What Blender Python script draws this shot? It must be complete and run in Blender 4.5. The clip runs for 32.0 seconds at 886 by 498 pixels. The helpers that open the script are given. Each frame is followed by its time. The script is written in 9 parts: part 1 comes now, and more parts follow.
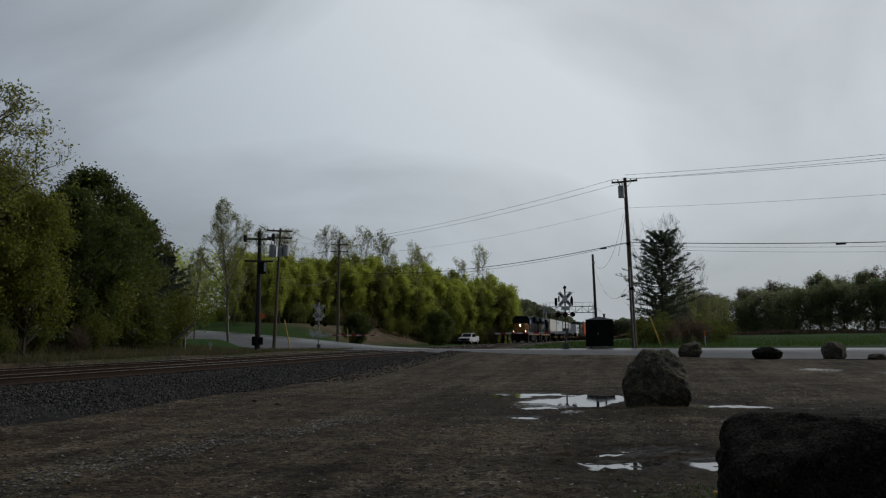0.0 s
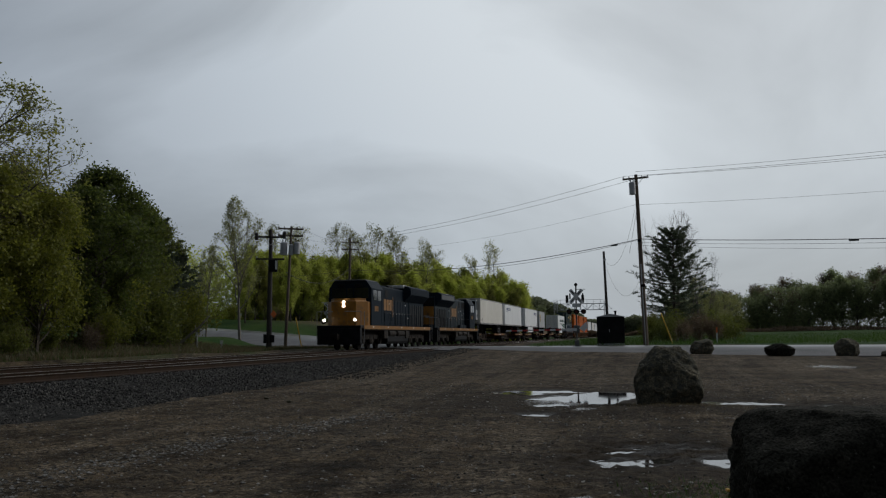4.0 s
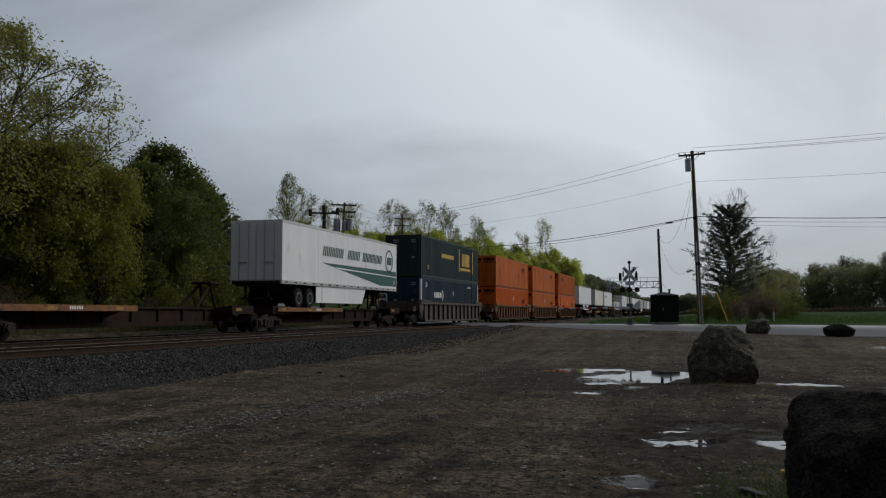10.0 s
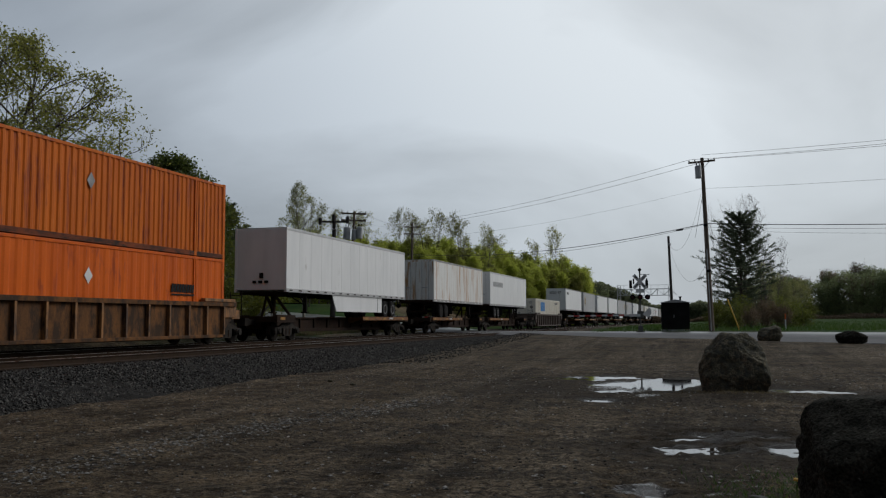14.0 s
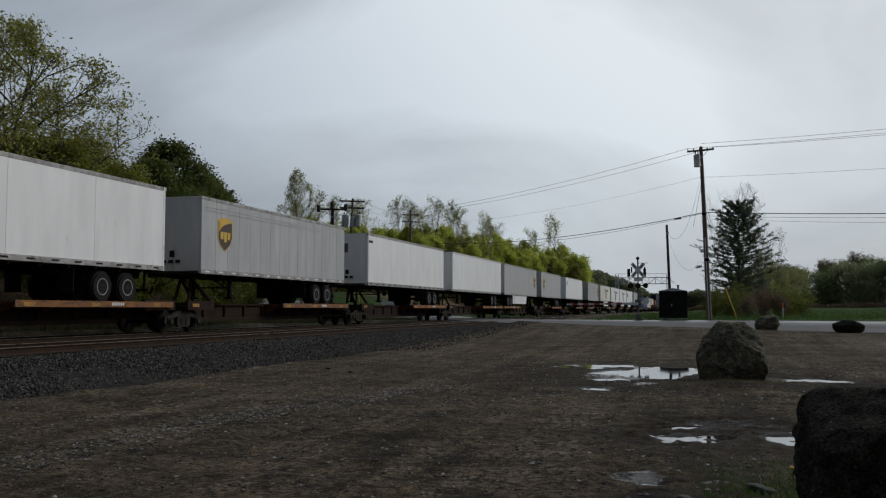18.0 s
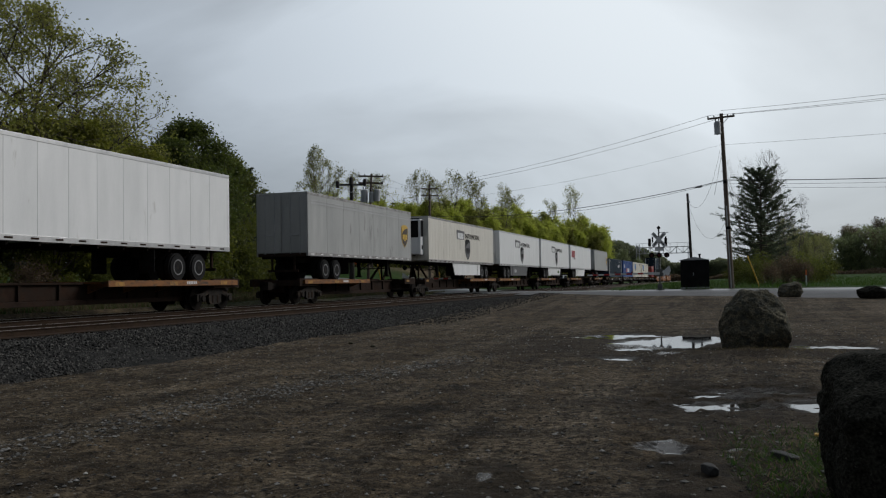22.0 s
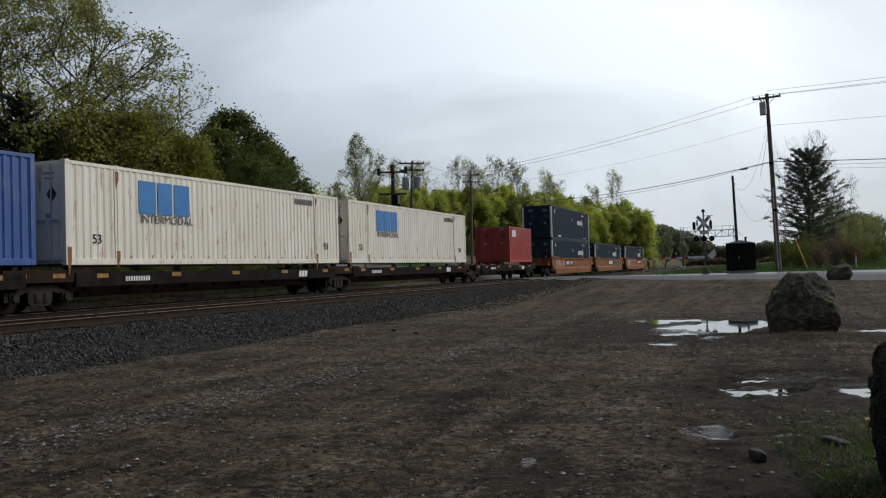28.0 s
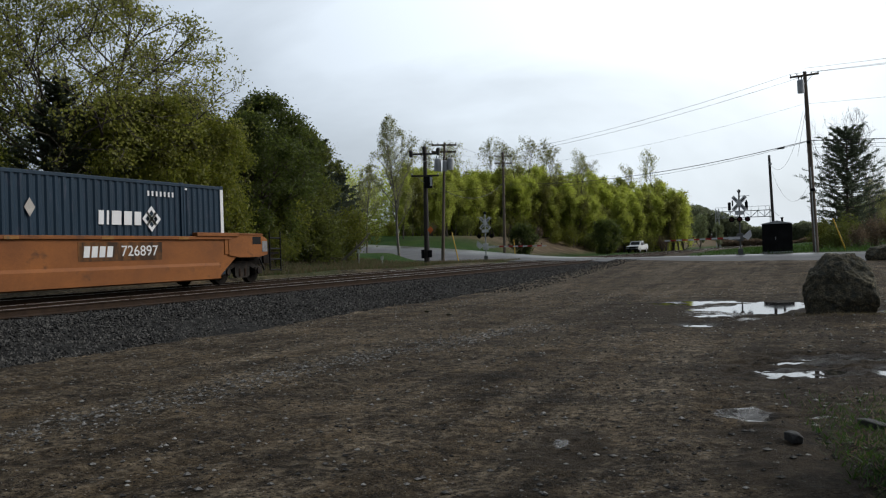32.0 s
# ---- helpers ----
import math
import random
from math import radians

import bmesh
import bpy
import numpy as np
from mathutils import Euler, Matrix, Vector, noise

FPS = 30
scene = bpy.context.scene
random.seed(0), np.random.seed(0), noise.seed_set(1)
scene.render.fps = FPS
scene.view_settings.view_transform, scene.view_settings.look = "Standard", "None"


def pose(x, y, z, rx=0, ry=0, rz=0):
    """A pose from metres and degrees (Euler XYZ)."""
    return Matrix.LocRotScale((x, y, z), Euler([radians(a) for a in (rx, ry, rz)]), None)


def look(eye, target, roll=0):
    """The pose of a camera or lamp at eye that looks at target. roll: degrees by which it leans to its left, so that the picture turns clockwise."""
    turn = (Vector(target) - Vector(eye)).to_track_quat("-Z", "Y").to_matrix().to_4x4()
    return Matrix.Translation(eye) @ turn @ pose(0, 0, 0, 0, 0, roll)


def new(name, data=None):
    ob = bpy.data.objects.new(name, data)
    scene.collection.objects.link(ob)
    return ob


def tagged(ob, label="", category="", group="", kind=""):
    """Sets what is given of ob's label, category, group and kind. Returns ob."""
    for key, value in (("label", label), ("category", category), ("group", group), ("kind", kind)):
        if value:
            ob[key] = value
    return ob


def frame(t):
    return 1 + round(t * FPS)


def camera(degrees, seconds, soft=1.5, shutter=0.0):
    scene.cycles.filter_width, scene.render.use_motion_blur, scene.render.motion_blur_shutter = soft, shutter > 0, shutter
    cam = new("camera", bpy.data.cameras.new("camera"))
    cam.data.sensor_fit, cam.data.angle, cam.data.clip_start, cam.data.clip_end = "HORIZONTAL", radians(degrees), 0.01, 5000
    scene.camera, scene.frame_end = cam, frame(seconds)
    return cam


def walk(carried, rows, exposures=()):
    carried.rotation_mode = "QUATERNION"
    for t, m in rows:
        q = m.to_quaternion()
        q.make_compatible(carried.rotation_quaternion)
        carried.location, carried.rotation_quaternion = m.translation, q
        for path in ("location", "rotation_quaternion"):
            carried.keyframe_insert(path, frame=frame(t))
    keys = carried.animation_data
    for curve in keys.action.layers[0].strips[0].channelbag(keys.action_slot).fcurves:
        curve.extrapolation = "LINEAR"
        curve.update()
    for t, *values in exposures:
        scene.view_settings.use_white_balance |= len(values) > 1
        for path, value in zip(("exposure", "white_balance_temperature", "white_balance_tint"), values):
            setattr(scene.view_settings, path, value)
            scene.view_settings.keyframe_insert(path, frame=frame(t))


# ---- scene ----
# camera: stands still at the edge of the lot and pans; y runs along the railway, x to the right of it
EYE = 1.55
RAIL = 0.70
cam = camera(52.5, 32.0, soft=1.2)
TURNS = [
    (0, 95.69, 0.47, 11.93), (0.5, 95.36, -0.13, 11.58), (1, 94.49, 1.38, 13.03), (1.5, 95.94, 0.39, 11.83), (2, 95.73, 0.72, 12.09),
    (2.5, 95.11, 0.91, 12.33), (3, 95.34, 0.29, 12.33), (3.5, 95.49, 0.42, 12.38), (5.5, 95.56, 0.84, 13.40), (6, 94.54, 0.98, 13.69),
    (6.5, 93.69, 1.15, 15.12), (7, 93.56, -0.20, 14.01), (7.5, 93.33, 0.24, 14.69), (8, 93.42, 0.03, 14.72), (8.5, 93.58, 0.03, 14.85),
    (9, 93.80, 0.00, 15.02), (9.5, 93.99, 0.20, 16.12), (10, 94.06, -0.02, 15.91), (10.5, 94.15, 0.07, 16.04), (11, 94.30, 0.13, 16.11),
    (11.5, 94.43, 0.22, 16.15), (12, 94.47, 0.38, 16.81), (12.5, 94.74, 0.14, 16.01), (13, 94.87, 0.07, 16.25), (13.5, 94.84, 0.19, 16.45),
    (14, 94.58, 0.17, 16.55), (14.5, 94.45, 0.23, 16.56), (15, 94.28, 0.24, 16.53), (15.5, 93.99, -0.03, 16.52), (17.5, 93.78, -0.14, 16.37),
    (18, 93.81, -0.01, 16.43), (18.5, 93.77, 0.25, 16.54), (19, 93.64, 0.18, 16.83), (19.5, 92.72, 0.89, 17.09), (20, 92.30, 1.28, 17.09),
    (20.5, 92.28, 1.16, 17.32), (21, 92.22, 1.25, 17.55), (21.5, 92.15, 1.10, 17.66), (22, 92.13, 1.04, 17.75), (22.5, 92.10, 1.11, 17.85),
    (23, 92.01, 1.16, 18.00), (23.5, 91.91, 1.05, 18.09), (24, 91.81, 1.19, 18.16), (24.5, 91.78, 1.14, 18.16), (25, 91.76, 1.05, 18.21),
    (25.5, 91.68, 0.97, 18.25), (26, 91.56, 0.92, 18.17), (26.5, 91.43, 1.13, 19.63), (28.5, 91.25, 1.58, 20.53), (29, 91.09, 1.47, 20.80),
    (29.5, 90.90, 1.60, 21.42), (30, 90.68, 1.53, 21.51), (30.5, 90.52, 1.61, 21.61), (31, 90.40, 2.12, 21.77), (31.5, 90.26, 1.61, 22.24),
    (32, 90.22, 1.80, 22.51)]

walk(cam, [(t, pose(0, 0, EYE, a, b, c)) for t, a, b, c in TURNS],
     exposures=[(0, 0.0), (3.5, 0.04), (9, 0.12), (15, 0.22), (21, 0.3), (26, 0.47), (32, 0.9)])

# world: a thick cloud cover over a plain sky
world = bpy.data.worlds.new("overcast")
scene.world = world
world.use_nodes = True
wt = world.node_tree
wt.nodes.clear()


def wnode(kind, **vals):
    n = wt.nodes.new(kind)
    for k, v in vals.items():
        n.inputs[k].default_value = v
    return n


sky = wnode("ShaderNodeTexSky")
sky.sky_type = "NISHITA"
sky.sun_disc = False
sky.sun_elevation = radians(33)
sky.sun_rotation = radians(53)
sky.dust_density = 2.0
wco = wnode("ShaderNodeTexCoord")
wmap = wnode("ShaderNodeMapping")
wmap.inputs["Scale"].default_value = (1.0, 1.0, 1.9)
wt.links.new(wco.outputs["Generated"], wmap.inputs["Vector"])
wn1 = wnode("ShaderNodeTexNoise", Scale=1.9, Detail=7.0, Roughness=0.5, Distortion=0.6)
wt.links.new(wmap.outputs[0], wn1.inputs["Vector"])
wramp = wnode("ShaderNodeMapRange")
for k, v in (("From Min", 0.34), ("From Max", 0.64), ("To Min", 0.62), ("To Max", 1.07)):
    wramp.inputs[k].default_value = v
wt.links.new(wn1.outputs["Fac"], wramp.inputs["Value"])
# the cloud is thin before the hidden sun and thick away from it
GLOW = Vector((0.08, 0.84, 0.52)).normalized()
wdot = wnode("ShaderNodeVectorMath")
wdot.operation = "DOT_PRODUCT"
wt.links.new(wco.outputs["Generated"], wdot.inputs[0])
wdot.inputs[1].default_value = GLOW
wfall = wnode("ShaderNodeValToRGB")
er = wfall.color_ramp
er.elements[0].position, er.elements[0].color = 0.0, (0.85, 0.95, 1.1, 1)
er.elements[1].position, er.elements[1].color = 1.0, (6.7, 7.1, 7.4, 1)
for pos, c in ((0.45, (1.3, 1.46, 1.7)), (0.7, (1.75, 2.0, 2.36)), (0.86, (3.1, 3.5, 4.0)), (0.93, (4.9, 5.4, 5.9)), (0.97, (6.1, 6.55, 6.9))):
    e = er.elements.new(pos)
    e.color = (*c, 1)
whalf = wnode("ShaderNodeMapRange")
whalf.inputs["From Min"].default_value = -1.0
wt.links.new(wdot.outputs["Value"], whalf.inputs["Value"])
wt.links.new(whalf.outputs[0], wfall.inputs["Fac"])
wmul = wnode("ShaderNodeVectorMath")
wmul.operation = "SCALE"
wt.links.new(wfall.outputs["Color"], wmul.inputs[0])
wt.links.new(wramp.outputs[0], wmul.inputs["Scale"])
wmix = wnode("ShaderNodeMix")
wmix.data_type = "RGBA"
wmix.inputs["Factor"].default_value = 0.93
wt.links.new(sky.outputs["Color"], wmix.inputs["A"])
wt.links.new(wmul.outputs[0], wmix.inputs["B"])
wbg = wnode("ShaderNodeBackground", Strength=0.098)
wt.links.new(wmix.outputs["Result"], wbg.inputs["Color"])
wout = wnode("ShaderNodeOutputWorld")
wt.links.new(wbg.outputs[0], wout.inputs["Surface"])

sun_data = bpy.data.lights.new("sun", "SUN")
sun_data.energy = 1.15
sun_data.angle = radians(30)
sun_data.color = (1.0, 0.975, 0.94)
sun = new("sun", sun_data)
sun.matrix_world = look((54, 40, 44), (0, 0, 0))

# ---- materials ----
def surf(name, c1, c2, scale=2.0, rough=0.7, metal=0.0, bump=0.15, fine=60.0, grain=0.25, stretch=(1, 1, 1), spots=None, rvar=0.12, island=0.0, spec=0.5):
    """Two tones mixed by a broad noise, a fine grain over them, relief from the grain; spots: (colour, scale, amount)."""
    m = bpy.data.materials.new(name)
    m.use_nodes = True
    nt = m.node_tree
    b = nt.nodes["Principled BSDF"]
    co = nt.nodes.new("ShaderNodeTexCoord")
    mp = nt.nodes.new("ShaderNodeMapping")
    mp.inputs["Scale"].default_value = stretch
    nt.links.new(co.outputs["Object"], mp.inputs["Vector"])
    info = nt.nodes.new("ShaderNodeObjectInfo")
    add = nt.nodes.new("ShaderNodeVectorMath")
    nt.links.new(mp.outputs[0], add.inputs[0])
    mul = nt.nodes.new("ShaderNodeMath")
    mul.operation = "MULTIPLY"
    mul.inputs[1].default_value = 37.0
    nt.links.new(info.outputs["Random"], mul.inputs[0])
    nt.links.new(mul.outputs[0], add.inputs[1])
    n1 = nt.nodes.new("ShaderNodeTexNoise")
    n1.inputs["Scale"].default_value = scale
    n1.inputs["Detail"].default_value = 5.0
    n1.inputs["Roughness"].default_value = 0.6
    nt.links.new(add.outputs[0], n1.inputs["Vector"])
    r = nt.nodes.new("ShaderNodeValToRGB")
    r.color_ramp.elements[0].position, r.color_ramp.elements[1].position = 0.35, 0.68
    r.color_ramp.elements[0].color, r.color_ramp.elements[1].color = (*c1, 1), (*c2, 1)
    nt.links.new(n1.outputs["Fac"], r.inputs["Fac"])
    n2 = nt.nodes.new("ShaderNodeTexNoise")
    n2.inputs["Scale"].default_value = fine
    n2.inputs["Detail"].default_value = 3.0
    nt.links.new(co.outputs["Object"], n2.inputs["Vector"])
    g = nt.nodes.new("ShaderNodeMapRange")
    g.inputs["From Min"].default_value, g.inputs["From Max"].default_value = 0.3, 0.7
    g.inputs["To Min"].default_value, g.inputs["To Max"].default_value = 1 - grain, 1 + grain
    nt.links.new(n2.outputs["Fac"], g.inputs["Value"])
    mx = nt.nodes.new("ShaderNodeVectorMath")
    mx.operation = "SCALE"
    nt.links.new(r.outputs["Color"], mx.inputs[0])
    nt.links.new(g.outputs[0], mx.inputs["Scale"])
    colour = mx.outputs[0]
    if island:
        geo = nt.nodes.new("ShaderNodeNewGeometry")
        gi = nt.nodes.new("ShaderNodeMapRange")
        gi.inputs["To Min"].default_value, gi.inputs["To Max"].default_value = 1 - island, 1 + island
        nt.links.new(geo.outputs["Random Per Island"], gi.inputs["Value"])
        mi = nt.nodes.new("ShaderNodeVectorMath")
        mi.operation = "SCALE"
        nt.links.new(colour, mi.inputs[0])
        nt.links.new(gi.outputs[0], mi.inputs["Scale"])
        colour = mi.outputs[0]
    if spots:
        n3 = nt.nodes.new("ShaderNodeTexNoise")
        n3.inputs["Scale"].default_value = spots[1]
        n3.inputs["Detail"].default_value = 6.0
        n3.inputs["Roughness"].default_value = 0.7
        nt.links.new(add.outputs[0], n3.inputs["Vector"])
        sr = nt.nodes.new("ShaderNodeMapRange")
        sr.inputs["From Min"].default_value, sr.inputs["From Max"].default_value = 0.66 - spots[2] * 0.3, 0.74 - spots[2] * 0.2
        nt.links.new(n3.outputs["Fac"], sr.inputs["Value"])
        sm = nt.nodes.new("ShaderNodeMix")
        sm.data_type = "RGBA"
        nt.links.new(sr.outputs[0], sm.inputs["Factor"])
        nt.links.new(colour, sm.inputs["A"])
        sm.inputs["B"].default_value = (*spots[0], 1)
        colour = sm.outputs["Result"]
    nt.links.new(colour, b.inputs["Base Color"])
    rr = nt.nodes.new("ShaderNodeMapRange")
    rr.inputs["To Min"].default_value, rr.inputs["To Max"].default_value = max(0.03, rough - rvar), min(1.0, rough + rvar)
    nt.links.new(n1.outputs["Fac"], rr.inputs["Value"])
    nt.links.new(rr.outputs[0], b.inputs["Roughness"])
    b.inputs["Metallic"].default_value = metal
    b.inputs["Specular IOR Level"].default_value = spec
    if bump:
        bp = nt.nodes.new("ShaderNodeBump")
        bp.inputs["Strength"].default_value = bump
        bp.inputs["Distance"].default_value = 0.02
        nt.links.new(n2.outputs["Fac"], bp.inputs["Height"])
        nt.links.new(bp.outputs[0], b.inputs["Normal"])
    return m


def glow(name, colour, strength):
    m = bpy.data.materials.new(name)
    m.use_nodes = True
    b = m.node_tree.nodes["Principled BSDF"]
    b.inputs["Base Color"].default_value = (*colour, 1)
    b.inputs["Emission Color"].default_value = (*colour, 1)
    b.inputs["Emission Strength"].default_value = strength
    return m


def leafy(name, c1, c2):
    """Leaves: a tone of their own each, a little light passing through."""
    m = bpy.data.materials.new(name)
    m.use_nodes = True
    nt = m.node_tree
    b = nt.nodes["Principled BSDF"]
    geo = nt.nodes.new("ShaderNodeNewGeometry")
    info = nt.nodes.new("ShaderNodeObjectInfo")
    r = nt.nodes.new("ShaderNodeValToRGB")
    r.color_ramp.elements[0].color, r.color_ramp.elements[1].color = (*c1, 1), (*c2, 1)
    nt.links.new(geo.outputs["Random Per Island"], r.inputs["Fac"])
    v = nt.nodes.new("ShaderNodeMapRange")
    v.inputs["To Min"].default_value, v.inputs["To Max"].default_value = 0.75, 1.25
    nt.links.new(info.outputs["Random"], v.inputs["Value"])
    s = nt.nodes.new("ShaderNodeVectorMath")
    s.operation = "SCALE"
    nt.links.new(r.outputs["Color"], s.inputs[0])
    nt.links.new(v.outputs[0], s.inputs["Scale"])
    nt.links.new(s.outputs[0], b.inputs["Base Color"])
    b.inputs["Roughness"].default_value = 0.6
    tr = nt.nodes.new("ShaderNodeBsdfTranslucent")
    nt.links.new(s.outputs[0], tr.inputs["Color"])
    mix = nt.nodes.new("ShaderNodeMixShader")
    mix.inputs["Fac"].default_value = 0.6
    nt.links.new(b.outputs[0], mix.inputs[1])
    nt.links.new(tr.outputs[0], mix.inputs[2])
    nt.links.new(mix.outputs[0], nt.nodes["Material Output"].inputs["Surface"])
    return m


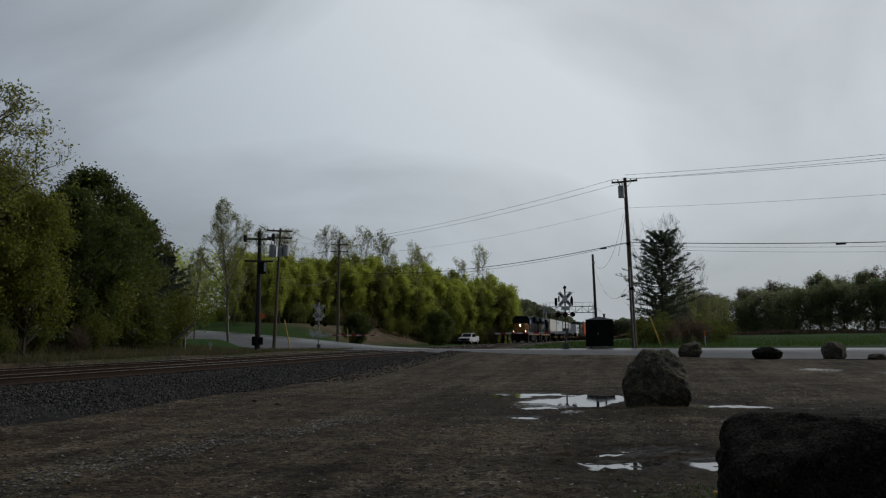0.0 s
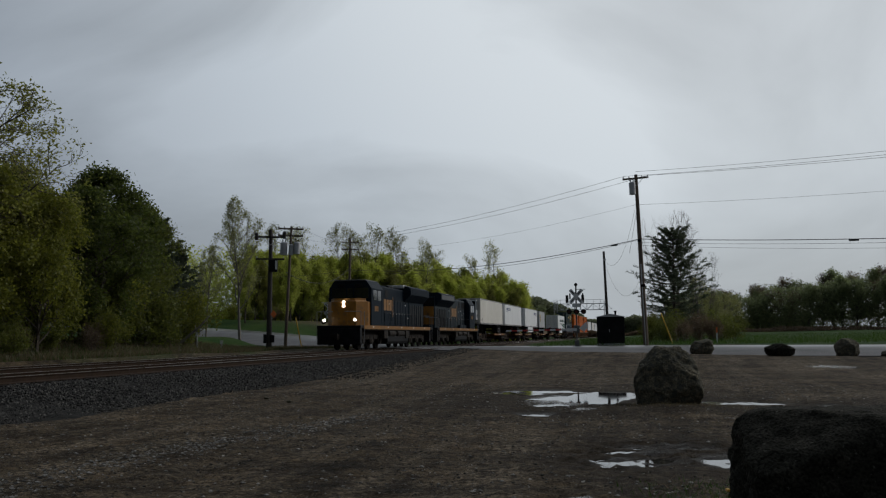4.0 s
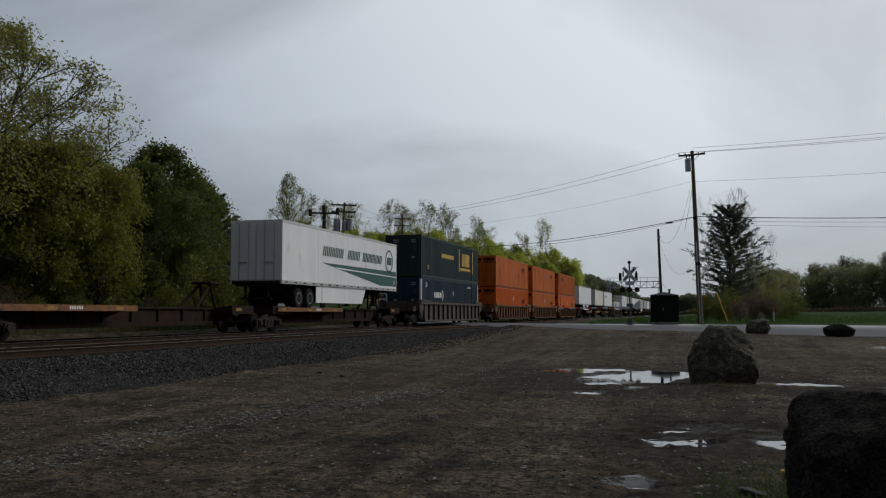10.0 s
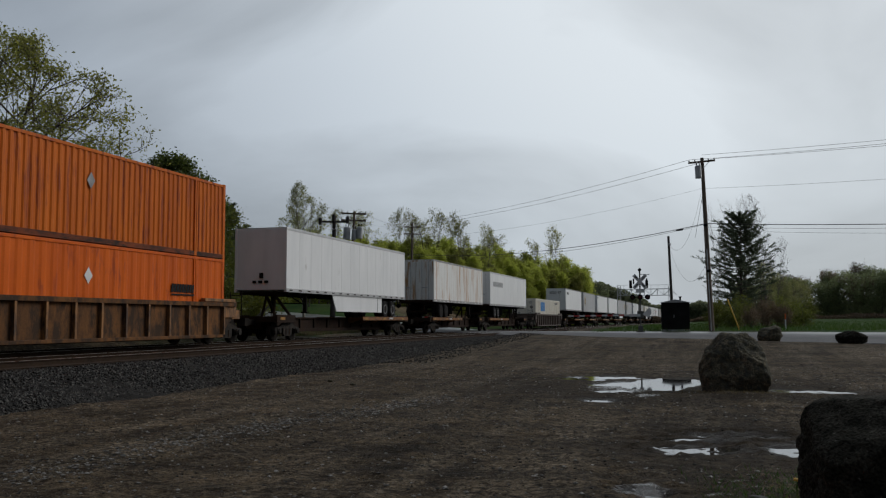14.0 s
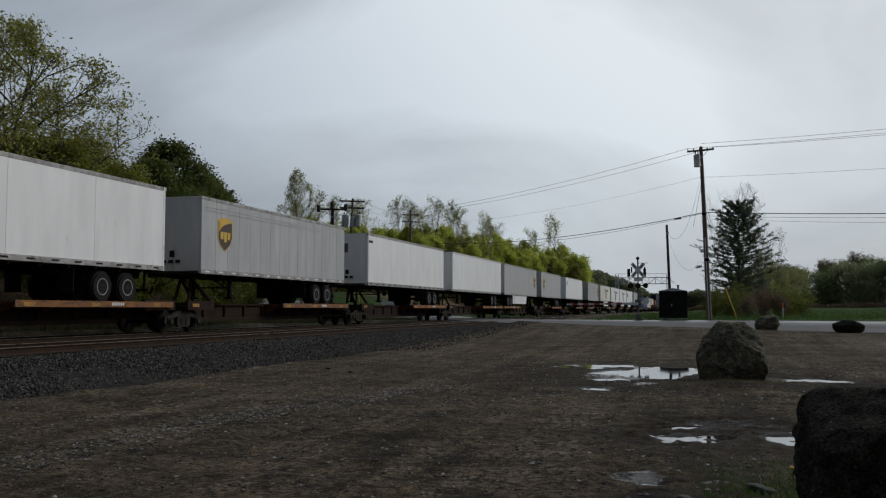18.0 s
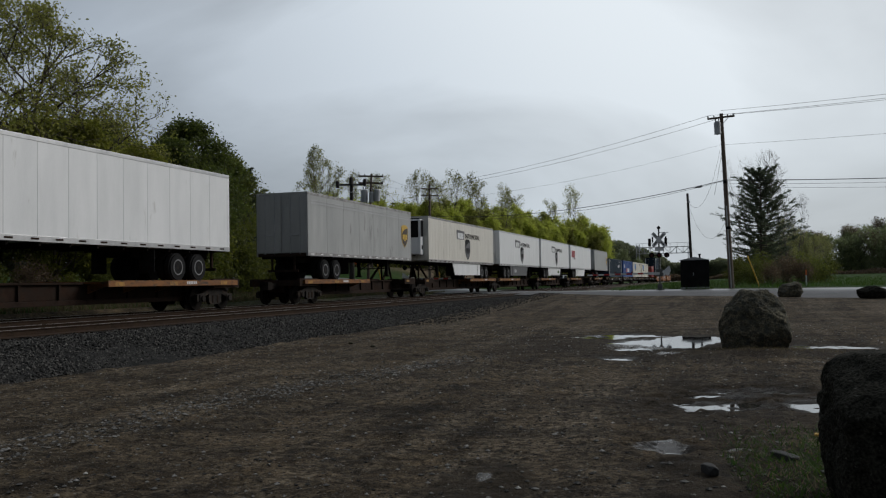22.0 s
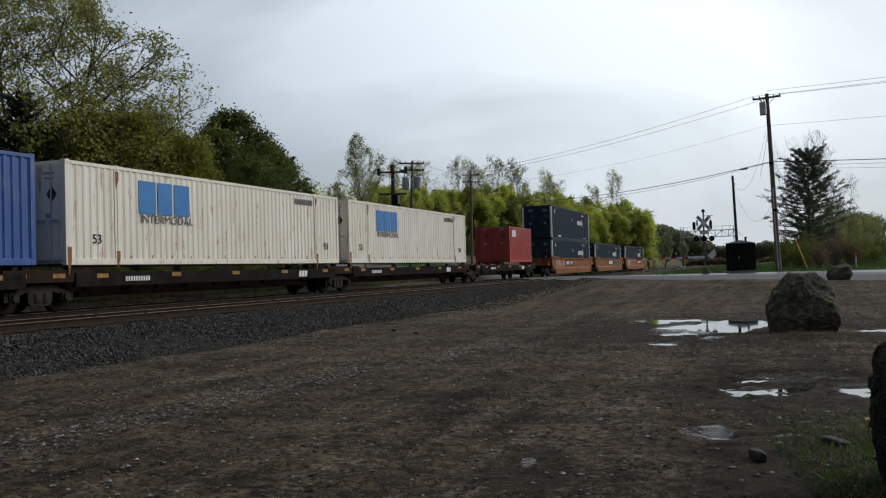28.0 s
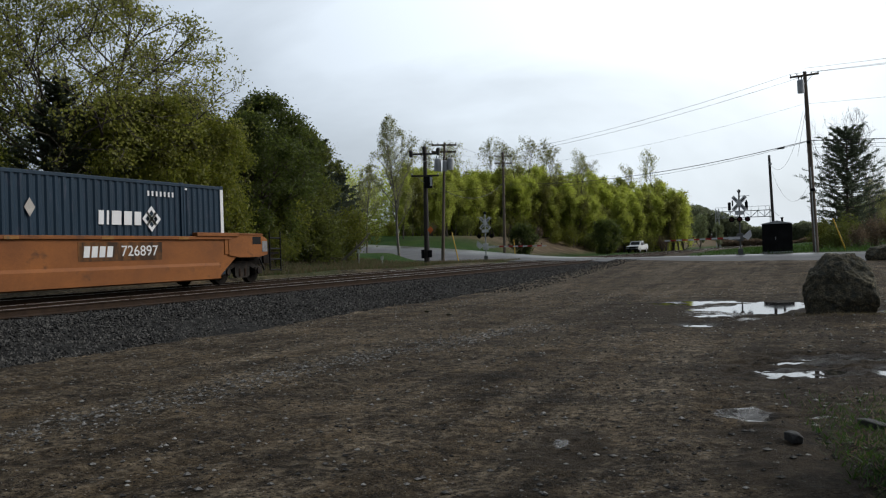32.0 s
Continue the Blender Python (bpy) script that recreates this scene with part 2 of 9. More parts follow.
M = {
    "ballast": surf("ballast", (0.007, 0.0068, 0.0062), (0.0265, 0.0255, 0.0235), 4, 0.95, spec=0.08, bump=0.9, fine=22, grain=0.6, island=0.5),
    "stone": surf("stone", (0.012, 0.0115, 0.0105), (0.074, 0.07, 0.063), 9, 0.8, bump=0.4, fine=40, grain=0.3, island=0.85, spec=0.25),
    "grit": surf("pale_grit", (0.07, 0.068, 0.062), (0.27, 0.26, 0.24), 9, 0.8, bump=0.3, fine=60, grain=0.3, island=0.7, spec=0.3),
    "rail": surf("rail", (0.022, 0.0135, 0.0085), (0.042, 0.026, 0.016), 3, 0.9, 0.0, spec=0.15, spots=((0.04, 0.026, 0.02), 9, 0.5)),
    "railhead": surf("rail_head", (0.5, 0.49, 0.48), (0.62, 0.61, 0.6), 3, 0.3, 1.0, bump=0.05, grain=0.08),
    "tie": surf("tie", (0.011, 0.0085, 0.0065), (0.026, 0.02, 0.0145), 3, 0.95, spec=0.08, bump=0.6, stretch=(0.6, 4, 4)),
    "asphalt": surf("asphalt", (0.05, 0.05, 0.053), (0.098, 0.098, 0.101), 0.5, 0.42, bump=0.25, fine=45, grain=0.25, rvar=0.2, spots=((0.06, 0.06, 0.065), 0.8, 0.5)),
    "rock": surf("rock", (0.062, 0.055, 0.034), (0.18, 0.157, 0.107), 5.0, 0.92, bump=1.0, fine=34, grain=0.6, spots=((0.05, 0.05, 0.04), 9, 0.8), spec=0.2),
    "darkrock": surf("dark_rock", (0.011, 0.011, 0.008), (0.038, 0.036, 0.028), 9.0, 0.97, bump=1.0, fine=55, grain=0.8, spots=((0.12, 0.115, 0.1), 30, 0.17), spec=0.06),
    "slate": surf("slate", (0.014, 0.014, 0.013), (0.034, 0.032, 0.03), 8, 0.85, bump=0.5, fine=60, grain=0.3),
    "mast": surf("mast_grey", (0.09, 0.095, 0.09), (0.14, 0.145, 0.14), 3, 0.6, 0.2, bump=0.05, grain=0.15),
    "pole": surf("pole_wood", (0.10, 0.075, 0.055), (0.2, 0.155, 0.12), 1.5, 0.9, bump=0.5, stretch=(5, 5, 0.4)),
    "darkpole": surf("dark_pole_wood", (0.03, 0.026, 0.024), (0.06, 0.052, 0.046), 1.5, 0.85, bump=0.5, stretch=(5, 5, 0.4)),
    "galv": surf("galvanised", (0.38, 0.39, 0.4), (0.52, 0.53, 0.54), 3, 0.5, 0.7, bump=0.05, grain=0.1),
    "black": surf("black_paint", (0.006, 0.006, 0.0065), (0.015, 0.015, 0.016), 2, 0.6, spec=0.1, bump=0.08, grain=0.2),
    "wire": surf("wire", (0.03, 0.03, 0.03), (0.05, 0.05, 0.05), 2, 0.6, bump=0),
    "white": surf("white_paint", (0.62, 0.63, 0.62), (0.78, 0.78, 0.77), 1.2, 0.5, bump=0.04, grain=0.06),
    "red": surf("red_paint", (0.45, 0.03, 0.025), (0.55, 0.05, 0.04), 2, 0.45, bump=0.04, grain=0.1),
    "yellow": surf("yellow_paint", (0.6, 0.34, 0.02), (0.72, 0.45, 0.04), 2, 0.5, bump=0.05, grain=0.15),
    "orange": surf("orange_paint", (0.75, 0.16, 0.03), (0.85, 0.22, 0.05), 2, 0.5, bump=0.05, grain=0.1),
    "dull_yellow": surf("dull_yellow", (0.24, 0.11, 0.014), (0.4, 0.2, 0.03), 4, 0.6, bump=0.03, grain=0.3, spots=((0.1, 0.06, 0.03), 6, 0.5)),
    "rubber": surf("rubber", (0.009, 0.009, 0.0095), (0.02, 0.02, 0.02), 4, 0.9, spec=0.15, bump=0.3, grain=0.2),
    "bark": surf("bark", (0.05, 0.04, 0.032), (0.11, 0.09, 0.072), 3, 0.95, bump=0.8, fine=25, stretch=(4, 4, 0.7)),
    "palebark": surf("pale_bark", (0.12, 0.105, 0.09), (0.24, 0.21, 0.18), 3, 0.95, bump=0.8, fine=25, stretch=(4, 4, 0.7)),
    # rolling stock
    "trailer": surf("trailer_white", (0.74, 0.75, 0.75), (0.84, 0.845, 0.845), 0.9, 0.42, bump=0.03, grain=0.05, stretch=(1.6, 1.6, 0.35), spots=((0.5, 0.49, 0.46), 1.1, 0.12)),
    "trailer_cream": surf("trailer_cream", (0.62, 0.59, 0.52), (0.74, 0.71, 0.64), 0.9, 0.45, bump=0.03, grain=0.06, stretch=(1.6, 1.6, 0.35), spots=((0.42, 0.38, 0.31), 1.2, 0.2)),
    "trailer_grey": surf("trailer_grey", (0.36, 0.365, 0.37), (0.46, 0.465, 0.47), 0.9, 0.45, bump=0.03, grain=0.05, stretch=(1.6, 1.6, 0.35), spots=((0.28, 0.275, 0.27), 1.1, 0.15)),
    "trailer_rusty": surf("trailer_rust_streaked", (0.68, 0.67, 0.64), (0.8, 0.8, 0.78), 1.1, 0.5, bump=0.05, grain=0.06, stretch=(2.2, 2.2, 0.2), spots=((0.42, 0.21, 0.06), 1.3, 0.5)),
    "trailer_dull": surf("trailer_dull_grey", (0.32, 0.325, 0.32), (0.42, 0.425, 0.415), 0.9, 0.5, bump=0.03, grain=0.06, stretch=(1.6, 1.6, 0.35), spots=((0.17, 0.165, 0.155), 1.1, 0.2)),
    "alu": surf("aluminium", (0.45, 0.45, 0.45), (0.6, 0.6, 0.6), 2, 0.4, 0.6, bump=0.03, grain=0.08),
    "navy": surf("navy_paint", (0.0065, 0.022, 0.04), (0.011, 0.032, 0.056), 0.9, 0.55, spec=0.22, bump=0.05, grain=0.12, stretch=(2, 2, 0.4), spots=((0.035, 0.045, 0.07), 2.0, 0.3)),
    "darkgreen": surf("dark_teal_paint", (0.011, 0.028, 0.03), (0.018, 0.04, 0.043), 0.9, 0.5, spec=0.2, bump=0.05, grain=0.12, stretch=(2, 2, 0.4), spots=((0.03, 0.05, 0.05), 2.0, 0.3)),
    "blue": surf("blue_paint", (0.02, 0.07, 0.25), (0.035, 0.1, 0.33), 0.9, 0.5, bump=0.05, grain=0.12, stretch=(2, 2, 0.4), spots=((0.1, 0.14, 0.24), 2.0, 0.3)),
    "cream": surf("cream_paint", (0.68, 0.64, 0.54), (0.79, 0.76, 0.67), 0.9, 0.5, bump=0.05, grain=0.1, stretch=(2, 2, 0.4), spots=((0.4, 0.27, 0.15), 2.4, 0.28)),
    "crate_orange": surf("container_orange", (0.46, 0.095, 0.005), (0.6, 0.142, 0.01), 0.9, 0.55, bump=0.05, grain=0.14, stretch=(2.4, 2.4, 0.3), spots=((0.26, 0.055, 0.02), 1.6, 0.5), spec=0.18),
    "crate_orange_deep": surf("container_deep_orange", (0.52, 0.086, 0.002), (0.66, 0.122, 0.004), 0.9, 0.5, bump=0.05, grain=0.12, stretch=(2, 2, 0.4), spots=((0.36, 0.06, 0.012), 1.6, 0.35), spec=0.18),
    "crate_orange_faded": surf("container_faded_orange", (0.52, 0.125, 0.02), (0.64, 0.17, 0.034), 0.9, 0.65, bump=0.05, grain=0.12, stretch=(2, 2, 0.4), spots=((0.4, 0.12, 0.04), 1.6, 0.4), spec=0.18),
    "crate_rail": surf("scuffed_rail", (0.1, 0.026, 0.01), (0.26, 0.06, 0.018), 1.5, 0.7, bump=0.1, grain=0.3, stretch=(1, 0.6, 2), spots=((0.03, 0.017, 0.012), 2.5, 0.8), spec=0.2),
    "crate_red": surf("container_red", (0.34, 0.035, 0.03), (0.45, 0.06, 0.05), 0.9, 0.5, bump=0.05, grain=0.1, stretch=(2, 2, 0.4), spots=((0.25, 0.06, 0.05), 2.0, 0.5)),
    "well_orange": surf("well_car_orange", (0.17, 0.056, 0.012), (0.27, 0.094, 0.02), 0.9, 0.65, bump=0.08, grain=0.24, stretch=(1.4, 0.5, 0.9), spots=((0.11, 0.042, 0.014), 2.2, 0.35), spec=0.25),
    "well_brown": surf("well_car_brown", (0.034, 0.022, 0.015), (0.072, 0.048, 0.034), 0.9, 0.7, bump=0.1, grain=0.2, stretch=(2, 1.2, 0.5), spots=((0.07, 0.05, 0.04), 2.0, 0.7)),
    "well_tan": surf("well_car_tan", (0.21, 0.09, 0.024), (0.33, 0.15, 0.045), 0.9, 0.7, bump=0.1, grain=0.25, stretch=(2, 1.2, 0.5), spots=((0.05, 0.025, 0.013), 2.0, 0.8)),
    "well_side": surf("well_side_rust", (0.11, 0.047, 0.015), (0.19, 0.08, 0.024), 0.9, 0.75, bump=0.1, grain=0.3, stretch=(2, 1.2, 0.5), spots=((0.04, 0.022, 0.012), 2.0, 0.8), spec=0.2),
    "rust": surf("rusty_steel", (0.016, 0.01, 0.0075), (0.045, 0.024, 0.015), 2.0, 0.9, spec=0.1, bump=0.2, grain=0.3, spots=((0.026, 0.018, 0.014), 4, 0.8)),
    "deck": surf("deck_orange", (0.15, 0.056, 0.012), (0.28, 0.11, 0.02), 1.5, 0.75, bump=0.1, grain=0.25, stretch=(1, 1, 3), spots=((0.055, 0.03, 0.016), 3, 0.6)),
    "grime": surf("grimy_steel", (0.008, 0.007, 0.006), (0.024, 0.02, 0.017), 2.5, 0.85, spec=0.06, bump=0.2, grain=0.3),
    "loco_blue": surf("loco_blue", (0.006, 0.012, 0.020), (0.012, 0.02, 0.029), 0.8, 0.6, spec=0.06, bump=0.05, grain=0.12, stretch=(2, 2, 0.5), spots=((0.012, 0.018, 0.024), 1.5, 0.3)),
    "loco_grey": surf("loco_grey", (0.016, 0.025, 0.031), (0.032, 0.044, 0.052), 0.8, 0.55, spec=0.08, bump=0.05, grain=0.15, stretch=(2.5, 2.5, 0.35), spots=((0.024, 0.03, 0.036), 1.5, 0.5)),
    "loco_screen": surf("loco_screen", (0.07, 0.075, 0.08), (0.1, 0.105, 0.11), 0.8, 0.6, bump=0.05, grain=0.15),
    "rim_grey": surf("rim_grey", (0.15, 0.15, 0.152), (0.28, 0.28, 0.285), 3, 0.55, 0.3, bump=0.05, grain=0.2),
    "truck_grey": surf("truck_grey", (0.012, 0.0105, 0.009), (0.032, 0.0275, 0.0235), 3, 0.8, spec=0.15, bump=0.15, grain=0.3, spots=((0.05, 0.036, 0.026), 4, 0.5)),
    "rail_alu": surf("weathered_rail", (0.2, 0.195, 0.19), (0.42, 0.415, 0.41), 1.4, 0.6, 0.2, bump=0.08, grain=0.3, stretch=(1, 1.6, 2), spots=((0.14, 0.12, 0.1), 2.2, 0.5)),
    "loco_gold": surf("loco_gold", (0.22, 0.088, 0.004), (0.3, 0.128, 0.008), 1.5, 0.45, bump=0.05, grain=0.12, spots=((0.12, 0.065, 0.02), 2.5, 0.5)),
    "logo_gold": surf("decal_gold", (0.55, 0.34, 0.03), (0.65, 0.42, 0.06), 1.5, 0.5, bump=0, grain=0.1),
    "logo_brown": surf("decal_brown", (0.035, 0.02, 0.012), (0.05, 0.03, 0.02), 1.5, 0.5, bump=0, grain=0.1),
    "logo_navy": surf("decal_navy", (0.025, 0.05, 0.16), (0.035, 0.065, 0.2), 1.5, 0.5, bump=0, grain=0.1),
    "logo_blue": surf("decal_blue", (0.02, 0.16, 0.42), (0.03, 0.2, 0.5), 1.5, 0.5, bump=0, grain=0.1),
    "spray_pale": surf("pale_spray", (0.5, 0.52, 0.3), (0.62, 0.62, 0.4), 3, 0.6, bump=0.02, grain=0.3),
    "logo_lime": surf("decal_lime", (0.13, 0.3, 0.03), (0.17, 0.36, 0.05), 1.5, 0.5, bump=0, grain=0.1),
    "logo_green": surf("decal_green", (0.009, 0.07, 0.05), (0.013, 0.09, 0.064), 1.5, 0.5, bump=0, grain=0.1),
    "logo_red": surf("decal_red", (0.3, 0.016, 0.024), (0.38, 0.026, 0.034), 1.5, 0.5, bump=0, grain=0.1),
    "logo_grey": surf("decal_grey", (0.08, 0.08, 0.085), (0.11, 0.11, 0.115), 1.5, 0.5, bump=0, grain=0.1),
    "logo_white": surf("decal_white", (0.66, 0.66, 0.66), (0.75, 0.75, 0.75), 1.5, 0.5, bump=0, grain=0.08),
    "rust_stain": surf("rust_stain", (0.16, 0.06, 0.02), (0.3, 0.13, 0.05), 6, 0.8, bump=0.05, grain=0.4),
    "placard": surf("faded_placard", (0.28, 0.25, 0.22), (0.42, 0.39, 0.35), 4, 0.6, bump=0, grain=0.2),
    "logo_black": surf("decal_black", (0.012, 0.012, 0.013), (0.02, 0.02, 0.02), 1.5, 0.7, bump=0, grain=0.08, spec=0.12),
    "spray_pink": surf("spray_pink", (0.5, 0.16, 0.22), (0.6, 0.25, 0.3), 3, 0.6, bump=0, grain=0.15),
    "spray_green": surf("spray_green", (0.2, 0.28, 0.1), (0.3, 0.36, 0.16), 3, 0.6, bump=0, grain=0.15),
    "lamp": glow("headlamp", (1.0, 0.93, 0.8), 5.0),
    "dimlamp": glow("rear_headlamp", (1.0, 0.93, 0.8), 1.2),
    "redlamp": glow("red_lamp", (0.09, 0.006, 0.005), 0.02),
    "greenlamp": glow("dim_red_lamp", (0.05, 0.004, 0.004), 0.01),
}


def glass(name, colour, rough=0.05):
    m = bpy.data.materials.new(name)
    m.use_nodes = True
    b = m.node_tree.nodes["Principled BSDF"]
    b.inputs["Base Color"].default_value = (*colour, 1)
    b.inputs["Roughness"].default_value = rough
    b.inputs["Specular IOR Level"].default_value = 0.8
    return m


M["glass"] = glass("dark_glass", (0.012, 0.015, 0.018))

# ---- mesh helpers ----
def link(name, data, parent=None, label="", at=None):
    ob = new(name, data)
    if parent is not None:
        ob.parent = parent
    if at is not None:
        ob.matrix_basis = at if isinstance(at, Matrix) else Matrix.Translation(at)
    if label:
        ob["label"] = label
    return ob


def finish(bm, name, material, smooth=False):
    me = bpy.data.meshes.new(name)
    bm.to_mesh(me)
    bm.free()
    me.materials.append(material)
    if smooth:
        me.polygons.foreach_set("use_smooth", [True] * len(me.polygons))
    return me


def part(name, bm, material, parent, label="", at=None, smooth=False):
    return link(name, finish(bm, name, material, smooth), parent, label, at)


def box(bm, x0, x1, y0, y1, z0, z1, bevel=0.0):
    v = [bm.verts.new(p) for p in ((x0, y0, z0), (x1, y0, z0), (x1, y1, z0), (x0, y1, z0), (x0, y0, z1), (x1, y0, z1), (x1, y1, z1), (x0, y1, z1))]
    fs = [bm.faces.new([v[i] for i in q]) for q in ((3, 2, 1, 0), (4, 5, 6, 7), (0, 1, 5, 4), (1, 2, 6, 5), (2, 3, 7, 6), (3, 0, 4, 7))]
    if bevel:
        es = list({e for f in fs for e in f.edges})
        bmesh.ops.bevel(bm, geom=es, offset=bevel, segments=2, affect="EDGES", profile=0.5)
    return bm


def boxes(*rows, bevel=0.0):
    bm = bmesh.new()
    for r in rows:
        box(bm, *r, bevel=bevel)
    return bm


def prism(bm, pts, axis, a, b):
    """An outline pulled along an axis: pts are the two other coordinates in x, y, z order."""
    def at(p, q):
        return {"x": (q, p[0], p[1]), "y": (p[0], q, p[1]), "z": (p[0], p[1], q)}[axis]
    u = [bm.verts.new(at(p, a)) for p in pts]
    w = [bm.verts.new(at(p, b)) for p in pts]
    n = len(pts)
    bm.faces.new(u)
    bm.faces.new(w[::-1])
    for i in range(n):
        bm.faces.new((u[i], w[i], w[(i + 1) % n], u[(i + 1) % n]))
    bmesh.ops.recalc_face_normals(bm, faces=bm.faces)
    return bm


def ring(bm, p, q, r0, r1, n=10, cap=True):
    """A round bar from p to q, r0 thick at p and r1 at q."""
    p, q = Vector(p), Vector(q)
    d = (q - p).normalized()
    s = d.orthogonal().normalized()
    t = d.cross(s)
    a = [bm.verts.new(p + (s * math.cos(k * math.tau / n) + t * math.sin(k * math.tau / n)) * r0) for k in range(n)]
    b = [bm.verts.new(q + (s * math.cos(k * math.tau / n) + t * math.sin(k * math.tau / n)) * r1) for k in range(n)]
    for k in range(n):
        bm.faces.new((a[k], a[(k + 1) % n], b[(k + 1) % n], b[k]))
    if cap:
        bm.faces.new(a[::-1])
        bm.faces.new(b)
    return bm


def bars(*rows, n=8):
    bm = bmesh.new()
    for p, q, r in rows:
        ring(bm, p, q, r, r, n)
    return bm


def sheet(verts, faces, name, material):
    me = bpy.data.meshes.new(name)
    me.from_pydata(verts, [], faces)
    me.materials.append(material)
    return me


def thing(name, label, category, at=(0, 0, 0), group="", kind=""):
    ob = new(name)
    ob.empty_display_size = 0.3
    ob.matrix_basis = at if isinstance(at, Matrix) else Matrix.Translation(at)
    return tagged(ob, label, category, group, kind)


TEXTS = {}


def words(text, size, material, parent, at, width=None, name="lettering"):
    """Flat letters facing +x, reading towards +y, their centre at the place given."""
    key = (text, size, width)
    if key not in TEXTS:
        cu = bpy.data.curves.new("lettering", "FONT")
        cu.body, cu.size, cu.extrude = text, size, 0.004
        cu.align_x, cu.align_y = "CENTER", "CENTER"
        ob = bpy.data.objects.new("lettering", cu)
        scene.collection.objects.link(ob)
        me = bpy.data.meshes.new_from_object(ob.evaluated_get(bpy.context.evaluated_depsgraph_get()))
        bpy.data.objects.remove(ob)
        bpy.data.curves.remove(cu)
        if width:
            xs = [v.co.x for v in me.vertices]
            k = width / (max(xs) - min(xs))
            for v in me.vertices:
                v.co.x *= k
        me.materials.clear()
        TEXTS[key] = me
    me = TEXTS[key].copy()
    me.materials.append(material)
    return link(name, me, parent, at=Matrix.Translation(at) @ Matrix(((0, 0, 1, 0), (1, 0, 0, 0), (0, 1, 0, 0), (0, 0, 0, 1))))


# ---- ground ----
def hashed(ix, iy, seed):
    h = (ix * 374761393 + iy * 668265263 + seed * 982451653) & 0x7FFFFFFF
    h = ((h ^ (h >> 13)) * 1274126177) & 0x7FFFFFFF
    return ((h ^ (h >> 16)) & 0xFFFF) / 65535.0


def vnoise(x, y, seed=0):
    x, y = np.asarray(x, float), np.asarray(y, float)
    ix, iy = np.floor(x).astype(np.int64), np.floor(y).astype(np.int64)
    fx, fy = x - ix, y - iy
    fx, fy = fx * fx * (3 - 2 * fx), fy * fy * (3 - 2 * fy)
    a, b = hashed(ix, iy, seed), hashed(ix + 1, iy, seed)
    c, d = hashed(ix, iy + 1, seed), hashed(ix + 1, iy + 1, seed)
    return (a + (b - a) * fx) * (1 - fy) + (c + (d - c) * fx) * fy - 0.5


def fbm(x, y, octaves=4, seed=0):
    s, a = 0.0, 1.0
    for k in range(octaves):
        s = s + a * vnoise(x, y, seed + k)
        x, y, a = np.asarray(x) * 2.03 + 11.3, np.asarray(y) * 2.03 + 7.7, a * 0.5
    return s


def step(a, b, x):
    t = np.clip((np.asarray(x, float) - a) / (b - a), 0, 1)
    return t * t * (3 - 2 * t)


# road: x, y, z of its middle, and how far its far edge stands above its near edge
ROAD = [(400, -55, 0.5, 0.3), (90, 28, 0.6, 0.4), (40, 42, 0.62, 0.42), (18, 49, 0.62, 0.42), (7, 52.5, 0.62, 0.42), (-2, 57, 0.64, 0.34), (-9, 62.5, 0.66, 0.2),
        (-15.3, 68.5, 0.69, 0.0), (-19.4, 72.5, 0.69, 0.0), (-25, 77, 0.78, 0.2), (-32, 82.5, 1.08, 0.55), (-40, 88.5, 1.6, 0.7), (-52, 95, 2.4, 0.7), (-70, 102, 3.4, 0.5), (-95, 110, 4.5, 0.3)]
HALF = 4.3


def road_line(n=12):
    """The road's middle as a smooth run of points."""
    pts = [Vector(r) for r in ROAD]
    out = []
    for i in range(len(pts) - 1):
        p0, p1, p2, p3 = pts[max(i - 1, 0)], pts[i], pts[i + 1], pts[min(i + 2, len(pts) - 1)]
        m1, m2 = (p2 - p0) * 0.5, (p3 - p1) * 0.5
        if i == 0:
            m1 = m2 = p2 - p1
        for k in range(n):
            t = k / n
            out.append(p1 * (2 * t**3 - 3 * t**2 + 1) + m1 * (t**3 - 2 * t**2 + t) + p2 * (3 * t**2 - 2 * t**3) + m2 * (t**3 - t**2))
    return out + [pts[-1]]


LINE = np.array([tuple(p) for p in road_line()])


def road_near(x, y):
    """Distance from the road's middle, signed, and the road's height there."""
    best, side, zz = np.full(x.shape, 1e9), np.zeros(x.shape), np.zeros(x.shape)
    for a, b in zip(LINE[:-1], LINE[1:]):
        d = b[:2] - a[:2]
        L = np.hypot(*d)
        t = np.clip(((x - a[0]) * d[0] + (y - a[1]) * d[1]) / L**2, 0, 1)
        px, py = a[0] + t * d[0], a[1] + t * d[1]
        q = np.hypot(x - px, y - py)
        s = ((x - a[0]) * d[1] - (y - a[1]) * d[0]) / L
        m = q < best
        best = np.where(m, q, best)
        side = np.where(m, s, side)
        tilt = a[3] + t * (b[3] - a[3])
        zz = np.where(m, a[2] + t * (b[2] - a[2]) + np.clip(s / HALF, -1.3, 1.3) * tilt / 2, zz)
    return best, side, zz


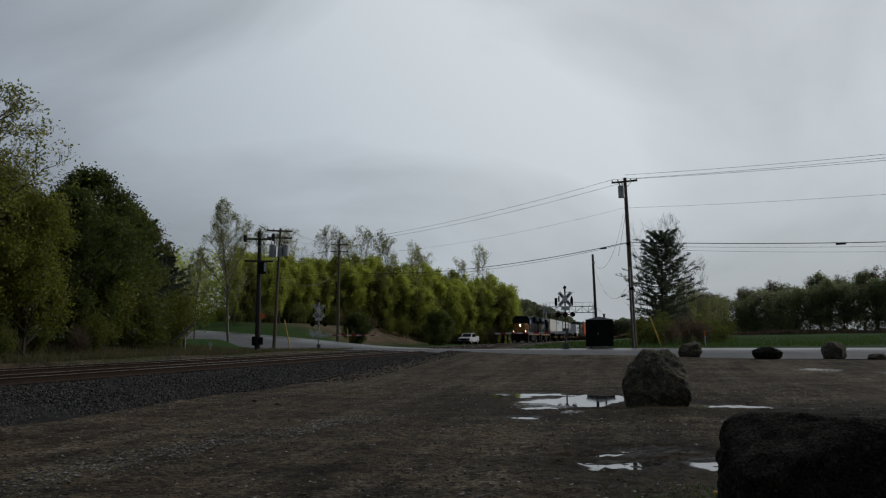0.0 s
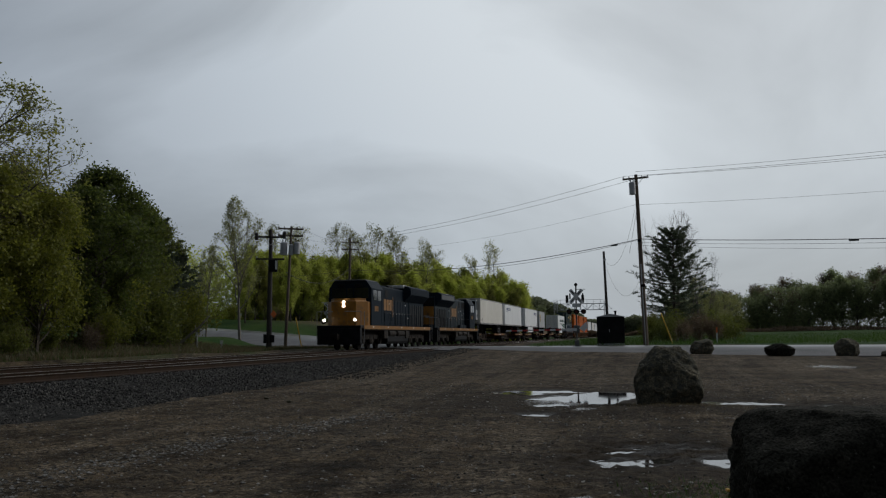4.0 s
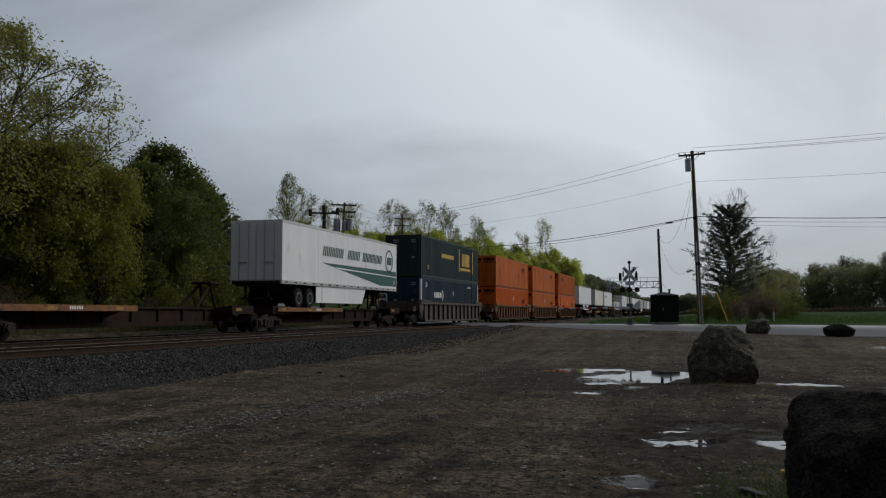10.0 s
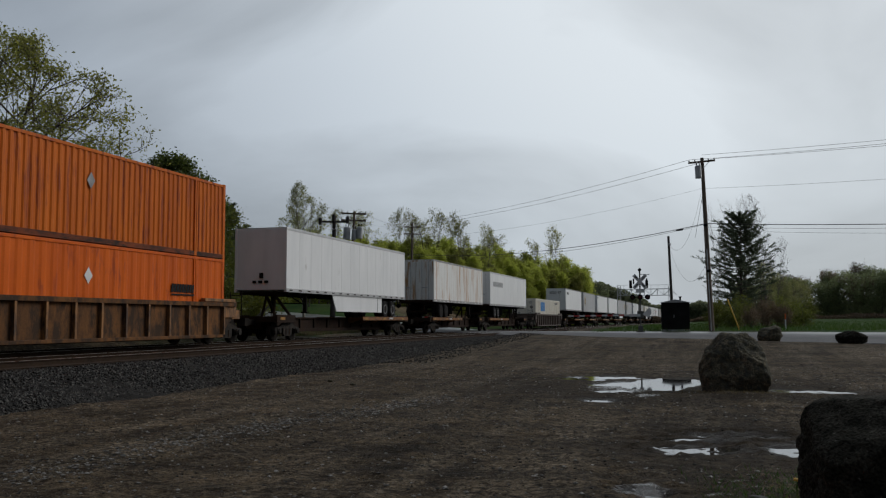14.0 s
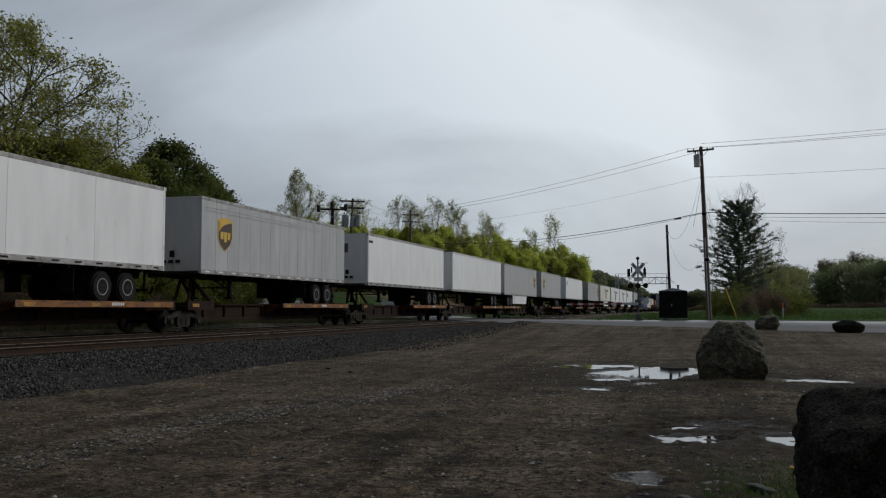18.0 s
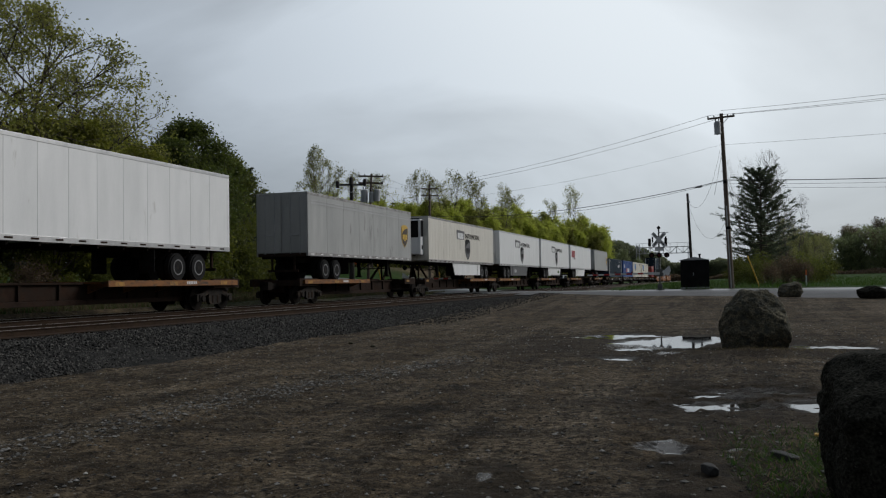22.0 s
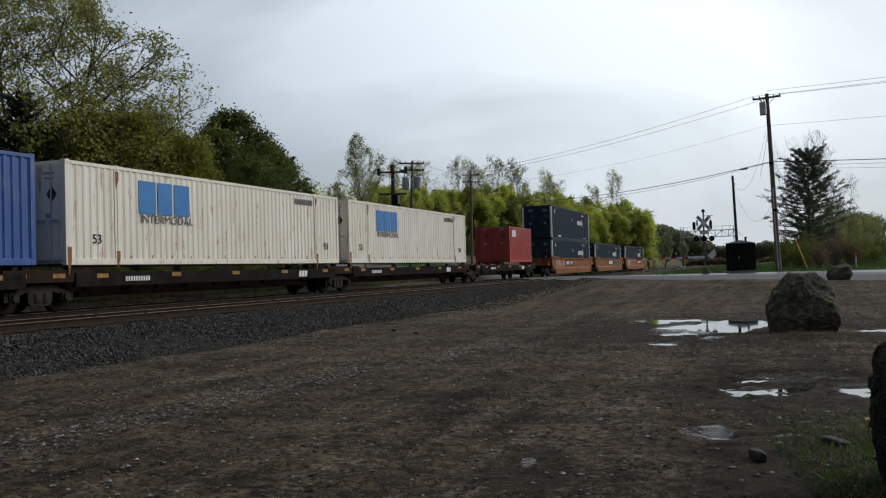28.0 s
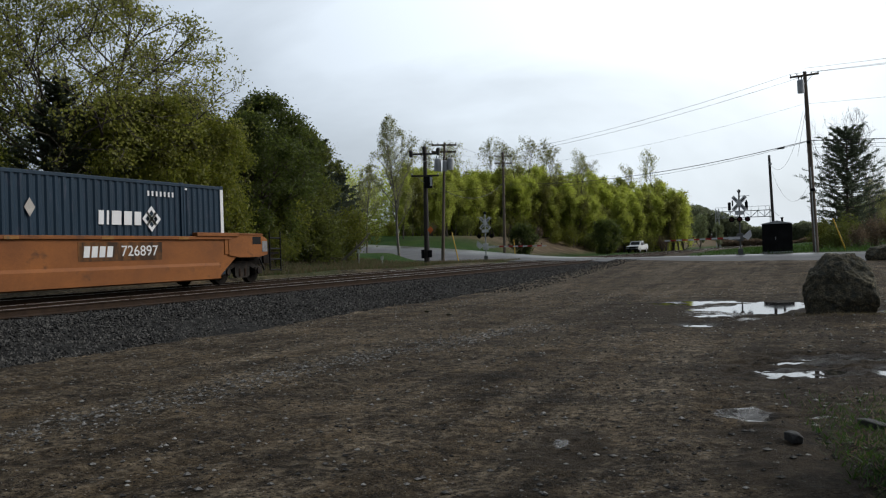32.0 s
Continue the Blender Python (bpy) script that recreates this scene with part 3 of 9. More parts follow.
# puddles: x, y, half-widths, turn in degrees
PUDDLES = [(-1.15, 22.8, 1.05, 2.3, -10), (-2.73, 25.2, 0.95, 0.8, -14), (-2.06, 22.7, 0.8, 1.1, -10), (-2.0, 20.3, 0.62, 0.55, -6), (-4.1, 24.6, 1.0, 0.5, -12), (-3.2, 24.0, 0.8, 0.45, -8), (-2.16, 17.9, 0.42, 0.4, -3),
           (1.95, 21.2, 1.1, 0.6, -8), (3.6, 20.9, 0.9, 0.3, -8),
           (0.25, 12.85, 0.75, 0.34, 4), (-0.2, 12.25, 0.6, 0.3, 5), (-0.15, 11.4, 0.75, 0.45, 6), (-0.6, 8.42, 0.3, 0.3, 10), (0.82, 11.6, 0.34, 0.66, 6), (0.98, 12.38, 0.12, 0.2, 5)]
SOAKED = [(0.3, 11.8, 2.2, 2.0, 0), (0.1, 7.6, 0.9, 2.6, 0), (-1.6, 21.5, 4.2, 5.0, 10), (3.0, 20.5, 4.0, 2.0, 0), (-1.9, 6.8, 0.5, 0.9, 0)]
# wet glossy mud without standing water
DAMP = [(-0.63, 8.42, 0.42, 0.55, 10), (0.0, 8.35, 0.16, 0.1, 0), (0.15, 9.1, 0.2, 0.08, 0), (-1.91, 6.94, 0.13, 0.34, 12), (-1.9, 21.8, 1.5, 3.0, 0), (-1.3, 18.6, 0.5, 0.5, 0), (-3.6, 24.9, 0.7, 0.5, 0), (6.9, 36.8, 1.5, 1.6, 0), (9.4, 35.4, 1.6, 1.3, 0)]
WATER = -0.012


def hollow(x, y, pools=PUDDLES):
    h = np.zeros(x.shape)
    for cx, cy, a, b, turn in pools:
        c, s = math.cos(radians(turn)), math.sin(radians(turn))
        u, v = ((x - cx) * c + (y - cy) * s) / a, (-(x - cx) * s + (y - cy) * c) / b
        h = np.maximum(h, np.exp(-(u * u + v * v) * 0.8))
    return h


def lot_fine(x, y):
    """Ruts, clods and the hollows of the lot."""
    w = 1 - step(24, 40, np.abs(y - 8) - 4)
    ruts = 0.035 * fbm(x * 1.9 + 0.25 * y, y * 0.13, 3, 3) + 0.03 * fbm(x * 0.5, y * 0.35, 3, 9)
    clods = 0.026 * fbm(x * 6, y * 6, 2, 17) + 0.03 * np.clip(fbm(x * 3.1, y * 3.1, 2, 23), 0, 1)
    muddy = hollow(x, y, SOAKED)
    clods = clods + muddy * 0.05 * (0.25 - np.abs(fbm(x * 1.3 + 0.4 * y, y * 2.6, 3, 29)))
    return w * (ruts + clods)


def height(x, y):
    x, y = np.asarray(x, float), np.asarray(y, float)
    lot = 0.85 * step(25, 62, y) + 0.02
    right = step(-8, 6, x)
    lot = lot + right * step(66, 190, y) * 0.85 + step(12, 40, x) * 0.25 * step(40, 60, y)
    near_left = 0.74 + (0.95 * step(23.5, 36, -x) + 0.5 * step(36, 70, -x)) * (1 - 0.85 * step(54, 66, y) * (1 - step(33, 38, -x)))
    far_left = 0.55 + 3.2 * step(31, 43, -x) + 2.0 * step(43, 90, -x)
    left = near_left + (far_left - near_left) * step(84, 112, y)
    z = np.where(x < -18, left, lot)
    mid = step(-18.0, -10.5, x)
    z = np.where(x < -18, z, left * (1 - mid) * step(60, 75, y) + lot * mid + (0.05 + 0 * x) * (1 - mid) * (1 - step(60, 75, y)))
    bed = (x > -22.6) & (x < -11.2)
    z = np.where(bed, np.minimum(z, 0.1), z)
    far = step(300, 1500, np.hypot(x, y))
    z = z * (1 - far) + 1.0 * far
    d, s, rz = road_near(x, y)
    k = 1 - step(HALF + 0.2, HALF + 3.5, d)
    z = z * (1 - k) + (rz - 0.06) * k
    z = z + (1 - k) * lot_fine(x, y) * np.where(x > -12.5, 1, 0)
    h = hollow(x, y)
    # ragged shores with small islands
    lumps = fbm(x * np.where(y < 14, 5.5, 2.3), y * np.where(y < 14, 6.0, 1.5), 4, 87) * np.where((y < 14) & (x < 0.55), 4.4, 2.6)
    bed_z = WATER + 0.02 * (lumps - (h - np.where(y < 14, 0.62, 0.52)) * np.where(y < 14, 3.2, 4.2))
    inside = (x > -10) & (y < 30)
    z = np.where(inside & (y < 27) & (h < 0.3), np.maximum(z, WATER + 0.008), z)
    near_pool = np.where(inside, step(0.12, 0.34, h), 0.0)
    z = z * (1 - near_pool) + bed_z * near_pool
    hump = np.exp(-((x - 1.5) ** 2 / 2.4 + (y - 6.4) ** 2 / 5.0))
    z = z + 0.13 * hump + 0.10 * np.exp(-((x - 0.6) ** 2 / 2.2 + (y - 18.9) ** 2 / 0.9))
    return z + np.where(np.hypot(x, y) > 45, 0.10 * fbm(x * 0.12, y * 0.12, 3, 31), 0) * (1 - k)


def ground_z(x, y):
    return float(height(np.array([x]), np.array([y]))[0])


def spread(*runs):
    """Grid lines: runs of (start, end, spacing)."""
    out = []
    for a, b, s in runs:
        out += list(np.arange(a, b, s))
    return np.array(out + [runs[-1][1]])


gx = spread((-3000, -600, 400), (-600, -120, 40), (-120, -40, 5), (-40, -12, 1.0), (-12, -6, 0.14), (-6, 4, 0.075), (4, 12, 0.2), (12, 60, 2.5), (60, 200, 12), (200, 600, 50), (600, 3000, 400))
gy = spread((-3000, -600, 400), (-600, -100, 50), (-100, -10, 6), (-10, 4, 0.5), (4, 14, 0.06), (14, 28, 0.11), (28, 48, 0.5), (48, 100, 0.9), (100, 220, 5), (220, 600, 30), (600, 3000, 300))
GX, GY = np.meshgrid(gx, gy)
GZ = height(GX, GY)
nx, ny = len(gx), len(gy)
idx = np.arange(nx * ny).reshape(ny, nx)
quads = np.stack([idx[:-1, :-1], idx[:-1, 1:], idx[1:, 1:], idx[1:, :-1]], -1).reshape(-1, 4)
ground_me = bpy.data.meshes.new("ground")
ground_me.vertices.add(nx * ny)
ground_me.vertices.foreach_set("co", np.stack([GX, GY, GZ], -1).ravel())
ground_me.loops.add(quads.size)
ground_me.loops.foreach_set("vertex_index", quads.ravel())
ground_me.polygons.add(len(quads))
ground_me.polygons.foreach_set("loop_start", np.arange(len(quads)) * 4)
ground_me.polygons.foreach_set("loop_total", np.full(len(quads), 4))
ground_me.polygons.foreach_set("use_smooth", np.ones(len(quads), bool))
RD, RS, RZ = road_near(GX, GY)
grass = np.where(GX < -21.5, step(22.5, 24.5, -GX + 1.5 * fbm(GX * 0.3, GY * 0.3, 3, 41)), 0.0)
beyond = step(HALF + 0.6, HALF + 2.4, RS + 1.2 * fbm(GX * 0.4, GY * 0.4, 3, 47)) * (GX > -9) * (GY > 20)
patch = step(0.28, 0.52, np.exp(-((GX - 1.6) ** 2 / 1.9 + (GY - 6.3) ** 2 / 3.6)) + 0.25 * fbm(GX * 2, GY * 2, 3, 53)) * (GY < 12)
grass = np.clip(np.maximum(grass, beyond), 0, 1)
grass = np.where(np.hypot(GX, GY) > 250, 1.0, grass)
bank = step(31, 35, -GX) * (1 - step(43, 48, -GX)) * step(100, 115, GY)
ground_me.update()
for nm, arr in (("grass", grass), ("bank", bank), ("wet", hollow(GX, GY)), ("damp", hollow(GX, GY, DAMP)), ("weeds", patch), ("soaked", step(0.3, 0.75, hollow(GX, GY, SOAKED) + 0.5 * fbm(GX * 1.1, GY * 1.6, 4, 91)))):
    at = ground_me.attributes.new(nm, "FLOAT", "POINT")
    at.data.foreach_set("value", arr.ravel().astype(np.float32))
ground_me.validate()


def ground_material():
    m = surf("mud", (0.0195, 0.0138, 0.0078), (0.098, 0.072, 0.043), 1.7, 0.9, bump=1.0, fine=46, grain=0.6, rvar=0.08, stretch=(1.0, 0.8, 1.0), spots=((0.12, 0.098, 0.066), 19, 0.36), spec=0.08)
    nt = m.node_tree
    b = nt.nodes["Principled BSDF"]
    src = b.inputs["Base Color"].links[0].from_socket
    rough = b.inputs["Roughness"].links[0].from_socket
    co = nt.nodes.new("ShaderNodeTexCoord")

    def attr(nm):
        a = nt.nodes.new("ShaderNodeAttribute")
        a.attribute_name = nm
        return a.outputs["Fac"]

    def tone(c1, c2, scale, detail=5.0):
        n = nt.nodes.new("ShaderNodeTexNoise")
        n.inputs["Scale"].default_value = scale
        n.inputs["Detail"].default_value = detail
        nt.links.new(co.outputs["Object"], n.inputs["Vector"])
        r = nt.nodes.new("ShaderNodeValToRGB")
        r.color_ramp.elements[0].position, r.color_ramp.elements[1].position = 0.38, 0.62
        r.color_ramp.elements[0].color, r.color_ramp.elements[1].color = (*c1, 1), (*c2, 1)
        nt.links.new(n.outputs["Fac"], r.inputs["Fac"])
        return r.outputs["Color"]

    def mix(f, a, b2, kind="RGBA"):
        x = nt.nodes.new("ShaderNodeMix")
        x.data_type = kind
        nt.links.new(f, x.inputs["Factor"])
        nt.links.new(a, x.inputs["A"])
        if isinstance(b2, float):
            x.inputs["B"].default_value = b2
        else:
            nt.links.new(b2, x.inputs["B"])
        return x.outputs["Result"]
    trk = nt.nodes.new("ShaderNodeMapping")
    trk.inputs["Rotation"].default_value = (0, 0, radians(-14))
    trk.inputs["Scale"].default_value = (1.6, 0.1, 1)
    nt.links.new(co.outputs["Object"], trk.inputs["Vector"])
    tn = nt.nodes.new("ShaderNodeTexNoise")
    tn.inputs["Scale"].default_value = 1.0
    tn.inputs["Detail"].default_value = 7.0
    tn.inputs["Roughness"].default_value = 0.62
    nt.links.new(trk.outputs[0], tn.inputs["Vector"])
    tr = nt.nodes.new("ShaderNodeMapRange")
    tr.inputs["From Min"].default_value, tr.inputs["From Max"].default_value = 0.42, 0.6
    nt.links.new(tn.outputs["Fac"], tr.inputs["Value"])
    src = mix(tr.outputs[0], src, tone((0.048, 0.0365, 0.0235), (0.14, 0.112, 0.077), 14, 8.0))
    for sc, lim, c in ((21, 0.13, (0.17, 0.155, 0.135)), (9, 0.07, (0.2, 0.19, 0.17)), (30, 0.2, (0.012, 0.01, 0.009))):
        vo = nt.nodes.new("ShaderNodeTexVoronoi")
        vo.inputs["Scale"].default_value = sc
        nt.links.new(co.outputs["Object"], vo.inputs["Vector"])
        sp = nt.nodes.new("ShaderNodeSeparateColor")
        nt.links.new(vo.outputs["Color"], sp.inputs[0])
        lt = nt.nodes.new("ShaderNodeMath")
        lt.operation = "MULTIPLY"
        lt.inputs[1].default_value = lim * 2
        nt.links.new(sp.outputs[0], lt.inputs[0])
        less = nt.nodes.new("ShaderNodeMath")
        less.operation = "LESS_THAN"
        nt.links.new(vo.outputs["Distance"], less.inputs[0])
        nt.links.new(lt.outputs[0], less.inputs[1])
        src = mix(less.outputs[0], src, tone(tuple(v * 0.5 for v in c), c, 40))
    # shade between clods painted into the colour, from the noise that drives the relief
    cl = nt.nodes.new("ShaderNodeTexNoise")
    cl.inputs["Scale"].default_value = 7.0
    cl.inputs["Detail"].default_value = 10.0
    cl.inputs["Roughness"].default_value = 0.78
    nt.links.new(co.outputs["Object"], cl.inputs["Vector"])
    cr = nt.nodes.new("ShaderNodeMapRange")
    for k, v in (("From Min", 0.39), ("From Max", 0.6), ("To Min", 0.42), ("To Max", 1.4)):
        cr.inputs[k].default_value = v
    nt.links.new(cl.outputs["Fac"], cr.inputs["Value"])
    bmap = nt.nodes.new("ShaderNodeMapping")
    bmap.inputs["Rotation"].default_value = (0, 0, radians(12))
    bmap.inputs["Scale"].default_value = (0.22, 0.6, 1)
    nt.links.new(co.outputs["Object"], bmap.inputs["Vector"])
    bn = nt.nodes.new("ShaderNodeTexNoise")
    bn.inputs["Scale"].default_value = 1.6
    bn.inputs["Detail"].default_value = 9.0
    bn.inputs["Roughness"].default_value = 0.72
    nt.links.new(bmap.outputs[0], bn.inputs["Vector"])
    bw = nt.nodes.new("ShaderNodeMapRange")
    for k, v in (("From Min", 0.38), ("From Max", 0.6), ("To Min", 0.65), ("To Max", 1.25)):
        bw.inputs[k].default_value = v
    nt.links.new(bn.outputs["Fac"], bw.inputs["Value"])
    cw = nt.nodes.new("ShaderNodeMath")
    cw.operation = "MULTIPLY"
    nt.links.new(cr.outputs[0], cw.inputs[0])
    nt.links.new(bw.outputs[0], cw.inputs[1])
    # two finer noises paint dark crevices as ridge shade; the broad one varies tone
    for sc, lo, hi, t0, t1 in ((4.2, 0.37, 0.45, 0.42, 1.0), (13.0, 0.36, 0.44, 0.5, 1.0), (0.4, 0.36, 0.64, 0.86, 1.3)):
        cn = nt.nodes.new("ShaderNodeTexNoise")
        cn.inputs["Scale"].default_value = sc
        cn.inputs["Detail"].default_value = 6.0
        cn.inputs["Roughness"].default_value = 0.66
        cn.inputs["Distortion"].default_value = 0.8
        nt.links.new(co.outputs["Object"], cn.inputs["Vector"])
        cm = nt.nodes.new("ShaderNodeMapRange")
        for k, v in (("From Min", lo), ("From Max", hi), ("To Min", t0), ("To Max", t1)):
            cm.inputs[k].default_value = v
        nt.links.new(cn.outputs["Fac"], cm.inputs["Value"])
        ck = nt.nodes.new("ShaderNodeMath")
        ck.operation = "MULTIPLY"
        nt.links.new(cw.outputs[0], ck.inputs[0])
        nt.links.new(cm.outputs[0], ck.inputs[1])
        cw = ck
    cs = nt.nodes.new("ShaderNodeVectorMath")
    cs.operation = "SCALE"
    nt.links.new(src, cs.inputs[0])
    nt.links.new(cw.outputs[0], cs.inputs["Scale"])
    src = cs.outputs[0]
    b2 = nt.nodes.new("ShaderNodeBump")
    b2.inputs["Strength"].default_value = 0.9
    b2.inputs["Distance"].default_value = 0.05
    nt.links.new(cl.outputs["Fac"], b2.inputs["Height"])
    nt.links.new(b.inputs["Normal"].links[0].from_socket, b2.inputs["Normal"])
    nt.links.new(b2.outputs[0], b.inputs["Normal"])
    col = mix(attr("grass"), src, tone((0.012, 0.042, 0.004), (0.03, 0.057, 0.008), 0.35))
    col = mix(attr("bank"), col, tone((0.07, 0.05, 0.032), (0.14, 0.105, 0.065), 0.5))
    col = mix(attr("weeds"), col, tone((0.010, 0.013, 0.006), (0.032, 0.03, 0.014), 8))
    soak = nt.nodes.new("ShaderNodeMath")
    soak.operation = "MULTIPLY"
    soak.inputs[1].default_value = 0.75
    nt.links.new(attr("soaked"), soak.inputs[0])
    col = mix(soak.outputs[0], col, tone((0.010, 0.0075, 0.005), (0.04, 0.031, 0.021), 6, 8.0))
    wet = tone((0.012, 0.0095, 0.0075), (0.026, 0.021, 0.016), 3)
    w = nt.nodes.new("ShaderNodeMapRange")
    w.inputs["From Min"].default_value, w.inputs["From Max"].default_value = 0.3, 0.7
    nt.links.new(attr("wet"), w.inputs["Value"])
    col = mix(w.outputs[0], col, wet)
    nt.links.new(col, b.inputs["Base Color"])
    dn = nt.nodes.new("ShaderNodeTexNoise")
    dn.inputs["Scale"].default_value = 7.0
    dn.inputs["Detail"].default_value = 6.0
    dn.inputs["Roughness"].default_value = 0.65
    dmap = nt.nodes.new("ShaderNodeMapping")
    dmap.inputs["Scale"].default_value = (0.7, 1.0, 1)
    nt.links.new(co.outputs["Object"], dmap.inputs["Vector"])
    nt.links.new(dmap.outputs[0], dn.inputs["Vector"])
    dm = nt.nodes.new("ShaderNodeMath")
    dm.operation = "MULTIPLY"
    nt.links.new(dn.outputs["Fac"], dm.inputs[0])
    nt.links.new(attr("damp"), dm.inputs[1])
    dw = nt.nodes.new("ShaderNodeMapRange")
    dw.inputs["From Min"].default_value, dw.inputs["From Max"].default_value = 0.4, 0.46
    nt.links.new(dm.outputs[0], dw.inputs["Value"])
    rg = mix(w.outputs[0], rough, 0.5, "FLOAT")
    nt.links.new(mix(dw.outputs[0], rg, 0.15, "FLOAT"), b.inputs["Roughness"])
    shine = nt.nodes.new("ShaderNodeMapRange")
    shine.inputs["To Min"].default_value, shine.inputs["To Max"].default_value = 0.08, 0.6
    nt.links.new(dw.outputs[0], shine.inputs["Value"])
    nt.links.new(shine.outputs[0], b.inputs["Specular IOR Level"])
    return m


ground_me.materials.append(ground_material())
tagged(new("ground", ground_me), "dark brown wet mud and gravel lot with grass beyond", "ground", kind="structure")

# still water in the hollows
water_mat = glass("puddle_water", (0.02, 0.018, 0.015), 0.03)
bm = bmesh.new()
for i, (cx, cy, a, b, turn) in enumerate(PUDDLES):
    c, s = math.cos(radians(turn)), math.sin(radians(turn))
    loop = [(1.25 * a * math.cos(k * math.tau / 20), 1.25 * b * math.sin(k * math.tau / 20)) for k in range(20)]
    bm.faces.new([bm.verts.new((cx + u * c - v * s, cy + u * s + v * c, WATER - 0.0004 * i)) for u, v in loop])
tagged(new("puddle_water", finish(bm, "puddle_water", water_mat)), "still puddle water in the muddy lot reflecting sky", "puddle", kind="structure")

# road
rows = []
for i, p in enumerate(LINE):
    a, b = LINE[max(i - 1, 0)], LINE[min(i + 1, len(LINE) - 1)]
    d = Vector((b[0] - a[0], b[1] - a[1])).normalized()
    n = Vector((d.y, -d.x))
    row = []
    for k in (-1, -0.5, 0, 0.5, 1):
        row.append((p[0] + n.x * HALF * k, p[1] + n.y * HALF * k, p[2] + k * p[3] / 2 + 0.03 * (1 - k * k)))
    rows.append(row)
verts, faces = [], []
for row in rows:
    verts += row
    verts += [(row[-1][0], row[-1][1], row[-1][2] - 0.15), (row[0][0], row[0][1], row[0][2] - 0.15)]
for i in range(len(rows) - 1):
    for k in range(7):
        a, b = i * 7 + k, i * 7 + (k + 1) % 7
        faces.append((a, b, b + 7, a + 7))
road_me = sheet(verts, faces, "road", M["asphalt"])
lane = road_me.attributes.new("lane", "FLOAT", "POINT")
lane.data.foreach_set("value", [v for row in rows for v in (-1, -0.5, 0, 0.5, 1, 1, -1)])
nt = M["asphalt"].node_tree
la = nt.nodes.new("ShaderNodeAttribute")
la.attribute_name = "lane"
lr = nt.nodes.new("ShaderNodeMapRange")
for k, v in (("From Min", 0.0), ("From Max", 0.7), ("To Min", 0.8), ("To Max", 0.3)):
    lr.inputs[k].default_value = v
nt.links.new(la.outputs["Fac"], lr.inputs["Value"])
nt.links.new(lr.outputs[0], nt.nodes["Principled BSDF"].inputs["Roughness"])
tagged(new("road", road_me), "wet grey asphalt road crossing the railway", "road", kind="structure")


# ---- railway ----
def bed_profile():
    return [(-10.9, -0.12), (-11.3, 0.02), (-12.2, 0.2), (-13.1, 0.42), (-13.6, 0.49), (-16.9, 0.5), (-17.4, 0.44), (-17.9, 0.5), (-21.2, 0.5), (-21.9, 0.42), (-22.7, 0.3), (-23.2, 0.25)]


ys = list(np.arange(-80, 60, 0.6)) + list(np.arange(60, 460, 5.0))
prof = bed_profile()
fine_prof = []
for (a, za), (b, zb) in zip(prof[:-1], prof[1:]):
    n = max(1, int(abs(b - a) / 0.25))
    fine_prof += [(a + (b - a) * k / n, za + (zb - za) * k / n) for k in range(n)]
fine_prof.append(prof[-1])
PX, PZ = np.array([p[0] for p in fine_prof]), np.array([p[1] for p in fine_prof])
BX, BY = np.meshgrid(PX, np.array(ys))
edge = np.clip((np.abs(BX + 17) - 3.9) / 1.5, 0, 1)
BXj = BX + edge * 0.35 * fbm(BY * 0.4, BX * 0.4, 3, 61)
BZ = np.tile(PZ, (len(ys), 1)) + 0.03 * fbm(BX * 2.5, BY * 2.5, 3, 67)
# flush with the road at the crossing
cross = np.exp(-(((BY - 70.5) - (-(BX + 17.3)) * 0.95) / 4.6) ** 4)
BZ = BZ - 0.12 * cross
ids = np.arange(BX.size).reshape(BX.shape)
bf = np.stack([ids[:-1, :-1], ids[1:, :-1], ids[1:, 1:], ids[:-1, 1:]], -1).reshape(-1, 4)
bed_me = bpy.data.meshes.new("ballast_bed")
bed_me.from_pydata(np.stack([BXj, BY, BZ], -1).reshape(-1, 3).tolist(), [], bf.tolist())
bed_me.materials.append(M["ballast"])
ballast = tagged(new("ballast_bed", bed_me), "grey crushed stone ballast bed of the two tracks", "ballast", kind="structure")

TRACKS = (-15.35, -19.35)
RAIL_PROFILE = [(-0.07, -0.17), (0.07, -0.17), (0.07, -0.155), (0.012, -0.13), (0.012, -0.04), (0.036, -0.03), (0.036, -0.004), (-0.036, -0.004), (-0.036, -0.03), (-0.012, -0.04), (-0.012, -0.13), (-0.07, -0.155)]
tie_me = finish(boxes((-1.3, 1.3, -0.115, 0.115, -0.17, 0.0), bevel=0.012), "tie", M["tie"])
rng = random.Random(5)
for tx in TRACKS:
    tr = thing("railway_track", "steel rails on timber ties, unoccupied" if tx > -16 else "steel rails on timber ties carrying the freight train", "railway track", (tx, 0, 0), kind="structure")
    for sx in (-0.7175, 0.7175):
        rl = part("rail", prism(bmesh.new(), RAIL_PROFILE, "y", -80, 460), M["rail"], tr, at=(sx, 0, RAIL))
        part("rail_head", boxes((-0.034, 0.034, -80, 460, -0.004, 0.0)), M["railhead"], rl, "worn bright running surface")
    for k in range(230):
        y = -6 + k * 0.53
        if abs(y - (70.5 - (tx + 17.3) * 0.95)) < 4.8:
            continue
        link("tie", tie_me, tr, at=pose(rng.uniform(-0.06, 0.06), y, RAIL - 0.172 + rng.uniform(-0.01, 0.01), 0, 0, rng.uniform(-1.2, 1.2)))

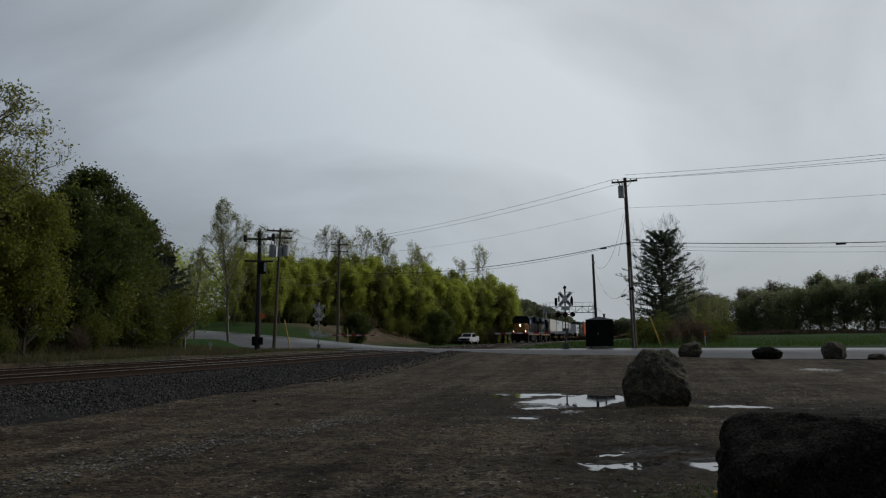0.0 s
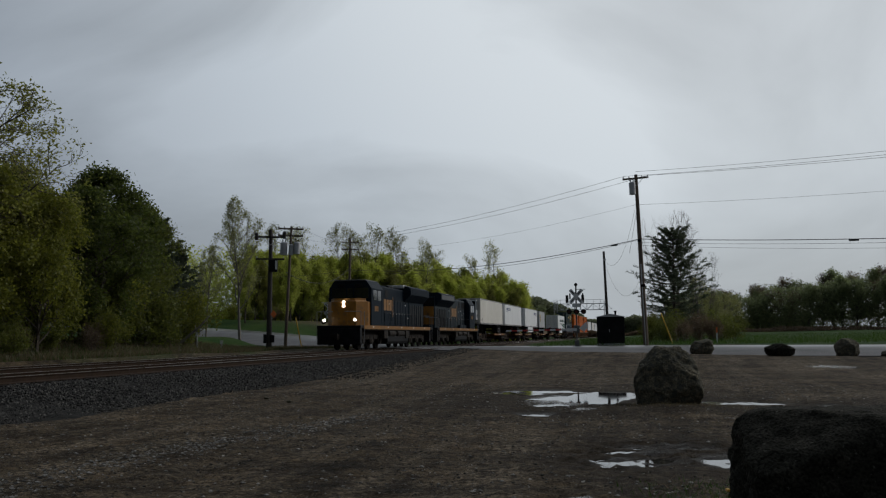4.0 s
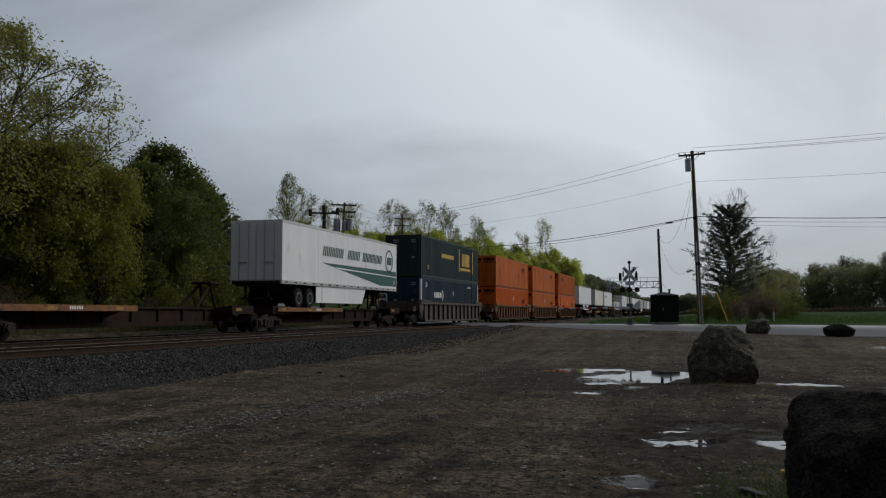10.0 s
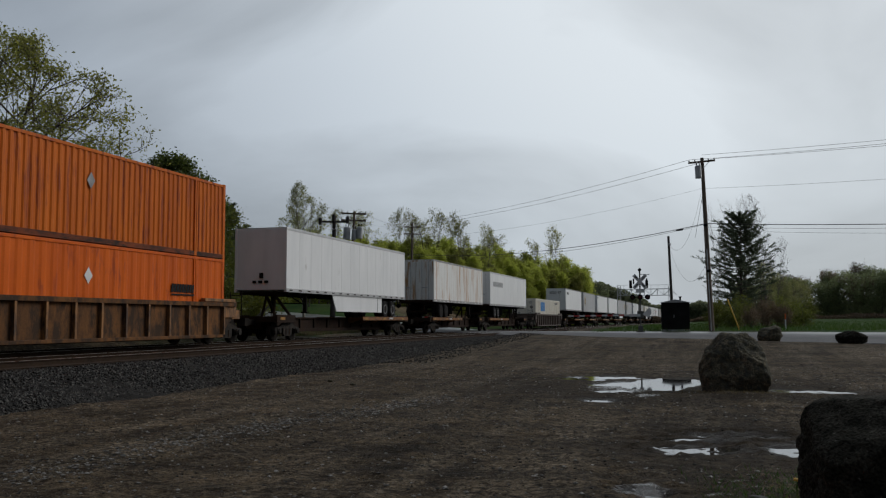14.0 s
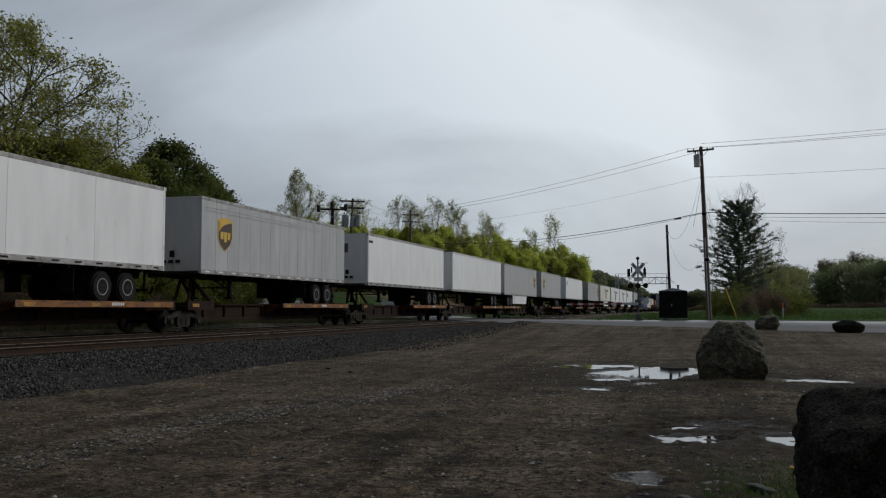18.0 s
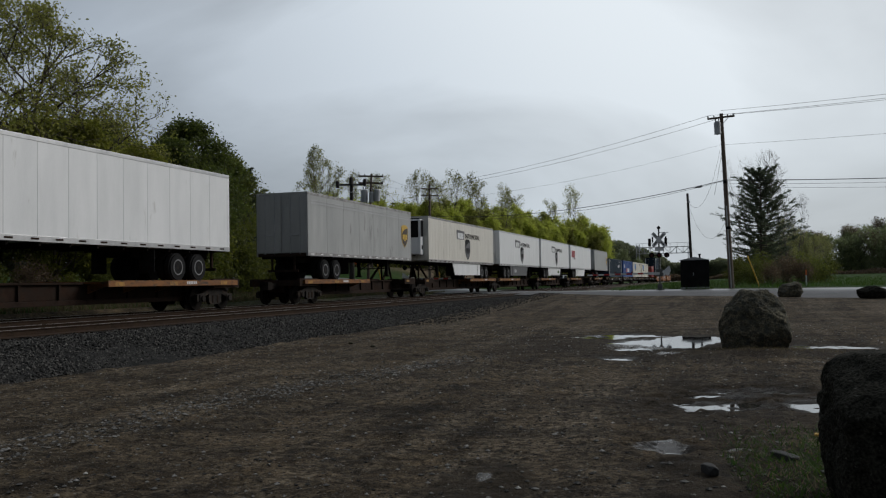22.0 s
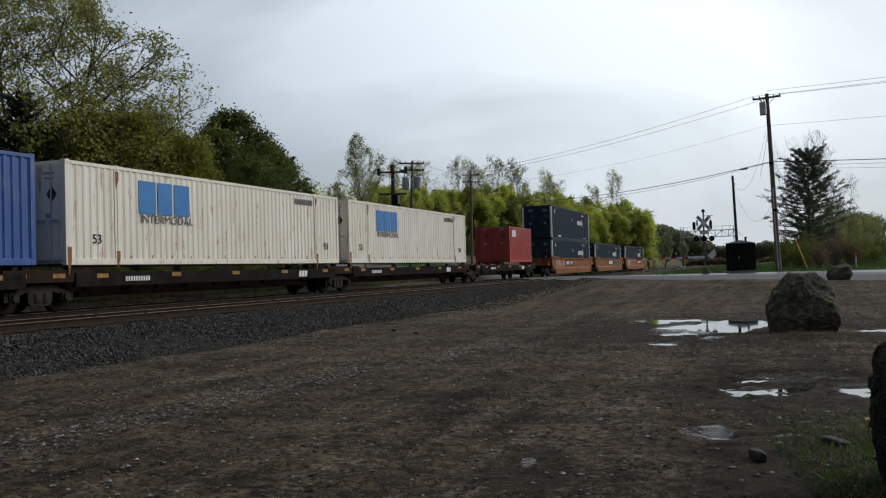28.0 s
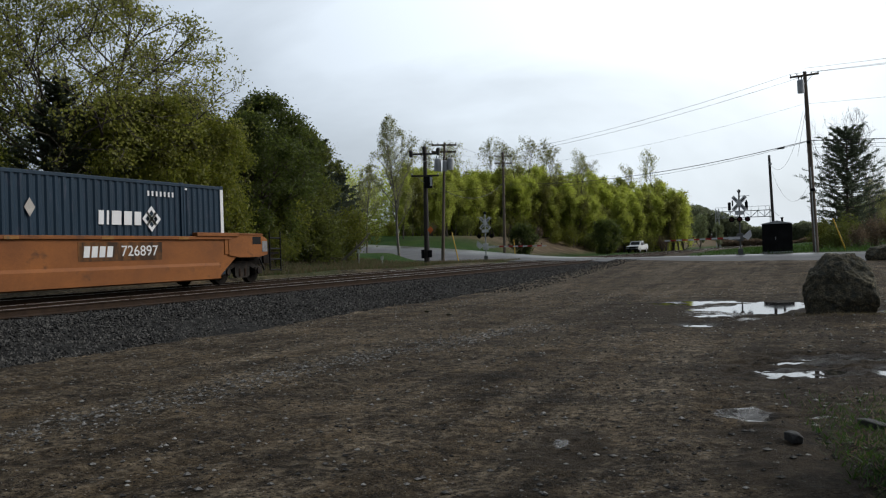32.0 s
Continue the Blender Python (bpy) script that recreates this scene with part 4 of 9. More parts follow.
# loose ballast stones on the shoulder and between the rails
srng = np.random.RandomState(11)
N = 80000
sy = 4 + 66 * srng.rand(N) ** 1.6
sxx = np.where(srng.rand(N) < 0.82, -10.7 - 3.5 * srng.rand(N), -14.2 - 3.6 * srng.rand(N))
sz = np.interp(-sxx, -PX, PZ)
keep = (np.abs(sxx + 14.63) > 0.09) & (np.abs(sxx + 16.07) > 0.09)
sxx, sy, sz = sxx[keep], sy[keep], sz[keep]
# strays that spread onto the lot
ex = -11.2 + 1.6 * srng.rand(2500) ** 2.2
ey = 30 + 34 * srng.rand(2500)
sxx, sy, sz = np.concatenate([sxx, ex]), np.concatenate([sy, ey]), np.concatenate([sz, height(ex, ey)])
N = len(sxx)
size = 0.018 + 0.026 * srng.rand(N) ** 1.5
octa = np.array([(1, 0, 0), (0, 1, 0), (-1, 0, 0), (0, -1, 0), (0, 0, 0.8), (0, 0, -0.8)], float)
jit = 1 + 0.45 * (srng.rand(N, 6, 1) - 0.5)
ang = srng.rand(N) * math.tau
ca, sa = np.cos(ang)[:, None], np.sin(ang)[:, None]
v = octa[None] * jit * size[:, None, None] * (1 + 0.5 * (srng.rand(N, 1, 3) - 0.5))
vx, vy = v[..., 0] * ca - v[..., 1] * sa, v[..., 0] * sa + v[..., 1] * ca
vz = v[..., 2] + vx * (srng.rand(N, 1) - 0.5)
co = np.stack([vx + sxx[:, None], vy + sy[:, None], vz + (sz + size * 0.5)[:, None]], -1).reshape(-1, 3)
of = np.array([(0, 1, 4), (1, 2, 4), (2, 3, 4), (3, 0, 4), (1, 0, 5), (2, 1, 5), (3, 2, 5), (0, 3, 5)])
fc = (of[None] + (np.arange(N) * 6)[:, None, None]).reshape(-1, 3)
st_me = bpy.data.meshes.new("ballast_stones")
st_me.from_pydata(co.tolist(), [], fc.tolist())
st_me.materials.append(M["stone"])
tagged(new("ballast_stones", st_me), "loose grey crushed stones on the ballast shoulder", "gravel", kind="stuff")

# ---- rolling stock: each in its own space, y towards the rear of the train, z from the rail head ----
TRAIN_X = -19.35
HEAD = 155.4
MOVERS = []


def mover(name, label, category, u, group):
    ob = thing(name, label, category, (TRAIN_X, HEAD + u, RAIL), group)
    MOVERS.append((ob, u))
    return ob


def wheel_mesh(r, w, hub=0.16):
    bm = bmesh.new()
    ring(bm, (-w / 2, 0, 0), (w / 2, 0, 0), r, r * 0.98, 24)
    ring(bm, (-w / 2 - 0.03, 0, 0), (-w / 2, 0, 0), r + 0.025, r + 0.025, 24)
    ring(bm, (w / 2, 0, 0), (w / 2 + 0.06, 0, 0), hub, hub * 0.8, 12)
    bmesh.ops.bevel(bm, geom=[e for e in bm.edges if abs(e.calc_length()) < 0.2 and e.verts[0].co.x == e.verts[1].co.x], offset=0.006, segments=1, affect="EDGES")
    return bm


STEEL_WHEEL = finish(wheel_mesh(0.42, 0.13), "wheel", M["grime"])
BIG_WHEEL = finish(wheel_mesh(0.52, 0.13), "wheel", M["grime"])
AXLE = finish(bars(((-0.85, 0, 0), (0.85, 0, 0), 0.08)), "axle", M["grime"])
SPRING = finish(bars(((0, 0, 0), (0, 0, 0.26), 0.09), n=10), "spring", M["rust"])


def frame_mesh(base, big=False):
    """A cast side frame: an arched top bar over the axle boxes, with its window."""
    bm = bmesh.new()
    h = base / 2
    pts = [(-h - 0.3, 0.32), (-h - 0.3, 0.56), (-h + 0.1, 0.62), (-0.35, 0.78), (0.35, 0.78), (h - 0.1, 0.62), (h + 0.3, 0.56), (h + 0.3, 0.32), (h + 0.12, 0.32), (h - 0.08, 0.46), (0.42, 0.58), (0.42, 0.3), (0.3, 0.2), (-0.3, 0.2), (-0.42, 0.3), (-0.42, 0.58), (-h + 0.08, 0.46), (-h - 0.12, 0.32)]
    prism(bm, pts, "x", -0.06, 0.06)
    for s in (-h, h):
        box(bm, -0.1, 0.1, s - 0.16, s + 0.16, 0.3, 0.56, 0.02)
        ring(bm, (0.1, s, 0.42), (0.16, s, 0.42), 0.12, 0.11, 12)
    return bm


FRAME = finish(frame_mesh(1.78), "side_frame", M["truck_grey"])


def truck(parent, y):
    for sx in (-1.0, 1.0):
        fr = link("side_frame", FRAME, parent, at=pose(sx, y, 0, 0, 0, 0 if sx > 0 else 180))
        for k in (-0.16, 0.16):
            link("spring", SPRING, fr, at=(0, k, 0.26))
    for dy in (-0.89, 0.89):
        link("axle", AXLE, parent, at=(0, y + dy, 0.42))
        for sx in (-1, 1):
            link("wheel", STEEL_WHEEL, parent, at=pose(sx * 0.76, y + dy, 0.42, 0, 0, 0 if sx > 0 else 180))


def tyre_pair(parent, y, z, rim):
    """Dual road wheels on both ends of an axle."""
    part("axle", bars(((-1.1, y, z), (1.1, y, z), 0.07)), M["grime"], parent)
    for sx in (-1, 1):
        bm = bmesh.new()
        for a, b in ((1.22, 0.96), (0.9, 0.64)):
            ring(bm, (sx * a, y, z), (sx * b, y, z), 0.49, 0.49, 22)
        bmesh.ops.bevel(bm, geom=[e for e in bm.edges if abs(e.verts[0].co.x - e.verts[1].co.x) < 1e-4], offset=0.05, segments=2, affect="EDGES")
        t = part("tyre", bm, M["rubber"], parent, smooth=False)
        bm = bmesh.new()
        n = 20
        loops = [[bm.verts.new((sx * x, y + r * math.cos(k * math.tau / n), z + r * math.sin(k * math.tau / n))) for k in range(n)] for x, r in ((1.2, 0.28), (1.228, 0.27), (1.228, 0.235), (1.15, 0.2))]
        for p, q in zip(loops[:-1], loops[1:]):
            for k in range(n):
                bm.faces.new((p[k], p[(k + 1) % n], q[(k + 1) % n], q[k]) if sx < 0 else (q[k], q[(k + 1) % n], p[(k + 1) % n], p[k]))
        part("rim", bm, rim, t, "dull steel rim")
        bm = bmesh.new()
        ring(bm, (sx * 1.165, y, z), (sx * 1.1, y, z), 0.21, 0.21, 18)
        ring(bm, (sx * 1.225, y, z), (sx * 1.16, y, z), 0.07, 0.1, 12)
        for k in range(8):
            a_ = k * math.tau / 8
            ring(bm, (sx * 1.175, y + 0.14 * math.cos(a_), z + 0.14 * math.sin(a_)), (sx * 1.16, y + 0.14 * math.cos(a_), z + 0.14 * math.sin(a_)), 0.018, 0.018, 6)
        part("hub", bm, M["truck_grey"], t)


def decal(parent, name, material, pts, x=1.3, label=""):
    """A thin flat shape on the near side; pts are y, z."""
    return part(name, prism(bmesh.new(), pts, "x", x, x + 0.006), material, parent, label)


def blocks(parent, material, y, z, h, widths, gap=0.25, x=1.3, slant=0.0, name="lettering"):
    """A row of plain bars where a name stands that is not lettered."""
    bm = bmesh.new()
    for w in widths:
        prism(bm, [(y + slant * -0.5 * h, z - h / 2), (y + w * h - slant * 0.5 * h, z - h / 2), (y + w * h + slant * 0.5 * h, z + h / 2), (y + slant * 0.5 * h, z + h / 2)], "x", x, x + 0.006)
        y += (w + gap) * h
    return part(name, bm, material, parent)


def shield(parent, y, z, h, rim, field, mark, x=1.3):
    """A badge: a pointed field inside a rim, with plain bars on it."""
    def outline(k, dz=0.0):
        w = h * 0.42 * k
        return [(y - w, z + 0.4 * h * k + dz), (y - w * 0.5, z + 0.48 * h * k + dz), (y + w * 0.5, z + 0.48 * h * k + dz), (y + w, z + 0.4 * h * k + dz), (y + w, z - 0.1 * h * k + dz), (y + w * 0.72, z - 0.32 * h * k + dz), (y, z - 0.52 * h * k + dz), (y - w * 0.72, z - 0.32 * h * k + dz), (y - w, z - 0.1 * h * k + dz)]
    a = decal(parent, "badge", rim, outline(1.0), x)
    decal(a, "badge_field", field, outline(0.9, -0.02 * h), x + 0.006)
    bm = bmesh.new()
    for k, lo, hi in ((-1, -0.16, 0.06), (0, -0.24, 0.06), (1, -0.16, 0.06)):
        yy = y + k * h * 0.2
        prism(bm, [(yy - h * 0.075, z + lo * h), (yy + h * 0.075, z + lo * h), (yy + h * 0.085, z + hi * h), (yy - h * 0.085, z + hi * h)], "x", x + 0.012, x + 0.018)
    prism(bm, [(y - h * 0.36, z + 0.34 * h), (y - h * 0.18, z + 0.42 * h), (y + h * 0.2, z + 0.42 * h), (y + h * 0.34, z + 0.36 * h), (y + h * 0.02, z + 0.3 * h), (y - h * 0.24, z + 0.19 * h), (y - h * 0.37, z + 0.06 * h)], "x", x + 0.012, x + 0.018)
    part("badge_mark", bm, mark, a)


END_PLATE = finish(boxes((-1.1, 1.1, 0, 1.8, 0.82, 1.08)), "end_platform", M["rust"])
END_BEAM = finish(boxes((-0.075, 0.075, 0, 1.8, 0.8, 1.14), bevel=0.01), "end_beam", M["rust"])
REFLECTOR = finish(boxes((0, 0.01, 0, 0.45, 0, 0.12)), "reflector", M["dull_yellow"])
TAPE = finish(boxes((0, 0.006, -0.2, 0.1, 0.06, 0.115)), "reflective_tape", M["rust"])
PALE_TAPE = finish(boxes((0, 0.006, -0.2, 0.1, 0.06, 0.115)), "reflective_tape", M["logo_white"])
CROSS = finish(boxes((-1.23, 1.23, -0.04, 0.04, 2.06, 2.18)), "cross_member", M["grime"])


def spine_unit(u, length, back=True, deck=True, hitch=True, first=False, last=False):
    """One platform of an articulated spine car: a box girder, wheel deck, hitch stand and trucks."""
    car = mover("spine_car", "rusty spine flatcar platform with orange wheel deck", "railcar", u - 0.85, "spine car platforms in the train")
    L = length + 1.7
    bm = boxes((-0.36, 0.36, 0.3, L - 0.3, 0.52, 1.0), (-0.46, 0.46, 0.25, L - 0.25, 0.98, 1.05), (-0.46, 0.46, 2.2, L - 2.2, 0.36, 0.52), bevel=0.015)
    for k in range(int(L / 1.6)):
        box(bm, -0.44, 0.44, 0.9 + k * 1.6, 0.98 + k * 1.6, 0.5, 1.0)
    part("centre_girder", bm, M["rust"], car)
    for y0 in (0.1, L - 1.9):
        ep = link("end_platform", END_PLATE, car, at=(0, y0, 0))
        for s in (-1.175, 1.175):
            link("end_beam", END_BEAM, ep, at=(s, 0, 0))
        link("reflector", REFLECTOR, ep, at=(1.25, 0.3, 0.92))
    c = (L - 3.3) if back else 3.3
    if deck:
        a, b = max(0.4, c - (4.6 if back else 2.9)), min(L - 0.4, c + (2.9 if back else 4.6))
        bm = boxes((-1.32, 1.32, a, b, 1.0, 1.05), (1.27, 1.36, a, b, 0.9, 1.09), (-1.36, -1.27, a, b, 0.9, 1.09))
        for k in range(5):
            yy = a + 0.3 + k * (b - a - 0.6) / 4
            prism(bm, [(-1.27, 1.0), (-0.25, 0.66), (0.25, 0.66), (1.27, 1.0)], "y", yy - 0.03, yy + 0.03)
        dk = part("wheel_deck", bm, M["deck"], car, "worn orange wheel deck")
        blocks(dk, M["logo_white"], a + (b - a) * 0.55, 1.0, 0.1, [0.7] * 6, 0.35, x=1.362)
        for f0 in (0.04, 0.42, 0.84):
            link("reflector", REFLECTOR, dk, at=(1.357, a + (b - a) * f0, 0.92))
    if not deck:
        for sx in (-1, 1):
            a, b = sorted((sx * 1.16, sx * 1.3))
            sl = part("side_sill", boxes((a, b, 1.2, L - 1.2, 0.66, 1.06), bevel=0.012), M["grime"], car)
            for k in range(5):
                link("reflector", REFLECTOR, sl, at=(1.301 if sx > 0 else -1.311, 2.0 + k * (L - 4.4) / 4, 0.9))
            if sx > 0:
                blocks(sl, M["logo_white"], L - 4.4, 0.86, 0.24, [0.8, 0.8, 0.8], 0.15, x=1.3, slant=0.2)
                blocks(sl, M["logo_white"], 3.2, 0.86, 0.14, [0.5] * 10, 0.3, x=1.3)
        for k in range(6):
            part("cross_bearer", boxes((-1.2, 1.2, 1.6 + k * (L - 3.4) / 5, 1.8 + k * (L - 3.4) / 5, 0.8, 1.0)), M["grime"], car)
        for y in (1.0, L - 1.25):
            for sx in (-1.2, 1.08):
                part("container_pedestal", boxes((sx, sx + 0.14, y, y + 0.26, 1.0, 1.27)), M["grime"], car)
    if hitch:
        hy = 1.9 if back else L - 1.9
        s = 1 if back else -1
        bm = bars(((-0.4, hy + s * 1.3, 1.05), (-0.22, hy, 2.02), 0.07), ((0.4, hy + s * 1.3, 1.05), (0.22, hy, 2.02), 0.07), ((-0.3, hy - s * 0.3, 1.05), (-0.22, hy, 2.02), 0.06), ((0.3, hy - s * 0.3, 1.05), (0.22, hy, 2.02), 0.06))
        box(bm, -0.45, 0.45, hy - 0.35, hy + 0.35, 2.0, 2.1, 0.03)
        part("hitch_stand", bm, M["rust"], car)
    truck(car, 0.15 if not first else 1.5)
    if last:
        truck(car, L - 1.5)
    if first or last:
        y = 0.3 if first else L - 0.3
        s = -1 if first else 1
        part("coupler", boxes((-0.12, 0.12, min(y, y + s * 1.0), max(y, y + s * 1.0), 0.7, 0.95), (-0.2, 0.2, min(y + s * 0.8, y + s * 1.15), max(y + s * 0.8, y + s * 1.15), 0.66, 1.0)), M["grime"], car)
    return car


def trailer(u, length, label, body="trailer", back=True, duals=2, skirt=None, cooler=False, doors=True, ribs=1.22, rim="rim_grey", smooth=False, plate=False):
    """A road trailer riding on the car: panelled box, rails, legs, road wheels, perhaps a skirt and a cooling unit."""
    tr = mover("road_trailer", label, "trailer", u, "road trailers on the train")
    mat = M[body]
    edge = M["rail_alu"] if smooth or body != "trailer" else M["alu"]
    Z0, Z1, W, L = 2.16, 5.06, 1.29, length
    part("box_core", boxes((-W + 0.02, W - 0.02, 0.03, L - 0.03, Z0 + 0.1, Z1 - 0.03), bevel=0.02), mat, tr)
    n = max(4, round((L - 0.3) / ribs))
    pw = (L - 0.24) / n
    me = finish(boxes((0, 0.022, 0.006, pw - 0.006, Z0 + 0.16, Z1 - 0.12), bevel=0.004), "side_panel", mat)
    for k in range(n):
        link("side_panel", me, tr, at=(W - 0.022, 0.12 + k * pw, 0))
        link("side_panel", me, tr, at=pose(-W + 0.022, 0.12 + (k + 1) * pw, 0, 0, 0, 180))
    for s in (-1, 1):
        a, b = sorted((s * (W - 0.06), s * (W + 0.012)))
        part("bottom_rail", boxes((a, b, 0, L, Z0, Z0 + 0.17), bevel=0.01), edge, tr)
        a, b = sorted((s * (W - 0.06), s * (W + 0.01)))
        part("top_rail", boxes((a, b, 0, L, Z1 - 0.13, Z1), bevel=0.012), edge, tr)
    part("roof", boxes((-W + 0.05, W - 0.05, 0.05, L - 0.05, Z1 - 0.04, Z1 + 0.012)), M["alu"], tr)
    for s in (-1, 1):
        for y in (0.06, L - 0.06):
            bm = bmesh.new()
            if smooth:
                ring(bm, (s * (W - 0.1), y + (0.06 if y < 1 else -0.06), Z0), (s * (W - 0.1), y + (0.06 if y < 1 else -0.06), Z1), 0.115, 0.115, 16)
            else:
                a, b = sorted((s * (W - 0.1), s * (W + 0.006)))
                box(bm, a, b, y - 0.065, y + 0.065, Z0, Z1, 0.012)
            part("corner_post", bm, mat, tr)
    m = int(L / 0.95)
    for k in range(m):
        link("reflective_tape", TAPE if body in ("trailer", "trailer_cream") else PALE_TAPE, tr, at=(W + 0.012, 0.5 + k * (L - 1.0) / max(1, m - 1), Z0))
    # the door end and the nose end
    nose, tail = (0.0, L) if back else (L, 0.0)
    s = -1 if back else 1
    for sx in (-0.64, 0.64):
        dr = part("door", boxes((sx - 0.6, sx + 0.6, min(tail, tail - s * 0.03), max(tail, tail - s * 0.03), Z0 + 0.16, Z1 - 0.14), bevel=0.01), mat, tr)
        for x in (-0.2, 0.28):
            bm = bmesh.new()
            ring(bm, (sx + x, tail - s * 0.05, Z0 + 0.1), (sx + x, tail - s * 0.05, Z1 - 0.1), 0.018, 0.018, 6)
            if x < 0:
                box(bm, sx + x - 0.02, sx + x + 0.4, min(tail - s * 0.02, tail - s * 0.07), max(tail - s * 0.02, tail - s * 0.07), 3.1, 3.16)
            part("lock_rod", bm, M["galv"], dr)
    bm = boxes((-1.2, 1.2, min(tail, tail - s * 0.05), max(tail, tail - s * 0.05), Z0 - 0.02, Z0 + 0.14), (-0.75, 0.75, tail - 0.05 + s * 0.1, tail + 0.05 + s * 0.1, 1.45, 1.55), (-0.6, -0.52, tail - 0.04 + s * 0.1, tail + 0.04 + s * 0.1, 1.5, Z0), (0.52, 0.6, tail - 0.04 + s * 0.1, tail + 0.04 + s * 0.1, 1.5, Z0))
    part("rear_bumper", bm, M["rust"], tr)
    for k, (x, z) in enumerate(((-0.3, 2.62), (0.0, 2.62), (0.3, 2.62), (0.05, 2.85))):
        y = nose + s * 0.03
        part("hose_box", boxes((x - 0.09, x + 0.09, min(y, nose - s * 0.02), max(y, nose - s * 0.02), z - 0.06, z + 0.06 + (0.12 if k == 3 else 0))), M["black"], tr)
    # underside
    ax = tail + s * 2.6 if duals == 2 else tail + s * 1.5
    bm = bmesh.new()
    for k in range(int(L / 1.2)):
        link("cross_member", CROSS, tr, at=(0, 0.4 + k * 1.2, 0))
    box(bm, -0.55, -0.42, ax - 2.2, ax + 2.2, Z0 - 0.28, Z0 - 0.05)
    box(bm, 0.42, 0.55, ax - 2.2, ax + 2.2, Z0 - 0.28, Z0 - 0.05)
    box(bm, -0.6, 0.6, ax - 0.4, ax + 0.4, Z0 - 0.4, Z0 - 0.2)
    part("underframe", bm, M["grime"], tr)
    tyres = (ax - 0.63, ax + 0.63) if duals == 2 else (ax,)
    for y in tyres:
        tyre_pair(tr, y, 1.05 + 0.49, M[rim])
    bm = bmesh.new()
    for sx in (-0.85, 0.85):
        y = nose - s * 2.9
        box(bm, sx - 0.08, sx + 0.08, y - 0.08, y + 0.08, 1.3, Z0, 0.01)
        box(bm, sx - 0.16, sx + 0.16, y - 0.14, y + 0.14, 1.24, 1.31, 0.01)
        ring(bm, (sx, y, 1.6), (sx * 0.3, y + s * 0.9, Z0), 0.03, 0.03, 6)
        ring(bm, (sx, y, 1.6), (sx, y + s * 0.8, Z0), 0.03, 0.03, 6)
    ring(bm, (-0.85, nose - s * 2.9, 1.7), (0.85, nose - s * 2.9, 1.7), 0.03, 0.03, 6)
    part("landing_gear", bm, M["grime"], tr)
    y = tail + s * 4.6 if duals == 2 else tail + s * 2.6
    for sx in (-0.95, 0.95):
        part("mud_flap", boxes((sx - 0.3, sx + 0.3, y - 0.01, y + 0.01, 1.35, Z0 - 0.05)), M["rubber"], tr)
    if skirt:
        y0 = ax + s * 1.3
        y1 = nose - s * 5.2
        lo = 1.34
        pts = [(y0, Z0), (y1, Z0), (y1 - s * 0.55, lo), (y0, lo)]
        part("side_skirt", prism(bmesh.new(), pts, "x", W - 0.09, W - 0.05), M[skirt], tr, "hanging side skirt panel")
    if cooler:
        def yo(p, q):
            return sorted((nose + s * p, nose + s * q))
        cu = part("cooling_unit", boxes((-0.95, 0.95, *yo(-0.02, 0.55), 2.6, 4.86), bevel=0.08), M["trailer"], tr, "white refrigeration unit on the nose")
        part("grille", boxes((-0.8, 0.8, *yo(0.55, 0.57), 3.7, 4.75)), M["black"], cu)
        part("hood_cap", boxes((-0.9, 0.9, *yo(0.02, 0.5), 4.86, 4.92), bevel=0.02), M["black"], cu)
        part("side_vent", boxes((0.95, 0.958, *yo(0.08, 0.5), 3.75, 4.78)), M["black"], cu)
        part("gauge_box", boxes((0.95, 0.958, *yo(0.15, 0.4), 2.95, 3.2)), M["black"], cu)
    if plate:
        bm = boxes((-0.62, 0.1, nose + (-0.025 if back else 0.02), nose + (-0.02 if back else 0.025), 4.0, 4.5))
        part("name_plate", bm, M["logo_grey"], tr)
    return tr


def corrugated(y0, y1, z0, z1, x, pitch=0.28, depth=0.036, sign=1):
    """A folded steel wall between y0 and y1."""
    n = max(2, round((y1 - y0) / pitch))
    p = (y1 - y0) / n
    prof = []
    for k in range(n):
        a = y0 + k * p
        prof += [(a, 0), (a + 0.32 * p, 0), (a + 0.5 * p, -depth), (a + 0.82 * p, -depth)]
    prof.append((y1, 0))
    verts = [(x + sign * d, y, z) for z in (z0, z1) for y, d in prof]
    m = len(prof)
    faces = [(k, k + 1, m + k + 1, m + k) for k in range(m - 1)]
    if sign < 0:
        faces = [f[::-1] for f in faces]
    return verts, faces


